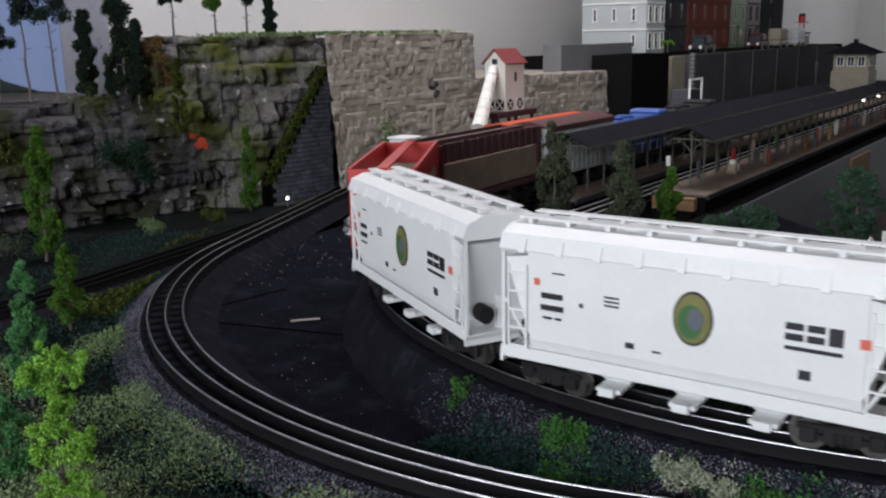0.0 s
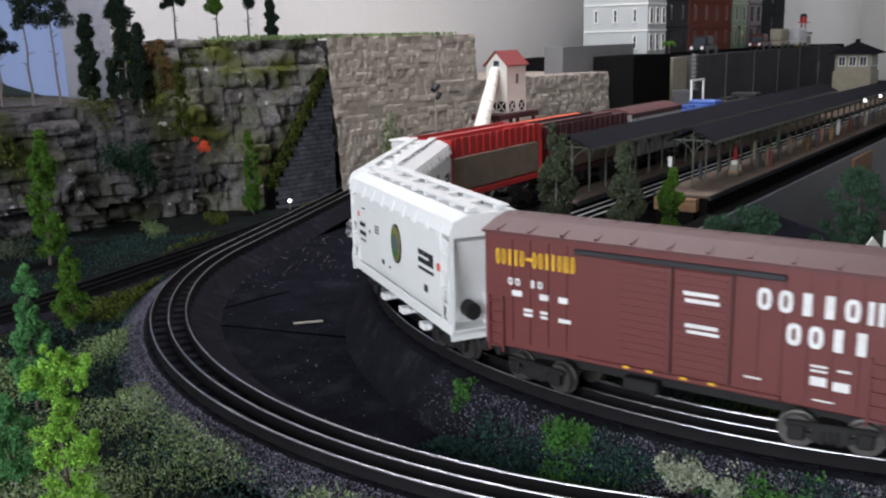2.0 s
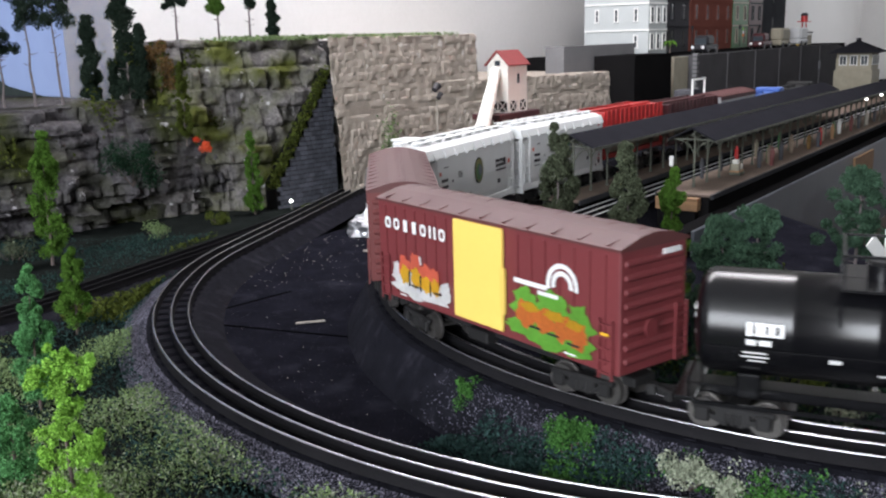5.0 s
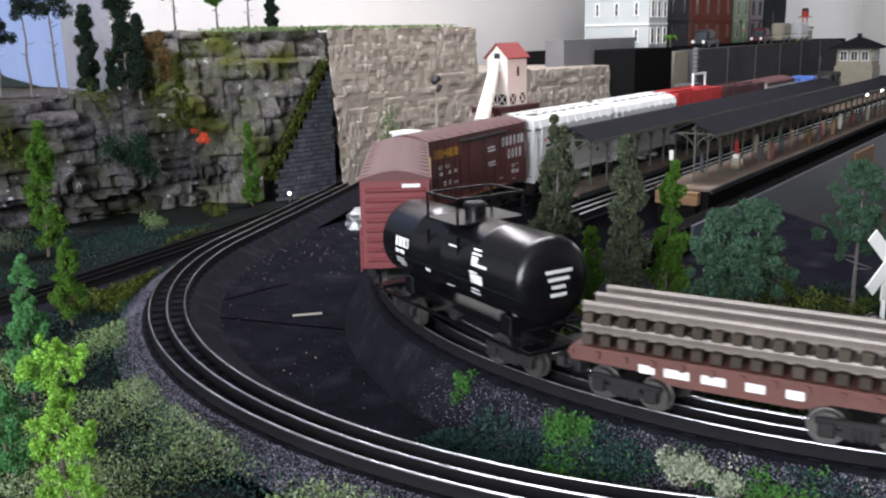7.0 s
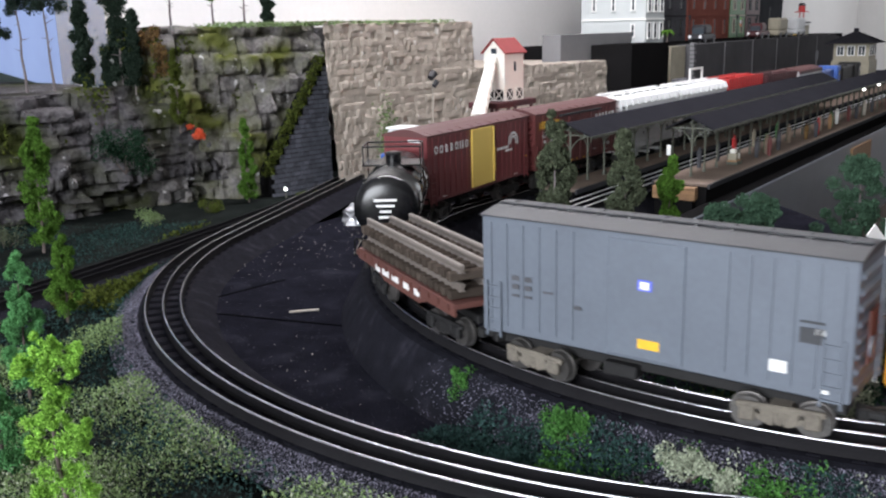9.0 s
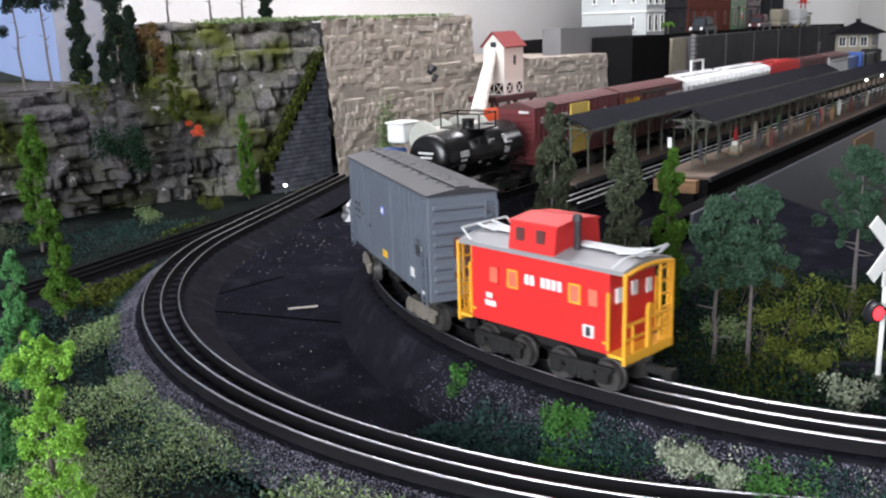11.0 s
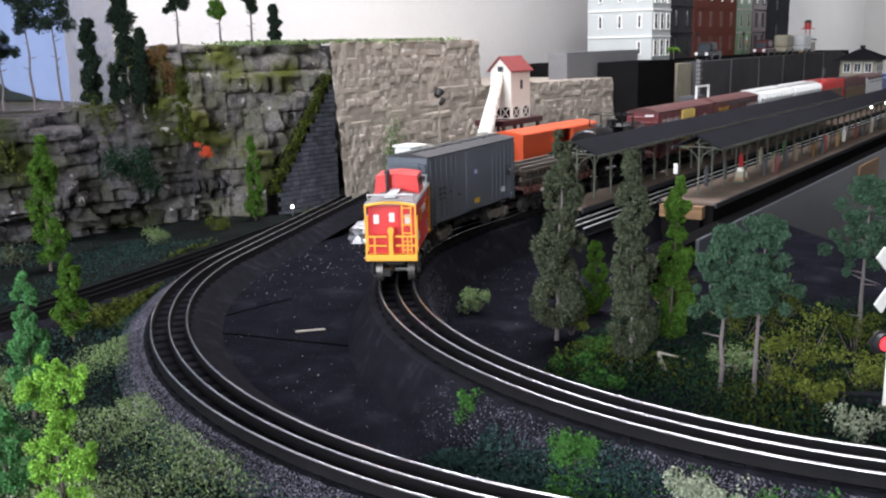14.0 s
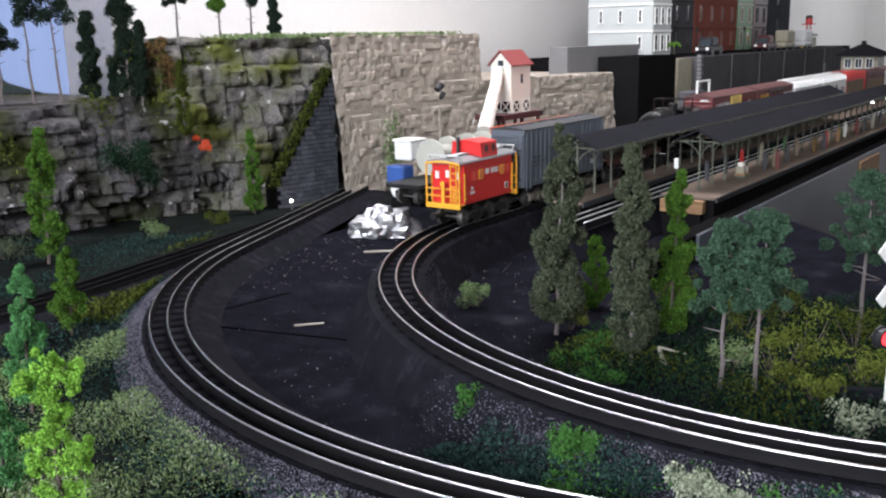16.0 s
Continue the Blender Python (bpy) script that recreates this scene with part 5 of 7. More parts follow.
def canopy(s0, s1, o, half, z_ridge, label):
    ob = thing("platform_canopy", label, "canopy", station(s0, o, 0.0065), "station canopies")
    L = s1 - s0
    zr = z_ridge - 0.0065
    roof = part("roof", profile_prism(bmesh.new(), [(-half, zr - 0.0165), (0, zr), (half, zr - 0.0165), (half, zr - 0.0185), (0, zr - 0.0025), (-half, zr - 0.0185)], 0, L), "roofdark", ob)
    for sy in (-1, 1):
        bm = bmesh.new()
        bm_box(bm, (L / 2, sy * half, zr - 0.0185), (L, 0.0016, 0.0035))
        part("fascia", bm, "iron", roof)
    bm = bmesh.new()
    bm_box(bm, (L / 2, 0, zr - 0.010), (L - 0.01, 0.003, 0.003))
    part("beam", bm, "iron", ob)
    n = int((L - 0.02) / 0.05)
    post = bmesh.new()
    bm_cyl(post, (0, 0, 0), (0, 0, zr - 0.006), 0.0016, n=8)
    bm_cyl(post, (0, 0, 0), (0, 0, 0.006), 0.0026, 0.0018, n=8)
    for sy in (-1, 1):
        prev = None
        for a in np.linspace(0, 1, 6):
            q = Vector((0, sy * (half - 0.005) * (1 - math.cos(a * math.pi / 2)), 0.040 + (zr - 0.058) * math.sin(a * math.pi / 2)))
            if prev is not None:
                bm_cyl(post, prev, q, 0.0009, n=6)
            prev = q
        bm_box(post, (0, sy * half / 2, zr - 0.0175), (0.0016, half, 0.0018))
    me = link_mesh("post", post, "iron")
    for k in range(n + 1):
        mesh_part("post", me, ob, Matrix.Translation((0.012 + k * 0.05, 0, 0)))
    return ob


canopy(0.130, 1.40, 0.063, 0.036, 0.090, "long dark-roofed platform canopy on iron posts")
canopy(0.267, 1.95, 0.176, 0.034, 0.090, "long dark-roofed canopy over the waiting passengers")
for lamp_s, lamp_o in ((1.33, 0.205), (1.18, 0.205)):
    ob = thing("platform_lamp", "small lit white globe lamp on the platform", "lamp", station(lamp_s, lamp_o, 0.0065), "platform lamps")
    part("post", cyl((0, 0, 0), (0, 0, 0.058), 0.0010, n=6), "iron", ob)
    b = bmesh.new()
    bmesh.ops.create_icosphere(b, subdivisions=2, radius=0.0028, matrix=Matrix.Translation((0, 0, 0.060)))
    part("globe", b, "lampwhite", ob)
ob = thing("track_lamp", "tiny lit white lamp by the tunnel mouth", "lamp", Matrix.Translation((-0.238, 1.43, -0.047)))
part("post", cyl((0, 0, 0), (0, 0, 0.014), 0.0012, n=6), "iron", ob)
b = bmesh.new()
bmesh.ops.create_icosphere(b, subdivisions=2, radius=0.0026, matrix=Matrix.Translation((0, 0, 0.017)))
part("bulb", b, "lampwhite", ob)
ob = thing("platform_sign", "small white hanging station sign", "sign", station(0.262, 0.150, 0.0065))
part("board", box((0, 0, 0.037), (0.002, 0.006, 0.014), None, 0.0004), "trimwhite", ob)
part("post", cyl((0.002, 0, 0), (0.002, 0, 0.040), 0.0008, n=6), "iron", ob)


# doll-like figures on the platform, plain shapes
def figurine(s, o, colour, hgt=0.034):
    bm = bmesh.new()
    bm_cyl(bm, (0, 0, 0), (0, 0, hgt * 0.48), 0.0030, 0.0036, n=8)
    bm_cyl(bm, (0, 0, hgt * 0.46), (0, 0, hgt * 0.84), 0.0040, 0.0034, n=8)
    bmesh.ops.create_icosphere(bm, subdivisions=1, radius=0.0026, matrix=Matrix.Translation((0, 0, hgt * 0.93)))
    return solid("figurine", bm, colour, "small painted plastic figurine standing on the platform", "figurine", "", "platform figurines", station(s, o, 0.0065))


rnd = random.Random(11)
shades = ["slate", "boxred", "lumber", "darkgreen", "slate", "maroon", "lumber", "brown", "slate", "red", "tower", "plank", "darkgreen", "trimwhite", "boxred", "slate", "stick", "slate", "rust"]
for k, c in enumerate(shades):
    s = (0.50, 0.53, 0.545, 0.565, 0.60, 0.64, 0.70, 0.76, 0.80, 0.84, 0.90, 0.94, 0.98, 1.04, 1.10, 1.16, 1.24, 1.32, 1.42)[k]
    figurine(s, 0.196 + rnd.uniform(-0.010, 0.012), c, rnd.uniform(0.028, 0.033))
for k, s in enumerate((0.36, 0.44, 0.52, 0.62, 0.75)):
    figurine(s, 0.152 + rnd.uniform(0, 0.006), ("slate", "slate", "red", "tower", "darkgreen")[k], 0.030)
ob = thing("baggage_cart", "cream baggage cart stacked with boxes", "cart", station(0.415, 0.190, 0.0065))
part("bed", box((0, 0, 0.006), (0.024, 0.014, 0.002)), "plank", ob)
part("crate", box((-0.006, 0, 0.0125), (0.010, 0.012, 0.010), None, 0.0005), "tower", ob)
part("crate", box((0.006, 0, 0.0115), (0.009, 0.010, 0.008), None, 0.0005), "shedwhite", ob)
part("crate", box((-0.006, 0, 0.0205), (0.008, 0.008, 0.006), None, 0.0005), "shedwhite", ob)
for sx in (-1, 1):
    part("wheel", cyl((sx * 0.008, -0.008, 0.003), (sx * 0.008, 0.008, 0.003), 0.003, n=12), "iron", ob)
for k in range(2):
    ob = thing("wooden_crate", "small planked wooden crate beside the platform end", "crate", station(0.212, 0.166 + k * 0.030, -0.012), "wooden crates")
    for i in range(4):
        part("slat", box((-0.006, 0, 0.001 + i * 0.0042), (0.0012, 0.028, 0.0036)), "plank", ob)
    part("side", box((0.001, 0, 0.0075), (0.012, 0.026, 0.016)), "plank", ob)
    part("leg", box((0.001, 0, -0.019), (0.008, 0.02, 0.038)), "darkwall", ob)

# panel that closes the layout's edge, with its legs
ob = thing("edge_panel", "smooth dark grey panel closing the layout's edge", "panel", kind="structure")
bm = bmesh.new()
poly_prism(bm, [at(0.10, 0.243).xy, at(4.7, 0.243).xy, at(4.7, 0.247).xy, at(0.10, 0.247).xy], -0.192, -0.016)
part("panel", bm, "panelgrey", ob)
bm = bmesh.new()
poly_prism(bm, [at(-0.03, 0.2205).xy, at(4.7, 0.2205).xy, at(4.7, 0.243).xy, at(-0.03, 0.243).xy], -0.19, -0.0165)
part("batten", bm, "darkwall", ob, "black-painted board behind the panel")
for s in (0.62, 0.72, 1.05, 1.9):
    bm = bmesh.new()
    poly_prism(bm, [at(s, 0.20).xy, at(s + 0.04, 0.20).xy, at(s + 0.04, 0.235).xy, at(s, 0.235).xy], FLOOR, -0.191)
    part("leg", bm, "plank", ob)
bm = bmesh.new()
poly_prism(bm, [at(0.90, 0.2472).xy, at(1.06, 0.2472).xy, at(1.06, 0.2515).xy, at(0.90, 0.2515).xy], -0.066, -0.024)
solid("wooden_plaque", bm, "plank", "brown wooden plaque fixed to the grey panel", "plaque")


# ---- coal tipple, quarry side ----
ob = thing("loading_shed", "white loading shed with a red gable roof and chute", "shed", station(0.43, -0.24, 0.0))
part("deck", box((0.028, 0, 0.082), (0.130, 0.060, 0.010), None, 0.001), "maroon", ob, "dark red timber deck")
for x in (-0.03, 0.03, 0.085):
    for y in (-0.024, 0.024):
        part("leg", box((x, y, 0.015), (0.005, 0.005, 0.125)), "maroon", ob)
part("wall", box((0.032, 0, 0.128), (0.064, 0.042, 0.082), None, 0.0006), "shedwhite", ob)
bm = bmesh.new()
profile_prism(bm, [(-0.021, 0.169), (0.021, 0.169), (0, 0.190)], 0.0, 0.064)
part("gable", bm, "shedwhite", ob)
for sy in (-1, 1):
    bm = bmesh.new()
    a = math.degrees(math.atan2(0.021, 0.021))
    bm_box(bm, (0.032, sy * 0.0125, 0.1805), (0.072, 0.036, 0.0022), pose(0, 0, 0, -sy * a, 0, 0))
    part("roof_slope", bm, "shedroof", ob)
for x in (0.016, 0.048):
    bm = bmesh.new()
    for d in (-1, 1):
        bm_box(bm, (x, -0.0214, 0.098), (0.0020, 0.0012, 0.026), pose(0, 0, 0, 0, d * 45, 0))
    for d in (-1, 1):
        bm_box(bm, (x + d * 0.011, -0.0214, 0.098), (0.0018, 0.0012, 0.020))
        bm_box(bm, (x, -0.0214, 0.098 + d * 0.010), (0.022, 0.0012, 0.0018))
    part("cross_brace", bm, "shedwhite", ob)
    # dark plate on the solid wall, painted as the shade inside an open bay
    part("opening", box((x, -0.0211, 0.098), (0.020, 0.0006, 0.018)), "darkwall", ob)
for y in (-0.010, 0.010):
    bm = bmesh.new()
    for d in (-1, 1):
        bm_box(bm, (-0.0006, y, 0.098), (0.0012, 0.0020, 0.024), pose(0, 0, 0, d * 40, 0, 0))
    part("cross_brace", bm, "shedwhite", ob)
    # same on the end wall: a dark plate for the shaded bay
    part("opening", box((-0.0003, y, 0.098), (0.0006, 0.017, 0.018)), "darkwall", ob)
part("window", box((0.034, -0.0212, 0.145), (0.007, 0.0008, 0.016)), "paneglass", ob)
part("window", box((-0.0002, 0, 0.172), (0.0008, 0.011, 0.009)), "paneglass", ob)
p, q = Vector((-0.002, 0.002, 0.160)), Vector((-0.105, -0.035, 0.066))
for k in range(7):
    a, b = p.lerp(q, k / 7), p.lerp(q, (k + 0.96) / 7)
    part("chute", cyl(a, b, 0.0085 + 0.0006 * k, 0.0096 + 0.0006 * k, n=14), "shedwhite", ob)

# rock spotlight on the quarry face
ob = thing("spotlight", "small black lineside floodlight on a mast", "lamp", station(0.372, -0.33, BOARD))
part("mast", cyl((0, 0, 0), (0, 0, 0.175), 0.0014, 0.0010, n=6), "stick", ob)
part("head", bm_cyl(cyl((-0.006, 0, 0.176), (0.004, 0, 0.184), 0.0055, 0.0075, n=12), (-0.004, -0.006, 0.162), (0.004, -0.006, 0.170), 0.004, 0.005, n=10), "printblack", ob)


# ---- standing cars on the storage track ----
def standing_base(name, label, s, L, material):
    ob = thing(name, label, "train car", station(s, -0.13, 0.0), "standing cars")
    for x in (-L / 2 + 0.034, L / 2 - 0.034):
        truck(ob, x)
    part("deck", box((0, 0, 0.0245), (L, 0.058, 0.006), None, 0.0006), material, ob)
    return ob


ob = standing_base("drum_car", "black flat car loaded with pale grey cable drums", 0.115, 0.20, "truck")
for x in (-0.014, 0.072):
    drum = part("cable_drum", cyl((x - 0.019, 0, 0.056), (x + 0.019, 0, 0.056), 0.015, n=24), "spool", ob)
    for sx in (-1, 1):
        bm = bmesh.new()
        bm_cyl(bm, (x + sx * 0.019, 0, 0.056), (x + sx * 0.022, 0, 0.056), 0.0250, n=28)
        bm_cyl(bm, (x + sx * 0.0218, 0, 0.056), (x + sx * 0.0232, 0, 0.056), 0.010, n=16)
        part("flange", bm, "spool", drum)
ob = thing("small_crane", "white and blue trackside crane cab", "crane", station(0.080, -0.175, -0.019))
part("base", box((0, 0, 0.000), (0.030, 0.034, 0.070), None, 0.002), "darkwall", ob)
part("machine_box", box((-0.008, 0.004, 0.050), (0.026, 0.030, 0.024), None, 0.002), "blue", ob)
part("cab", box((0.010, 0, 0.082), (0.034, 0.030, 0.026), None, 0.002), "white", ob)
part("counterweight", cyl((-0.026, -0.004, 0.030), (-0.020, -0.004, 0.030), 0.011, n=18), "white", ob)
part("cab_roof", box((0.010, 0, 0.0965), (0.038, 0.034, 0.003), None, 0.001), "white", ob)
ob = standing_base("open_boxcar", "orange standing boxcar with an open doorway", 0.397, 0.245, "orange")
for x0, x1 in ((-0.1225, -0.022), (0.030, 0.1225)):
    for sy in (-1, 1):
        part("side_panel", box(((x0 + x1) / 2, sy * 0.029, 0.052), (x1 - x0, 0.002, 0.052)), "orange", ob)
part("side_panel", box((0.004, 0.029, 0.052), (0.052, 0.002, 0.052)), "orange", ob)
for sx in (-1, 1):
    part("end_panel", box((sx * 0.1215, 0, 0.052), (0.002, 0.056, 0.052)), "orange", ob)
part("roof", profile_prism(bmesh.new(), [(-0.031, 0.077), (-0.030, 0.079), (0, 0.0835), (0.030, 0.079), (0.031, 0.077)], -0.124, 0.124), "orange", ob)
part("door", box((0.056, -0.031, 0.052), (0.05, 0.002, 0.050)), "orange", ob)
ob = standing_base("storage_bin", "white-framed grey bin standing on a flat car", 1.05, 0.16, "slate")
part("bin", box((-0.02, 0, 0.060), (0.06, 0.040, 0.066), None, 0.001), "slate", ob)
bm = bmesh.new()
for sx in (-1, 1):
    bm_box(bm, (-0.02 + sx * 0.035, -0.024, 0.071), (0.004, 0.004, 0.090))
bm_box(bm, (-0.02, -0.024, 0.115), (0.075, 0.004, 0.004))
part("frame", bm, "trimwhite", ob)

# ---- grey walls and the town above ----
def slab(name, s0, s1, o0, o1, z0, z1, material, label, category="wall"):
    bm = bmesh.new()
    poly_prism(bm, [at(s0, o0).xy, at(s1, o0).xy, at(s1, o1).xy, at(s0, o1).xy], z0, z1)
    return solid(name, bm, material, label, category, "structure")


slab("parapet", 1.05, 1.45, -0.50, -0.45, 0.10, 0.190, "parapet", "pale grey concrete parapet wall")
slab("dark_abutment", 1.19, 1.42, -0.44, -0.33, BOARD, 0.163, "darkwall", "tall dark timber-clad abutment")
# shade of the gap put in as a black slab set back between the walls
slab("portal_back", 1.42, 1.59, -0.46, -0.40, BOARD, 0.155, "printblack", "black slab that stands for the shade between the walls")
slab("portal_pier", 1.475, 1.575, -0.42, -0.345, BOARD, 0.150, "tower", "weathered brown pier")
wallob = thing("retaining_wall", "long grey retaining wall with pilasters and quoins", "wall", kind="structure")
for k in range(6):
    bm = bmesh.new()
    poly_prism(bm, [at(1.592 + k * 0.262, -0.33).xy, at(1.592 + k * 0.262 + 0.258, -0.33).xy, at(1.592 + k * 0.262 + 0.258, -0.38).xy, at(1.592 + k * 0.262, -0.38).xy], BOARD, 0.152)
    part("panel", bm, "retain", wallob)
    bm = bmesh.new()
    poly_prism(bm, [at(1.592 + k * 0.262 - 0.008, -0.326).xy, at(1.592 + k * 0.262 + 0.008, -0.326).xy, at(1.592 + k * 0.262 + 0.008, -0.335).xy, at(1.592 + k * 0.262 - 0.008, -0.335).xy], BOARD, 0.153)
    part("pilaster", bm, "retain", wallob)
for k in range(14):
    z = 0.000 + k * 0.0115
    bm = bmesh.new()
    w = 0.020 if k % 2 else 0.012
    poly_prism(bm, [at(1.580, -0.322).xy, at(1.580 + w, -0.322).xy, at(1.580 + w, -0.334).xy, at(1.580, -0.334).xy], z, z + 0.0085)
    part("quoin", bm, "parapet", wallob)
bm = bmesh.new()
f = [bm.verts.new(v) for v in (at(3.164, -0.33, BOARD), at(3.80, -0.33, BOARD), at(3.80, -0.33, 0.02), at(3.3, -0.33, 0.135), at(3.164, -0.33, 0.152), at(3.164, -0.38, BOARD), at(3.80, -0.38, BOARD), at(3.80, -0.38, 0.02), at(3.3, -0.38, 0.135), at(3.164, -0.38, 0.152))]
bm.faces.new(f[:5])
bm.faces.new(f[5:][::-1])
for i in range(5):
    j = (i + 1) % 5
    bm.faces.new((f[i], f[j], f[5 + j], f[5 + i]))
part("sloping_end", bm, "retain", wallob)
slab("street", 1.40, 3.5, -0.885, -0.375, 0.10, 0.151, "darkwall", "dark asphalt street of the upper town", "street")


def building(s0, s1, o0, o1, z0, z1, material, label, trim, rows, cols, endcols, name="town_building", paired=False):
    """A building with its street front along the tracks and its end towards the room."""
    ob = thing(name, label, "building", group="town buildings")
    bm = bmesh.new()
    poly_prism(bm, [at(s0, o0).xy, at(s1, o0).xy, at(s1, o1).xy, at(s0, o1).xy], z0, z1)
    part("wall", bm, material, ob)
    bm = bmesh.new()
    poly_prism(bm, [at(s0 - 0.006, o0 - 0.006).xy, at(s1 + 0.006, o0 - 0.006).xy, at(s1 + 0.006, o1 + 0.006).xy, at(s0 - 0.006, o1 + 0.006).xy], z1, z1 + 0.008)
    part("cornice", bm, trim, ob)
    zh = (z1 - z0) / rows

    def win(cs, co, z, w, h, end):
        m = Matrix.Translation(at(cs, co, z)) @ pose(0, 0, 0, 0, 0, YAW + (0 if not end else -90))
        fr = part("window", bm_box(bm_box(bm_box(bm_box(bmesh.new(), (-w / 2, 0, 0), (0.0035, 0.004, h)), (w / 2, 0, 0), (0.0035, 0.004, h)), (0, 0, h / 2), (w + 0.004, 0.005, 0.0035)), (0, 0, -h / 2), (w + 0.006, 0.006, 0.0035)), trim, ob)
        fr.matrix_basis = m
        pane = part("pane", bm_box(box((0, 0.0005, h / 4), (w, 0.002, h / 2 - 0.002)), (0, 0.0, -h / 4), (w, 0.002, h / 2 - 0.002)), "paneglass", fr)
        return fr

    for r in range(rows):
        z = z0 + zh * (r + 0.52)
        for c in range(cols):
            win(s0 + (s1 - s0) * (c + 0.5) / cols, o1 + 0.001, z, min(0.022, (s1 - s0) / cols * 0.5), zh * 0.6, False)
        for c in range(endcols):
            if not (paired and r == 0 and c > 0):
                win(s0 - 0.001, o1 + (o0 - o1) * (c + 0.62) / (endcols + 0.3), z, 0.011, zh * 0.48, True)
        bm = bmesh.new()
        poly_prism(bm, [at(s0 - 0.003, o0).xy, at(s1, o0).xy, at(s1, o1 + 0.003).xy, at(s0 - 0.003, o1 + 0.003).xy], z0 + zh * (r + 1) - 0.006, z0 + zh * (r + 1) - 0.001)
        part("string_course", bm, trim, ob)
    return ob


building(1.665, 1.80, -0.715, -0.505, 0.152, 0.460, "housewall", "pale grey clapboard town house with white trim", "trimwhite", 4, 3, 3, "town_house", True)
building(1.92, 2.22, -0.78, -0.60, 0.151, 0.50, "slate", "dark slate-grey town building with shopfront", "concrete", 4, 3, 1)
building(2.235, 2.66, -0.78, -0.60, 0.151, 0.50, "brick", "red-brown brick town building", "brick", 4, 4, 1)
building(2.67, 2.85, -0.78, -0.60, 0.151, 0.50, "darkgreen", "dark green narrow shop building", "tower", 4, 2, 1)
building(2.86, 3.03, -0.78, -0.60, 0.151, 0.50, "maroon", "dark maroon narrow town building", "concrete", 4, 2, 1)
building(3.05, 3.42, -0.78, -0.62, 0.151, 0.44, "concrete", "plain grey concrete town building", "concrete", 2, 1, 1)


def toy_car(s, o, material, label, van=False):
    ob = thing("toy_car", label, "toy vehicle", station(s, o, 0.151, 180 if van else 0) @ Matrix.Diagonal((1.35, 1.35, 1.35, 1)), "parked toy vehicles")
    hgt = 0.034 if van else 0.022
    part("body", box((0, 0, 0.013), (0.085, 0.036, 0.014), None, 0.004), material, ob)
    part("cabin", box((-0.005, 0, 0.018 + hgt / 2), (0.075 if van else 0.042, 0.034, hgt), None, 0.005), material, ob)
    part("windscreen", box((-0.0435 if van else -0.0265, 0, 0.026 + (0.010 if van else 0)), (0.001, 0.026, 0.012)), "paneglass", ob)
    for sx in (-1, 1):
        for sy in (-1, 1):
            part("wheel", cyl((sx * 0.026, sy * 0.014, 0.007), (sx * 0.026, sy * 0.019, 0.007), 0.007, n=14), "printblack", ob)
    for sy in (-1, 1):
        part("headlight", cyl((-0.043, sy * 0.012, 0.014), (-0.0445, sy * 0.012, 0.014), 0.0038, n=10), "printwhite", ob)
    return ob


toy_car(1.86, -0.405, "printblack", "black parked toy car with round headlights")
toy_car(2.42, -0.41, "maroon", "dark maroon parked toy car with lamps")
toy_car(2.64, -0.41, "tower", "cream delivery van with orange front band", True)
toy_car(2.88, -0.41, "paleroof", "pale grey parked toy van", True)
for s in (2.05, 2.52, 2.75):
    ob = thing("street_lamp", "black cast street lamp on the upper street", "street lamp", station(s, -0.52, 0.151), "street lamps")
    part("post", cyl((0, 0, 0), (0, 0, 0.07), 0.0018, 0.0012, n=6), "printblack", ob)
    part("lantern", cyl((0, 0, 0.07), (0, 0, 0.084), 0.003, 0.0055, n=8), "printblack", ob)
ob = thing("street_flag", "small green white and orange street banner", "flag", station(2.60, -0.53, 0.151))
part("pole", cyl((0, 0, 0), (0, 0, 0.075), 0.0012, n=6), "iron", ob)
for k, c in enumerate(("printgreen", "printwhite", "printorange")):
    part("stripe", box((-0.004, 0.002, 0.070 - k * 0.011), (0.020, 0.001, 0.011), pose(0, 0, 0, 0, 12, 0)), c, ob)
ob = thing("yellow_hut", "small tan and yellow storefront hut", "hut", station(3.10, -0.47, 0.151))
part("wall", box((0.03, 0, 0.024), (0.13, 0.06, 0.048), None, 0.001), "tower", ob)
part("roof", box((0.03, 0, 0.050), (0.14, 0.068, 0.005), None, 0.001), "concrete", ob)
part("tank", cyl((-0.045, -0.01, 0), (-0.045, -0.01, 0.045), 0.016, n=16), "dooryellow", ob)
part("sign", box((0.03, -0.031, 0.044), (0.09, 0.002, 0.010)), "trimwhite", ob)
ob = thing("water_tower", "small red water tower with gallery", "tower", station(3.18, -0.47, 0.205))
for sx in (-1, 1):
    for sy in (-1, 1):
        part("leg", cyl((sx * 0.010, sy * 0.010, 0), (sx * 0.007, sy * 0.007, 0.040), 0.0015, n=6), "red", ob)
part("gallery", box((0, 0, 0.040), (0.045, 0.045, 0.004)), "red", ob)
part("tank", cyl((0, 0, 0.042), (0, 0, 0.064), 0.014, n=16), "red", ob)
part("cap", cyl((0, 0, 0.064), (0, 0, 0.076), 0.016, 0.010, n=16), "printblack", ob)

ob = thing("potted_palm", "small bright green palm beside the town house", "plant", station(1.71, -0.455, 0.151))
part("trunk", cyl((0, 0, 0), (0.002, 0, 0.030), 0.0022, 0.0014, n=7), "trunk", ob)
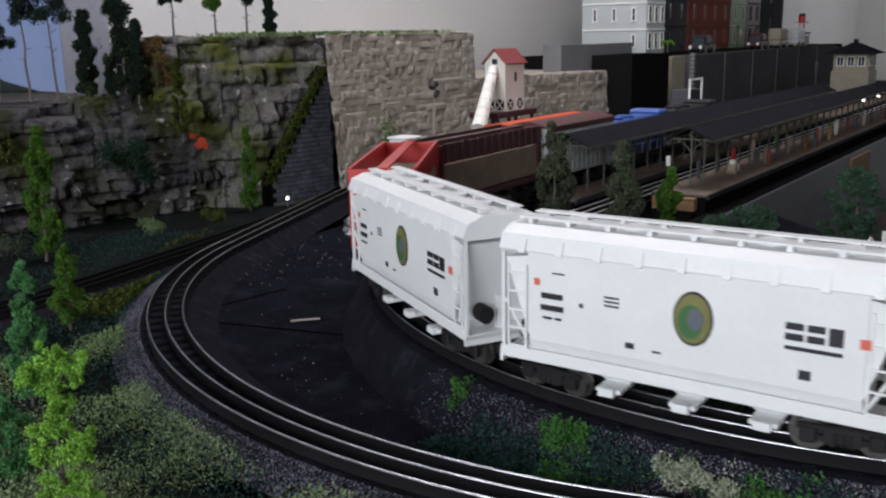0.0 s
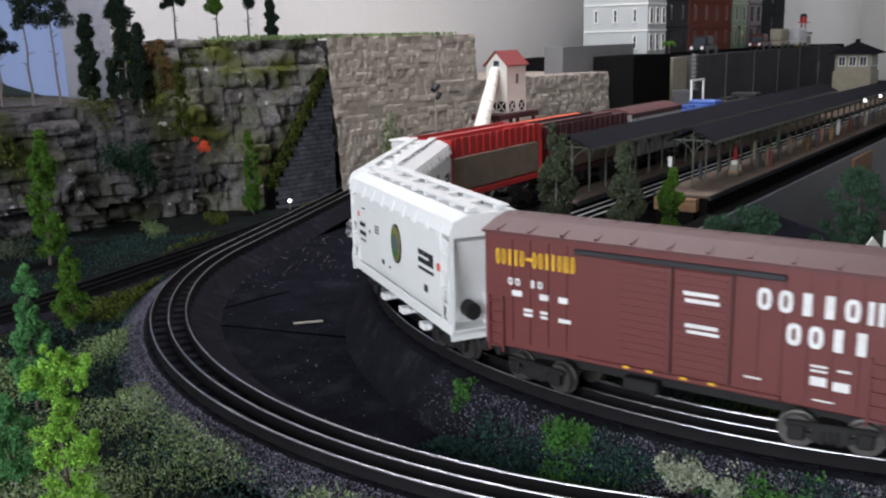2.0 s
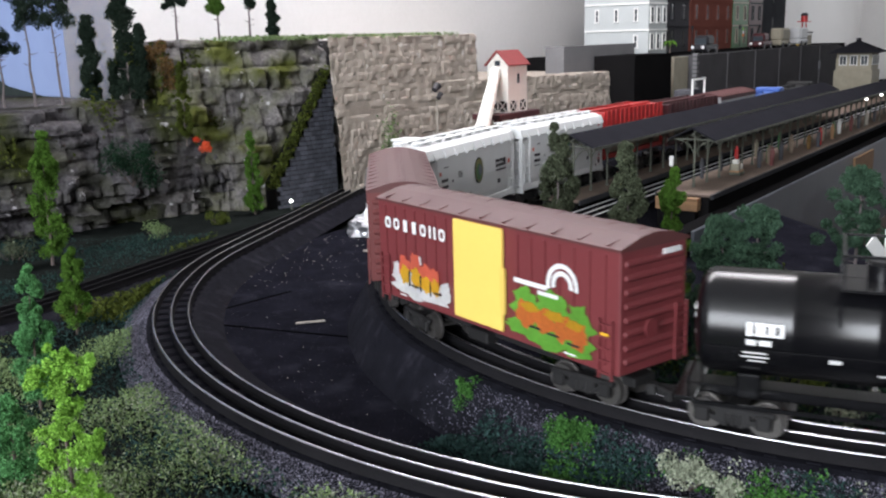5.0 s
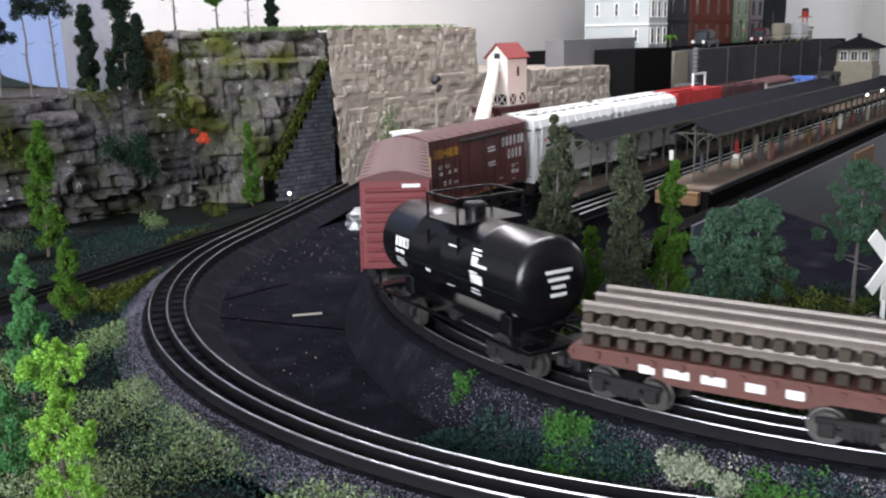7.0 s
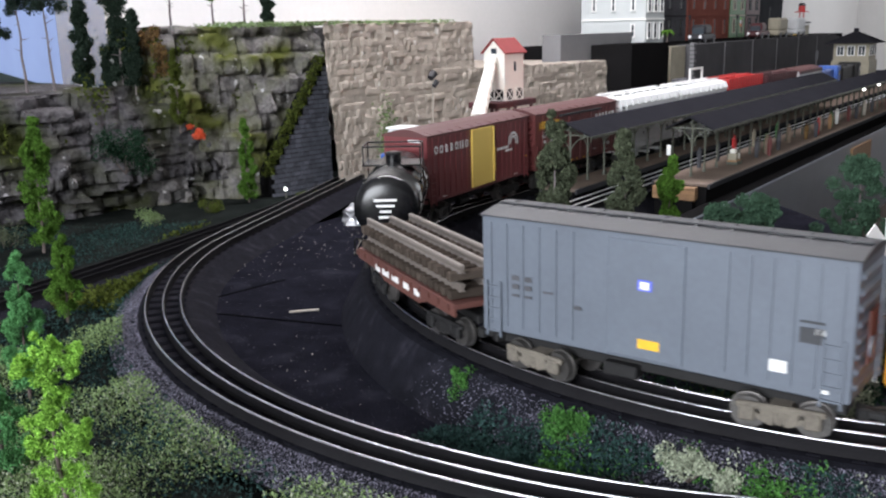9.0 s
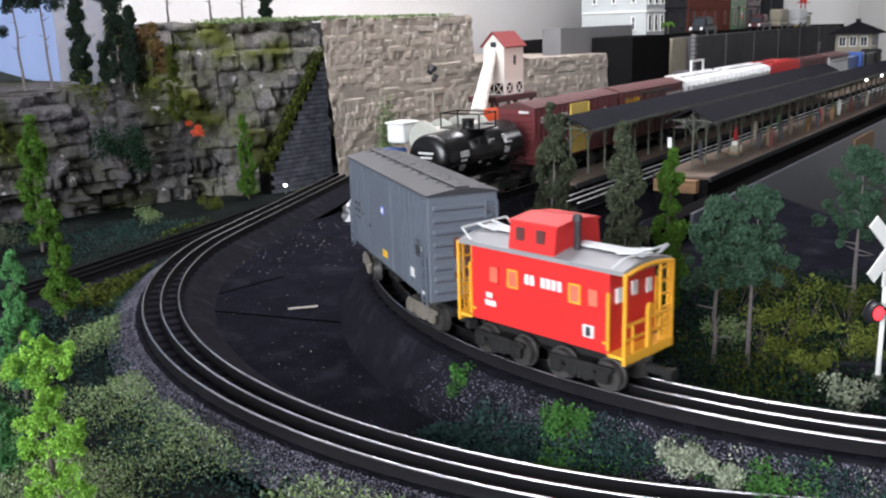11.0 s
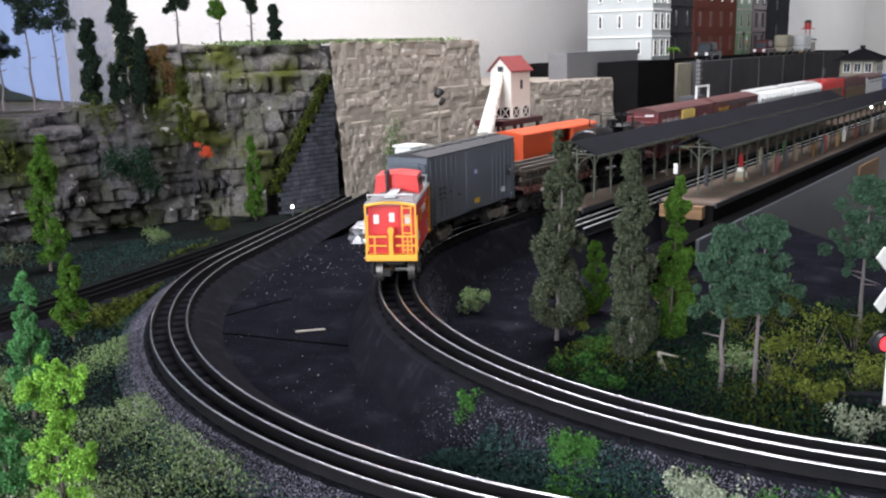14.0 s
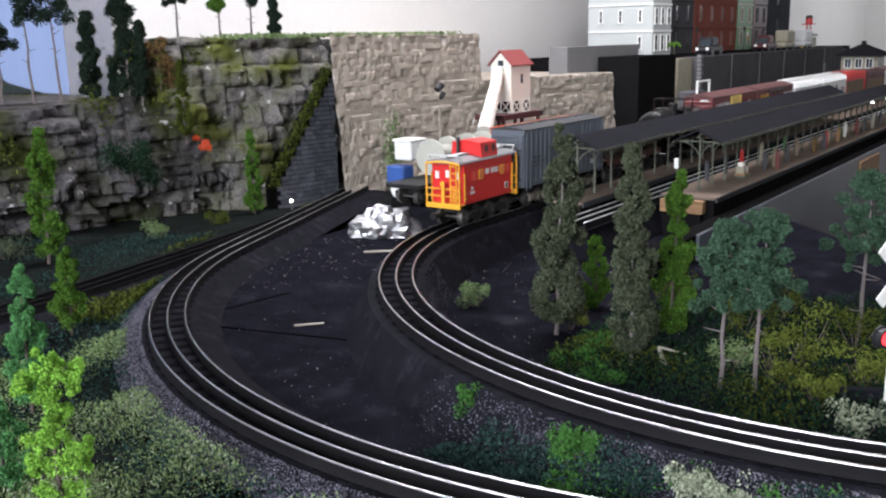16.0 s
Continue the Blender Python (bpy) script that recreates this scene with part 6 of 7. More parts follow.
for k in range(9):
    a = k * 0.70
    tip = Vector((0.022 * math.cos(a), 0.022 * math.sin(a), 0.030 - 0.004 * (k % 3)))
    mid = Vector((0.012 * math.cos(a), 0.012 * math.sin(a), 0.040))
    part("frond", bm_cyl(cyl((0.002, 0, 0.029), mid, 0.0012, 0.0026, n=5), mid, tip, 0.0026, 0.0006, n=5), "poplar", ob)

# signal tower beyond the station
ob = thing("signal_tower", "cream signal tower with a dark hipped roof", "signal tower", station(2.66, -0.15, 0.0))
part("base", box((0.06, 0, 0.010), (0.13, 0.13, 0.11), None, 0.001), "tower", ob)
part("wall", box((0.06, 0, 0.095), (0.12, 0.12, 0.062), None, 0.001), "tower", ob)
bm = bmesh.new()
r = bmesh.ops.create_cone(bm, cap_ends=True, segments=4, radius1=0.125, radius2=0.012, depth=0.040, matrix=Matrix.Translation((0.06, 0, 0.146)) @ pose(0, 0, 0, 0, 0, 45))
part("roof", bm, "roofdark", ob)
part("chimney", box((0.06, 0, 0.170), (0.014, 0.014, 0.016)), "roofdark", ob)
for k in range(3):
    fr = part("window", box((-0.0005, -0.036 + k * 0.036, 0.100), (0.002, 0.026, 0.036)), "trimwhite", ob)
    part("pane", bm_box(box((-0.0018, -0.0415 + k * 0.036, 0.100), (0.001, 0.009, 0.030)), (-0.0018, -0.0305 + k * 0.036, 0.100), (0.001, 0.009, 0.030)), "paneglass", fr)
    fr = part("window", box((0.024 + k * 0.036, -0.0605, 0.100), (0.026, 0.002, 0.036)), "trimwhite", ob)
    part("pane", bm_box(box((0.0185 + k * 0.036, -0.0618, 0.100), (0.009, 0.001, 0.030)), (0.0295 + k * 0.036, -0.0618, 0.100), (0.009, 0.001, 0.030)), "paneglass", fr)
ob = thing("signal_mast", "thin black lineside signal mast", "signal", station(1.86, -0.065, BOARD))
part("mast", cyl((0, 0, 0), (0, 0, 0.165), 0.0022, 0.0018, n=6), "printblack", ob)
part("head", box((-0.002, 0, 0.160), (0.007, 0.008, 0.024), None, 0.001), "printblack", ob)

# crossing signal near the curve
ob = thing("crossing_signal", "white railroad crossbuck with red flashing lamps", "crossing signal", Matrix.Translation((0.3035, 0.591, -0.045)) @ pose(0, 0, 0, 0, 0, 24))
part("pole", cyl((0, 0, 0), (0, 0, 0.126), 0.0017, n=10), "trimwhite", ob)
part("base", cyl((0, 0, 0), (0, 0, 0.010), 0.0055, 0.0035, n=10), "iron", ob)
for k, a in ((0, 45), (1, -45)):
    part("crossbuck", box((0, -0.0024 - 0.0012 * k, 0.102), (0.054, 0.0011, 0.0095), pose(0, 0, 0, 0, a, 0)), "trimwhite", ob)
part("plate", box((0, -0.0028, 0.080), (0.013, 0.0012, 0.011)), "trimwhite", ob)
part("bar", cyl((-0.010, -0.001, 0.058), (0.010, -0.001, 0.058), 0.0012, n=6), "printblack", ob)
for sx in (-1, 1):
    hood = part("lamp_hood", bm_cyl(cyl((sx * 0.0120, -0.001, 0.058), (sx * 0.0120, -0.006, 0.058), 0.0066, n=18), (sx * 0.0120, -0.0005, 0.058), (sx * 0.0120, -0.0015, 0.058), 0.0080, n=18), "printblack", ob)
    part("lens", cyl((sx * 0.0120, -0.006, 0.058), (sx * 0.0120, -0.0068, 0.058), 0.0046, n=16), "lampred", hood, "glowing red lens")


# ---- planting ----
def leaves_mesh(name, centers, size, material, rng, up=0.0, long=1.0):
    """Small folded leaf flakes at the given centres."""
    c = np.asarray(centers, float)
    n = len(c)
    a = rng.normal(size=(n, 3))
    a[:, 2] += up
    a /= np.linalg.norm(a, axis=1)[:, None] + 1e-9
    b = rng.normal(size=(n, 3))
    b -= a * (a * b).sum(1)[:, None]
    b /= np.linalg.norm(b, axis=1)[:, None] + 1e-9
    k = np.cross(a, b)
    s = (size * rng.uniform(0.6, 1.4, n))[:, None]
    v = np.stack([c - a * s * long, c + b * s * 0.55 + k * s * 0.25, c + a * s * long, c - b * s * 0.55 + k * s * 0.25], 1).reshape(-1, 3)
    f = np.arange(4 * n).reshape(n, 4)
    tri = np.concatenate([f[:, [0, 1, 2]], f[:, [0, 2, 3]]]).tolist()
    return arrays_mesh(name, v.tolist(), tri, material)


def clumps(rng, blobs, per):
    """Points on and in a set of ragged balls: rows of x, y, z, r."""
    out = []
    for x, y, z, r in blobs:
        d = rng.normal(size=(per, 3))
        d /= np.linalg.norm(d, axis=1)[:, None]
        out.append(np.array((x, y, z)) + d * (r * 1.12 * rng.uniform(0.05, 1.0, per) ** 0.5)[:, None])
    return np.concatenate(out)


def trunk_mesh(h, r, seed, limbs=0, lim0=0.3, lim1=0.9, reach=0.02):
    rnd = random.Random(seed)
    bm = bmesh.new()
    p, segs = Vector((0, 0, -0.006)), 6
    for i in range(segs):
        q = Vector((rnd.uniform(-1, 1) * r * 0.7, rnd.uniform(-1, 1) * r * 0.7, h * (i + 1) / segs))
        bm_cyl(bm, p, q, r * (1 - 0.75 * i / segs), r * (1 - 0.75 * (i + 1) / segs), n=7)
        p = q
    for k in range(limbs):
        z = h * rnd.uniform(lim0, lim1)
        a = rnd.uniform(0, 6.28)
        d = Vector((math.cos(a), math.sin(a), rnd.uniform(-0.1, 0.5))) * reach * rnd.uniform(0.5, 1.1)
        bm_cyl(bm, (0, 0, z), Vector((0, 0, z)) + d, r * 0.35, r * 0.12, n=5)
    return bm


SEED = [100]


def tree(x, y, z, h, r, material, style, label, trunk="trunk", extra=None, dense=1.0, size=0.0024):
    SEED[0] += 1
    rng = np.random.default_rng(SEED[0])
    ob = thing("tree", label, "tree", Matrix.Translation((x, y, z)) @ pose(0, 0, 0, rng.uniform(-2, 2), rng.uniform(-2, 2), rng.uniform(0, 360)))
    tr = max(0.0013, r * 0.09)
    if style == "poplar":
        blobs = []
        a0 = rng.uniform(0, 6)
        for k in range(int(48 * h / 0.1) + 20):
            u = rng.uniform(0.06, 1.0)
            rr = r * (0.10 + 1.55 * u ** 0.32 * (1 - u) ** 0.70) * (0.80 + 0.30 * math.sin(u * 23 + a0))
            a = rng.uniform(0, 6.28)
            b = r * rng.uniform(0.22, 0.40) * (1.15 - 0.6 * u)
            blobs.append((rr * math.cos(a) * 0.75, rr * math.sin(a) * 0.75, h * (0.04 + 0.95 * u), b))
        part("trunk", trunk_mesh(h * 0.8, tr, SEED[0]), trunk, ob)
        per = int(70 * dense)
    elif style == "pine":
        blobs = []
        for k in range(85):
            u = rng.uniform(0.50, 1.0)
            a = rng.uniform(0, 6.28)
            rr = r * (0.35 + 1.45 * (1 - u) ** 0.7) * rng.uniform(0.1, 1.0)
            blobs.append((rr * math.cos(a), rr * math.sin(a), h * u, r * rng.uniform(0.10, 0.22)))
        part("trunk", trunk_mesh(h * 0.95, tr * 0.8, SEED[0], 12, 0.15, 0.9, r * 0.6), trunk, ob)
        per = int(95 * dense)
    elif style == "umbrella":
        blobs = []
        for k in range(16):
            u = rng.uniform(0.68, 1.0)
            a = rng.uniform(0, 6.28)
            rr = r * rng.uniform(0.1, 0.95) * (1.25 - 0.6 * u)
            blobs.append((rr * math.cos(a), rr * math.sin(a), h * u, r * rng.uniform(0.20, 0.34)))
        part("trunk", trunk_mesh(h * 0.97, max(tr * 0.7, 0.0022), SEED[0], 7, 0.3, 0.7, r * 0.35), trunk, ob)
        per = int(95 * dense)
    elif style == "tiered":
        blobs = []
        for k in range(95):
            u = rng.uniform(0.10, 1.0)
            a = rng.uniform(0, 6.28)
            rr = r * rng.uniform(0.1, 1.0) * (1.20 - 0.85 * u) * (0.72 + 0.28 * math.sin(u * 23))
            blobs.append((rr * math.cos(a), rr * math.sin(a), h * u, r * rng.uniform(0.22, 0.40)))
        part("trunk", trunk_mesh(h * 0.95, tr * 0.9, SEED[0], 4, 0.1, 0.5, r * 0.5), trunk, ob)
        per = int(95 * dense)
    elif style == "given":
        blobs = extra
        part("trunk", trunk_mesh(h * 0.8, tr, SEED[0]), trunk, ob)
        per = int(150 * dense)
    pts = clumps(rng, blobs, int(per * 2.2))
    me = leaves_mesh("crown", pts, size * 0.66, material, rng)
    mesh_part("crown", me, ob)
    return ob


def bush(x, y, z, r, h, material, label, size=0.0022, per=45, n=9, twigs=True):
    SEED[0] += 1
    rng = np.random.default_rng(SEED[0])
    ob = thing("bush", label, "bush", Matrix.Translation((x, y, z)))
    blobs = [(r * 0.75 * rng.uniform(-1, 1), r * 0.75 * rng.uniform(-1, 1), h * rng.uniform(0.1, 0.85), r * rng.uniform(0.28, 0.5)) for k in range(n)]
    mesh_part("foliage", leaves_mesh("foliage", clumps(rng, blobs, int(per * 2.4)), size * 0.62, material, rng), ob)
    bm = bmesh.new()
    for k in range(7):
        a = rng.uniform(0, 6.28)
        bm_cyl(bm, (0, 0, -0.004), (r * 0.7 * math.cos(a), r * 0.7 * math.sin(a), h * rng.uniform(0.3, 0.75)), 0.0006, 0.0003, n=5)
    part("stem", bm, "trunk", ob)
    return ob


# front left
lime = [(0.0, 0.0, 0.030, 0.013), (0.006, 0.002, 0.045, 0.012), (-0.006, 0.0, 0.055, 0.011), (0.004, 0.0, 0.068, 0.011), (-0.009, 0.002, 0.075, 0.009), (0.013, 0.0, 0.074, 0.008), (0.017, 0.001, 0.068, 0.006), (-0.013, 0.0, 0.066, 0.007), (0.001, 0.0, 0.082, 0.009), (0.003, 0.0, 0.093, 0.0085), (0.0, 0.0, 0.104, 0.0085), (-0.008, 0.0, 0.110, 0.009), (-0.014, 0.0, 0.106, 0.0065), (-0.003, 0.0, 0.117, 0.008), (0.007, 0.0, 0.117, 0.0075), (0.013, 0.0, 0.112, 0.0065), (0.0135, 0.0, 0.105, 0.0045), (-0.010, 0.002, 0.040, 0.010), (0.012, 0.002, 0.034, 0.009), (0.002, -0.004, 0.020, 0.013), (0.0, 0.0, 0.010, 0.012)]


def ragged(blobs):
    """Break each ball of a crown into small uneven lumps that hang a little."""
    rnd, out = random.Random(8), []
    for bx, by, bz, br in blobs:
        for k in range(9):
            d = Vector((rnd.gauss(0, 1), rnd.gauss(0, 1), rnd.gauss(-0.15, 1))).normalized() * br * rnd.uniform(0.35, 0.95)
            out.append((bx * 0.92 + d.x, by + d.y, bz + d.z, br * rnd.uniform(0.22, 0.42)))
    return out


ob = tree(-0.1935, 0.42, -0.052, 0.122, 0.02, "lime", "given", "bright lime-green foam tree with lumpy crown", extra=ragged(lime), dense=0.30, size=0.0013)
ob.matrix_basis = Matrix.Translation((-0.1935, 0.42, -0.052))
tree(-0.304, 0.630, -0.050, 0.114, 0.0170, "mint", "poplar", "small blue-green poplar tree with dense foliage", dense=1.4, size=0.0016)
tree(-0.262, 0.500, -0.050, 0.066, 0.020, "mint", "poplar", "low dark green leafy sapling", dense=1.2, size=0.0016)
tree(-0.347, 0.815, -0.046, 0.082, 0.0175, "poplar", "poplar", "bright green poplar sapling beside the track", dense=1.2, size=0.0018)
# below the cliff
tree(-0.487, 1.100, -0.046, 0.165, 0.024, "poplar", "poplar", "tall slender green poplar below the cliff", size=0.0024)
tree(-0.378, 1.365, 0.075, 0.118, 0.0135, "moss", "poplar", "thin yellow-green poplar on a cliff ledge", size=0.0022)
tree(-0.290, 1.395, -0.046, 0.132, 0.0165, "poplar", "poplar", "slender green poplar at the cliff's foot", size=0.0022)
# on the ledge and the plateau
for x, y, h, r, m, st, lab in (
    (-0.650, 1.38, 0.112, 0.032, "spruce", "umbrella", "bare-trunked pine with dark green crown"),
    (-0.604, 1.38, 0.176, 0.036, "spruce", "umbrella", "tall bare-trunked pine with dark green crown"),
    (-0.566, 1.39, 0.172, 0.036, "spruce", "umbrella", "tall bare-trunked pine with dark green crown"),
    (-0.520, 1.39, 0.130, 0.020, "spruce", "tiered", "dark tiered conifer on the ledge"),
    (-0.490, 1.40, 0.060, 0.011, "spruce", "tiered", "small dark conifer on the ledge"),
    (-0.462, 1.39, 0.205, 0.026, "spruce", "tiered", "tall dark tiered spruce on the ledge"),
    (-0.446, 1.39, 0.115, 0.014, "spruce", "tiered", "dark narrow conifer on the ledge"),
    (-0.700, 1.34, 0.13, 0.030, "spruce", "umbrella", "bare-trunked pine with dark green crown"),
):
    tree(x, y, 0.131, h, r, m, st, lab, "trunkgrey", size=0.0030)
for x, y, h, r, m, st, lab in (
    (-0.436, 1.57, 0.092, 0.026, "spruce", "umbrella", "dark pine on the grassy plateau"),
    (-0.369, 1.59, 0.076, 0.022, "poplar", "umbrella", "green bare-trunked tree on the plateau"),
    (-0.319, 1.60, 0.092, 0.026, "spruce", "umbrella", "dark pine on the grassy plateau"),
    (-0.281, 1.62, 0.068, 0.014, "spruce", "tiered", "small dark conifer on the plateau"),
):
    tree(x, y, 0.218, h, r, m, st, lab, "trunkgrey", size=0.0030)
# wood inside the curve
tree(0.100, 0.785, -0.050, 0.196, 0.0245, "olive", "poplar", "tall dense olive-green tree with short trunk", "trunkgrey", dense=1.8, size=0.0023)
tree(0.151, 0.703, -0.050, 0.184, 0.0210, "olive", "poplar", "tall narrow grey-green tree with short trunk", "trunkgrey", dense=1.8, size=0.0023)
tree(0.195, 0.757, -0.050, 0.156, 0.0185, "poplar", "poplar", "tall bright green poplar in the wood", dense=1.6, size=0.0021)
tree(0.149, 0.870, -0.050, 0.078, 0.0145, "poplar", "poplar", "young dark green poplar in the wood", dense=1.3, size=0.0021)
tree(0.206, 0.648, -0.047, 0.128, 0.027, "pine", "pine", "blue-green pine with bare grey trunk", "trunkgrey", size=0.0020)
tree(0.230, 0.640, -0.047, 0.136, 0.027, "pine", "pine", "blue-green pine with bare grey trunk", "trunkgrey", size=0.0020)
tree(0.362, 0.760, -0.055, 0.150, 0.030, "pine", "pine", "dark blue-green pine beside the crossing", "trunkgrey", size=0.0020)
# bushes
for x, y, r, h, m, lab in (
    (0.030, 0.880, 0.016, 0.022, "grass", "small green bush on the black board"),
    (0.116, 0.800, 0.014, 0.030, "yellowgreen", "yellow-green shrub at a tree's foot"),
    (0.250, 0.650, 0.020, 0.045, "yellowgreen", "straggly yellow-green shrub under the pines"),
    (0.285, 0.690, 0.024, 0.060, "yellowgreen", "tall yellow-green shrub in the wood"),
    (0.310, 0.640, 0.018, 0.034, "yellowgreen", "yellow-green shrub beside the crossing"),
    (0.265, 0.610, 0.014, 0.022, "yellowgreen", "low twiggy yellow shrub near the rails"),
    (0.225, 0.680, 0.018, 0.030, "grass", "green shrub under the pines"),
    (0.260, 0.760, 0.026, 0.050, "moss", "dense green shrub in the wood"),
    (0.300, 0.800, 0.028, 0.050, "moss", "dense green shrub in the wood"),
    (0.220, 0.830, 0.024, 0.045, "moss", "dense green shrub in the wood"),
    (0.340, 0.720, 0.024, 0.040, "moss", "dense green shrub beside the crossing"),
    (0.275, 0.560, 0.018, 0.018, "straw", "pale tuft beside the rails"),
    (0.120, 0.660, 0.016, 0.014, "bright", "low bright green ground shrub"),
    (0.105, 0.700, 0.022, 0.014, "bright", "low bright green ground shrub"),
    (0.135, 0.735, 0.024, 0.014, "bright", "low bright green ground shrub"),
    (-0.200, 1.405, 0.014, 0.018, "moss", "mossy bush by the tunnel mouth"),
    (-0.395, 1.240, 0.022, 0.022, "grass", "green bush at the cliff's foot"),
    (-0.335, 1.340, 0.020, 0.020, "moss", "mossy bush at the cliff's foot"),
    (-0.550, 1.130, 0.026, 0.030, "olive", "dull green bush at the cliff's foot"),
    (-0.362, 1.395, 0.013, 0.024, "orange", "orange autumn bush on the cliff"),
):
    zz = 0.058 if m == "orange" else BOARD + 0.001
    bush(x, y, zz, r, h, m, lab)
bush(0.017, 0.571, -0.027, 0.0105, 0.018, "bright", "bright green bush on the embankment slope", 0.0016, 50, 26)
bush(0.0745, 0.497, -0.032, 0.0140, 0.024, "bright", "bright green leafy bush near the rails", 0.0016, 50, 34)
bush(0.068, 0.478, -0.044, 0.0150, 0.016, "bright", "low green bush below the rails", 0.0016, 50, 24)
bush(0.133, 0.444, -0.026, 0.0150, 0.012, "straw", "pale straw-coloured tuft near the rails", 0.0017, 60, 12)
bush(0.150, 0.435, -0.028, 0.0120, 0.010, "straw", "small pale tuft near the rails", 0.0017, 60, 10)
bush(0.176, 0.428, -0.026, 0.0200, 0.010, "bright", "low green grass clump near the rails", 0.0017, 60, 14)
ob = bush(-0.452, 1.325, 0.020, 0.042, 0.065, "dkgreen", "large round dark green bush on the cliff", 0.003, 90, 16)
bush(-0.425, 1.415, 0.150, 0.024, 0.085, "brown", "rusty brown bush growing up the cliff", 0.003, 60, 14)

# hanging growth on the rock, moss strip along the wing wall, ground cover
rng = np.random.default_rng(5)


def stuff(name, pts, size, material, label, up=0.0, long=1.0):
    assert len(pts), name
    ob = new(name, leaves_mesh(name, pts, size, material, rng, up, long))
    return tagged(ob, label, "vegetation", kind="stuff")


u = rng.uniform(0, 1, 1500)
strip = np.array(A - out * 0.0)[None] + u[:, None] * np.array(B - A)[None] - np.array(e)[None] * (0.012 + rng.uniform(-0.010, 0.010, 1500))[:, None] + np.array(out)[None] * rng.uniform(0.0, 0.008, 1500)[:, None]
strip[:, 2] = -0.005 + u * 0.177 + rng.uniform(-0.006, 0.008, 1500)
stuff("moss_strip", strip, 0.0028, "moss", "yellow-green moss along the sloping wall")
cl = lined(CLIFF)
pts = []
for (u0, z0, n, sp, sz) in [(0.72, 0.20, 420, 0.03, 0.03), (0.76, 0.16, 420, 0.03, 0.04), (0.80, 0.20, 420, 0.03, 0.03), (0.84, 0.17, 420, 0.025, 0.04), (0.78, 0.09, 260, 0.03, 0.03), (0.80, 0.11, 200, 0.02, 0.04), (0.85, 0.15, 250, 0.02, 0.03), (0.63, 0.13, 180, 0.02, 0.03), (0.50, 0.085, 150, 0.03, 0.02), (0.45, 0.06, 150, 0.03, 0.02), (0.30, 0.08, 150, 0.04, 0.02)]:
    for k in range(n):
        s = cl.length * u0 + rng.normal() * sp
        z = z0 + rng.normal() * sz * 0.6
        z = min(max(z, -0.03), 0.222)
        p, _ = cl(min(max(s, 0), cl.length - 0.001), -(0.20 * (z - BOARD)) + rng.uniform(0.0, 0.012))
        if noise.noise((s * 28, z * 16, 4)) > -0.02:
            pts.append((p.x, p.y, z))
stuff("cliff_moss", pts, 0.0032, "moss", "olive moss and ferns hanging on the cliff")
pts = []
for k in range(1600):
    s = rng.uniform(0.0, 0.55)
    o = -0.40 - rng.uniform(0, 0.10)
    p = at(s, o)
    pts.append((p.x, p.y, 0.222 + rng.uniform(0, 0.006)))
stuff("plateau_grass", pts, 0.003, "grass", "short green grass along the plateau edge")
pts = []
for k in range(500):
    q = rng.normal(size=2) * (0.012, 0.03)
    p = at(0.300 + q[0], -0.378)
    pts.append((p.x, p.y, 0.030 + q[1]))
stuff("quarry_ivy", pts, 0.003, "grass", "green ivy on the quarry wall")


def scatter(n, x0, x1, y0, y1, test, hgt):
    got = []
    for k in range(n * 12):
        if len(got) >= n:
            break
        x, y = rng.uniform(x0, x1), rng.uniform(y0, y1)
        w = test(x, y)
        if w > rng.random():
            z = max(ground_z(x, y), BOARD if math.hypot(x - C2.x, y - C2.y) < 0.62 else -1) + hgt * max(w, 0.3) * rng.random()
            for c, rr, zr in ((C1, R1, 0.0), (C2, R2, Z2)):
                d = abs(math.hypot(x - c.x, y - c.y) - rr)
                if d < 0.05:
                    z += max(0.0, zr - 0.0105 + (BOARD - zr + 0.0105) * (d - 0.0265) / 0.0205 - BOARD)
            got.append((x, y, z))
    return np.array(got).reshape(-1, 3)


def yard_gap(x, y):
    # the siding runs nearly straight through here
    t = np.clip((y - 0.60) / 0.8, 0, 1)
    cx = -0.60 + 0.235 * min(t / 0.5, 1.0) + 0.155 * max(0, (t - 0.5) / 0.5) if t < 1 else -0.21
    return abs(x - cx)


def outside(x, y):
    d = math.hypot(x - C2.x, y - C2.y) - R2
    if d < 0.036 or yard_gap(x, y) < 0.05:
        return 0.0
    return 1.0


def meadow(x, y):
    return outside(x, y) * max(0.0, min(1.0, 0.5 + 1.8 * noise.noise((x * 11, y * 11, 2)) + (0.60 - y) * 2.6))


def shade_patch(x, y):
    return outside(x, y) * max(0.0, min(1.0, 0.55 + 1.5 * noise.noise((x * 9, y * 9, 7))))


stuff("ground_cover_dark", scatter(42000, -0.75, 0.10, 0.28, 1.25, shade_patch, 0.010), 0.0014, "teal", "dark blue-green ground foam", 0.6)
stuff("ground_cover_grass", scatter(80000, -0.45, 0.12, 0.28, 0.80, meadow, 0.012), 0.00115, "grass", "yellow-green coarse turf", 0.8)
stuff("ground_cover_straw", scatter(32000, -0.40, 0.12, 0.28, 0.65, lambda x, y: meadow(x, y) ** 2 * 0.8, 0.014), 0.0010, "straw", "pale straw flecks in the turf", 0.8)
stuff("verge_grass", scatter(5000, -0.50, -0.20, 0.85, 1.30, lambda x, y: (1.0 if -0.005 < math.hypot(x - C2.x, y - C2.y) - R2 - 0.052 < 0.06 and yard_gap(x, y) > 0.045 else 0.0), 0.008), 0.0024, "moss", "dull olive grass between the tracks", 0.5)


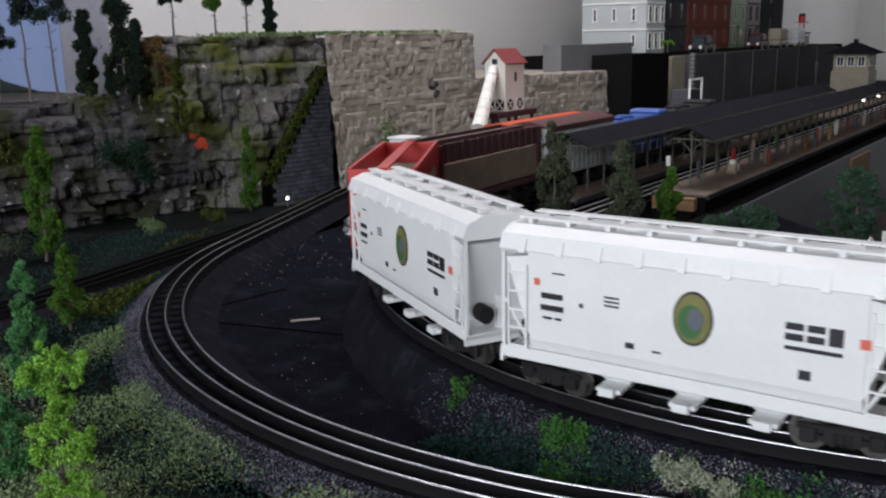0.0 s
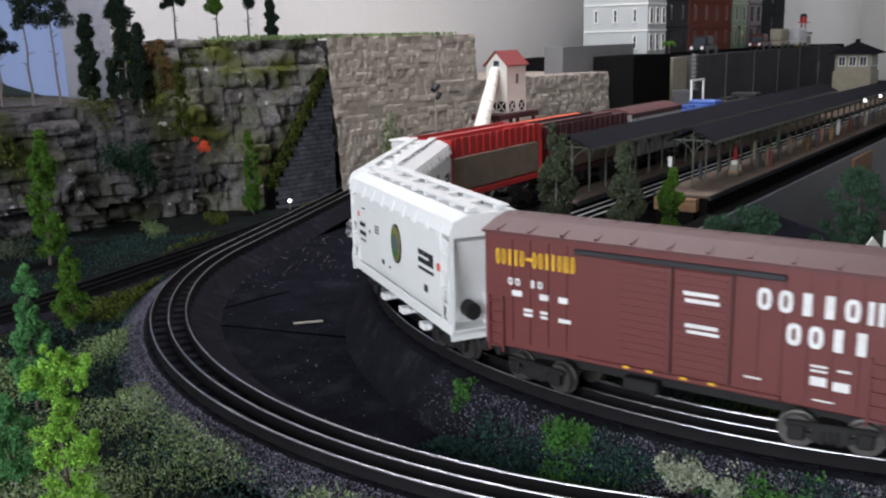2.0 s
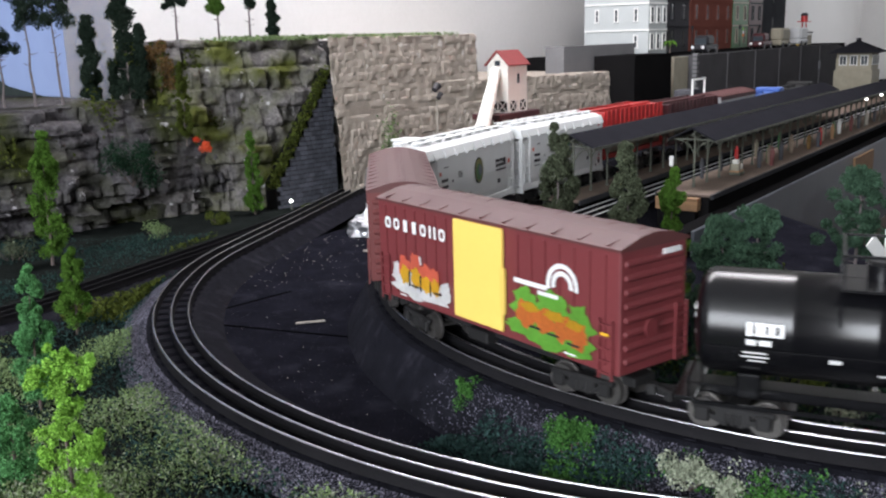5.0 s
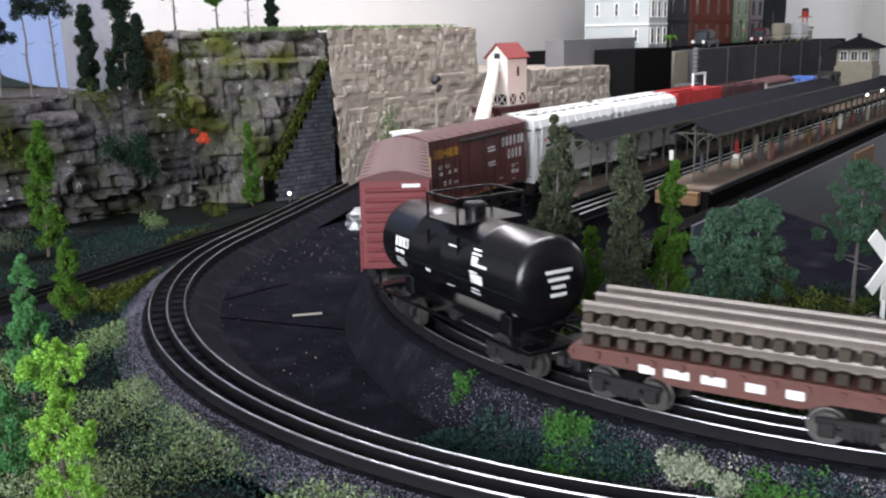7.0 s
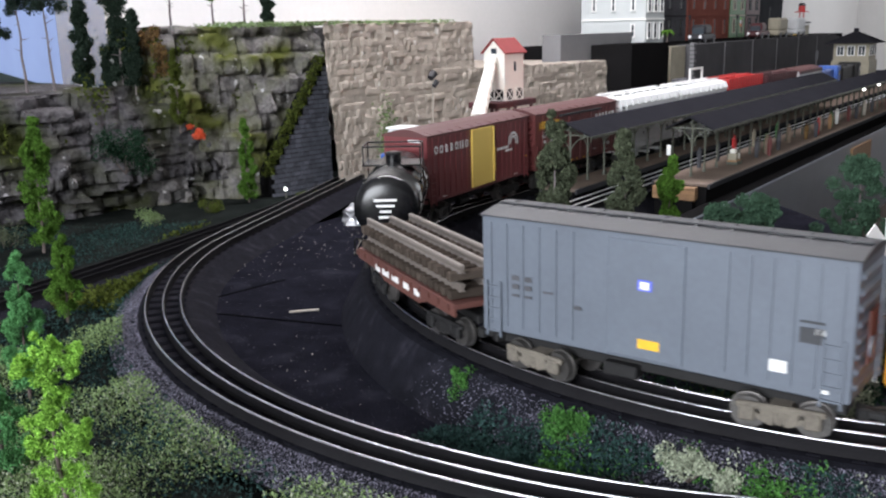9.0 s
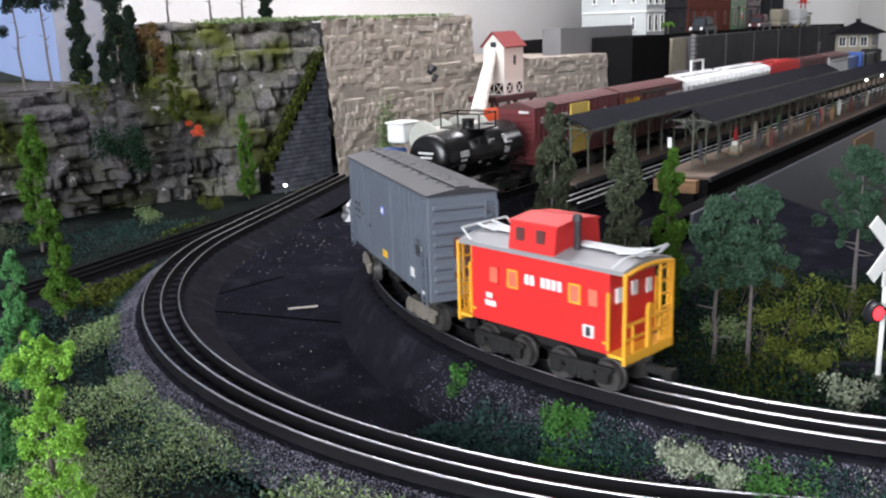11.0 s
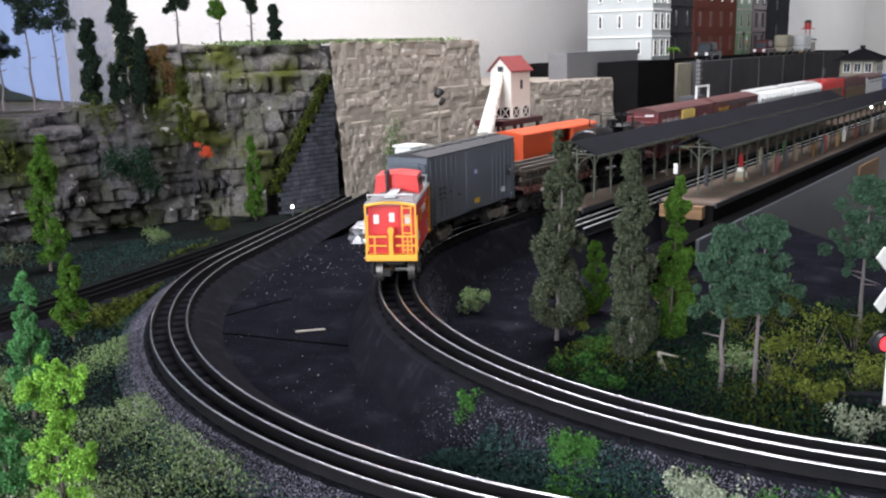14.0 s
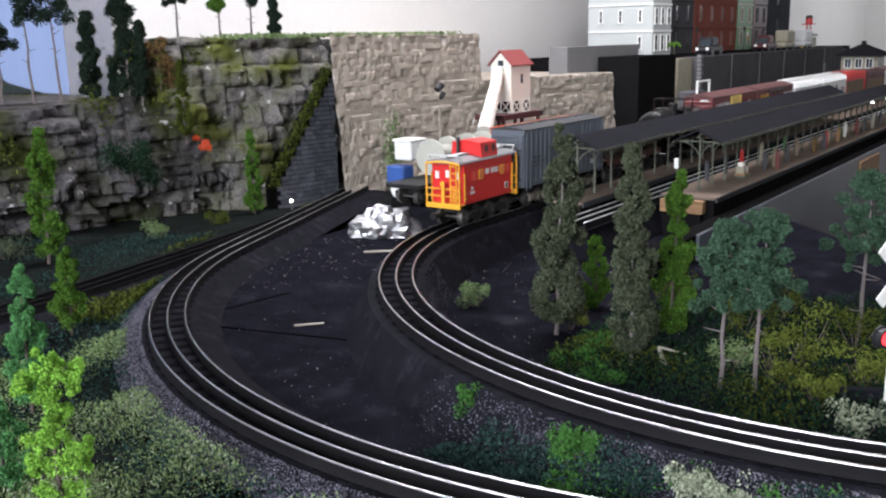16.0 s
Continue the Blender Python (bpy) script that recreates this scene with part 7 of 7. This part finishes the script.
def between(x, y):
    a, b = math.hypot(x - C2.x, y - C2.y) - R2, math.hypot(x - C1.x, y - C1.y) - R1
    if a > -0.036 or b < 0.037:
        return 0.0
    return max(0.0, min(1.0, (x + 0.005 - 0.4 * (y - 0.52)) * 22 + 1.6 * noise.noise((x * 25, y * 25, 6)))) if y < 0.68 else 0.0


def inside(x, y):
    b = math.hypot(x - C1.x, y - C1.y) - R1
    if b > -0.040:
        return 0.0
    return 1.0 if y < 0.86 and (y - 0.60) < (x - 0.02) * 1.6 and (x - 0.043) * 0.804 - (y - 1.115) * 0.595 < 0.6 else 0.0


stuff("bank_cover", scatter(20000, -0.05, 0.45, 0.36, 0.72, between, 0.014), 0.0013, "teal", "dark teal ground foam on the bank", 0.6)
stuff("bank_grass", scatter(5000, 0.06, 0.45, 0.34, 0.60, lambda x, y: between(x, y) * max(0, noise.noise((x * 14, y * 14, 1)) + 0.5), 0.016), 0.0013, "bright", "green grass on the bank", 0.8)


def slope_tufts(n, s0, s1, seed):
    """Clumps along the outer slope of the main line."""
    pts = []
    for k in range(n):
        s, w = rng.uniform(s0, s1), rng.random() ** 0.7
        if noise.noise((s * 30, w * 1.5, seed)) < 0.08:
            continue
        p, _ = main_line(s, -0.0285 - 0.019 * w)
        pts.append((p.x, p.y, -0.0125 + (BOARD + 0.0125) * w + rng.uniform(0, 0.007)))
    return np.array(pts).reshape(-1, 3)


stuff("slope_foam", slope_tufts(16000, -1.12, -0.62, 3), 0.0012, "teal", "dark teal ground foam on the embankment slope", 0.6)
stuff("slope_grass", slope_tufts(9000, -1.12, -0.70, 11), 0.0012, "bright", "green grass on the embankment slope", 0.8)
stuff("slope_straw", slope_tufts(4000, -1.12, -0.74, 23), 0.0010, "straw", "pale straw tufts on the embankment slope", 0.8)
stuff("wood_floor_dark", scatter(22000, 0.05, 0.50, 0.45, 0.90, inside, 0.014), 0.0016, "dkgreen", "dark green forest floor foam", 0.6)
stuff("wood_floor_grass", scatter(9000, 0.05, 0.50, 0.45, 0.85, lambda x, y: inside(x, y) * max(0, noise.noise((x * 12, y * 12, 4)) + 0.25), 0.020), 0.0016, "moss", "green undergrowth in the wood", 0.8)

# ballast stones along the tracks
def stones(fn, s0, s1, o0, o1, z0, z1, n, name, label, material="ballast", fade=False):
    pts = []
    for k in range(n):
        w = rng.random()
        p, _ = fn(s0 + (s1 - s0) * (1 - math.sqrt(rng.random())) if fade else rng.uniform(s0, s1), o0 + (o1 - o0) * w)
        pts.append((p.x, p.y, z0 + (z1 - z0) * w + 0.0004))
    ob = new(name, leaves_mesh(name, pts, 0.0008, material, rng, 0, 0.8))
    return tagged(ob, label, "ballast", kind="stuff")


stones(main_line, -1.12, -0.52, -0.0262, -0.0475, -0.0102, BOARD + 0.0005, 30000, "ballast_stones", "loose grey ballast on the embankment slope", fade=True)
stones(loop_line, -1.20, 0.0, -0.0225, -0.0475, Z2 - 0.0090, BOARD + 0.0008, 42000, "ballast_stones", "loose grey ballast on the loop's shoulder")
stones(main_line, -0.99, -0.20, 0.0265, 0.047, -0.0105, BOARD, 6000, "ballast_stones", "loose grey ballast on the inner slope")

stones(loop_line, -1.30, -0.78, 0.0225, 0.040, Z2 - 0.0090, Z2 - 0.0180, 9000, "ballast_stones", "loose grey ballast between the two tracks")

# dust and flecks on the board
fl = []
for k in range(9000):
    if len(fl) >= 1100:
        break
    a, r = rng.uniform(0, 6.28), 0.53 * math.sqrt(rng.random())
    x, y = C2.x + r * math.cos(a), C2.y + r * math.sin(a)
    if abs(math.hypot(x - C1.x, y - C1.y) - R1) > 0.055 and not ((x - P0.x) * RIGHT.x + (y - P0.y) * RIGHT.y > 0.2 and (x - P0.x) * DIR.x + (y - P0.y) * DIR.y > -0.03) and rng.random() < (0.25 + 0.75 * (y > 0.95)):
        fl.append((x, y, BOARD + 0.001))
ob = new("board_flecks", leaves_mesh("board_flecks", fl, 0.0007, "stick", rng, 0, 1.0))
tagged(ob, "pale dust and paint flecks on the black board", "debris", kind="stuff")
bm = box((0, 0, 0.0012), (0.028, 0.0024, 0.0014), None, 0.0004)
solid("wood_splinter", bm, "stick", "pale bare wood splinter on the black board", "splinter", m=Matrix.Translation((-0.128, 0.828, BOARD)) @ pose(0, 0, 0, 0, 0, 12))
bm = box((0, 0, 0.0012), (0.045, 0.0030, 0.0018), None, 0.0004)
solid("wood_splinter", bm, "stick", "thin wood strip on the black board", "splinter", m=Matrix.Translation((-0.078, 1.13, BOARD)) @ pose(0, 0, 0, 0, 0, 6))
for k, (x0, y0, x1, y1) in enumerate(((-0.262, 0.845, -0.165, 0.945), (-0.255, 0.845, -0.03, 0.76))):
    bm = bmesh.new()
    d = Vector((x1 - x0, y1 - y0, 0))
    bm_box(bm, ((x0 + x1) / 2, (y0 + y1) / 2, BOARD + 0.0003), (d.length, 0.0022, 0.0005), pose(0, 0, 0, 0, 0, math.degrees(math.atan2(d.y, d.x))))
    solid("board_seam", bm, "seam", "dark seam between two sheets of the black board", "seam", "structure")

# crumpled foil
bm = bmesh.new()
bmesh.ops.create_icosphere(bm, subdivisions=4, radius=1.0)
for v in bm.verts:
    k = 1 + 0.30 * noise.noise(v.co * 2.3) + 0.10 * noise.cell(v.co * 3.1) + 0.14 * noise.noise(v.co * 5)
    v.co = Vector((v.co.x * 0.047 * k, v.co.y * 0.026 * k, max(v.co.z, -0.25) * 0.031 * k))
solid("crumpled_foil", bm, "foil", "crumpled ball of silver foil on the board", "foil", m=Matrix.Translation((-0.079, 1.235, BOARD + 0.006)))

# dark blocks lying on the bank
for k, (x, y, turn, L) in enumerate(((0.058, 0.520, -40, 0.028), (0.108, 0.500, -22, 0.034), (0.150, 0.500, -50, 0.026))):
    ob = thing("track_block", "dark plastic track-bed block lying in the turf", "block", Matrix.Translation((x, y, BOARD + 0.007)) @ pose(0, 0, 0, 4, 6, turn), "loose blocks")
    part("bed", box((0, 0, 0.005), (L, 0.010, 0.008), None, 0.001), "roadbed", ob)
    part("top", box((0, 0, 0.0095), (L * 0.96, 0.005, 0.002), None, 0.0005), "tie", ob)
ob = thing("timber_beam", "dark timber girder lying beside the crossing", "beam", Matrix.Translation((0.292, 0.612, -0.042)) @ pose(0, 0, 0, 0, 0, -8))
part("beam", box((0, 0, 0.004), (0.070, 0.008, 0.008), None, 0.0008), "roadbed", ob)
for k in range(4):
    part("bolt", cyl((-0.027 + k * 0.018, -0.004, 0.004), (-0.027 + k * 0.018, -0.0052, 0.004), 0.0018, n=8), "printblack", ob)
# bleached twig
ob = thing("broken_twig", "bleached broken twig standing in the undergrowth", "twig", Matrix.Translation((0.176, 0.700, BOARD)))
bm = bmesh.new()
bm_cyl(bm, (0, 0, 0), (-0.004, 0, 0.016), 0.0010, 0.0012, n=6)
bm_cyl(bm, (-0.004, 0, 0.016), (0.020, 0.004, 0.008), 0.0011, 0.0005, n=6)
bm_cyl(bm, (0.003, 0, 0.0), (-0.003, 0, 0.014), 0.0009, 0.0009, n=6)
part("stem", bm, "stick", ob)



# ---- motion of the train ----
TAIL = [(0, -2.142), (0.8, -2.042), (1.5, -1.951), (2.5, -1.815), (3.0, -1.748), (4.2, -1.598), (6.3, -1.313), (7.0, -1.216), (7.5, -1.149), (8.5, -1.012), (9.2, -0.922), (10.4, -0.764), (11.5, -0.625), (12.0, -0.558), (12.5, -0.495), (13.0, -0.435), (14.5, -0.252), (16.0, -0.074)]


def tail_at(t):
    k = max(i for i in range(len(TAIL) - 1) if TAIL[i][0] <= t)
    (t1, s1), (t2, s2) = TAIL[k], TAIL[k + 1]

    def slope(i):
        a, b = TAIL[max(i - 1, 0)], TAIL[min(i + 1, len(TAIL) - 1)]
        return (b[1] - a[1]) / (b[0] - a[0])

    u, d = (t - t1) / (t2 - t1), t2 - t1
    return (2 * u ** 3 - 3 * u * u + 1) * s1 + (u ** 3 - 2 * u * u + u) * d * slope(k) + (3 * u * u - 2 * u ** 3) * s2 + (u ** 3 - u * u) * d * slope(k + 1)


def motions():
    times = [k * 0.25 for k in range(65)]
    for ob, mid, a, trucks in CARS:
        rows, turns = [], [[], []]
        for t in times:
            s = tail_at(t) + mid
            (pa, da), (pb, db) = main_line(s - a), main_line(s + a)
            c, d = (pa + pb) / 2, (pb - pa).normalized()
            yaw = math.degrees(math.atan2(d.y, d.x))
            rows.append((t, pose(c.x, c.y, 0, 0, 0, yaw)))
            for k, dd in enumerate((da, db)):
                rel = (math.degrees(math.atan2(dd.y, dd.x)) - yaw + 180) % 360 - 180
                turns[k].append((t, pose((-a, a)[k], 0, 0, 0, 0, rel)))
        walk(ob, rows)
        for tr, tt in zip(trucks, turns):
            walk(tr, tt)


motions()
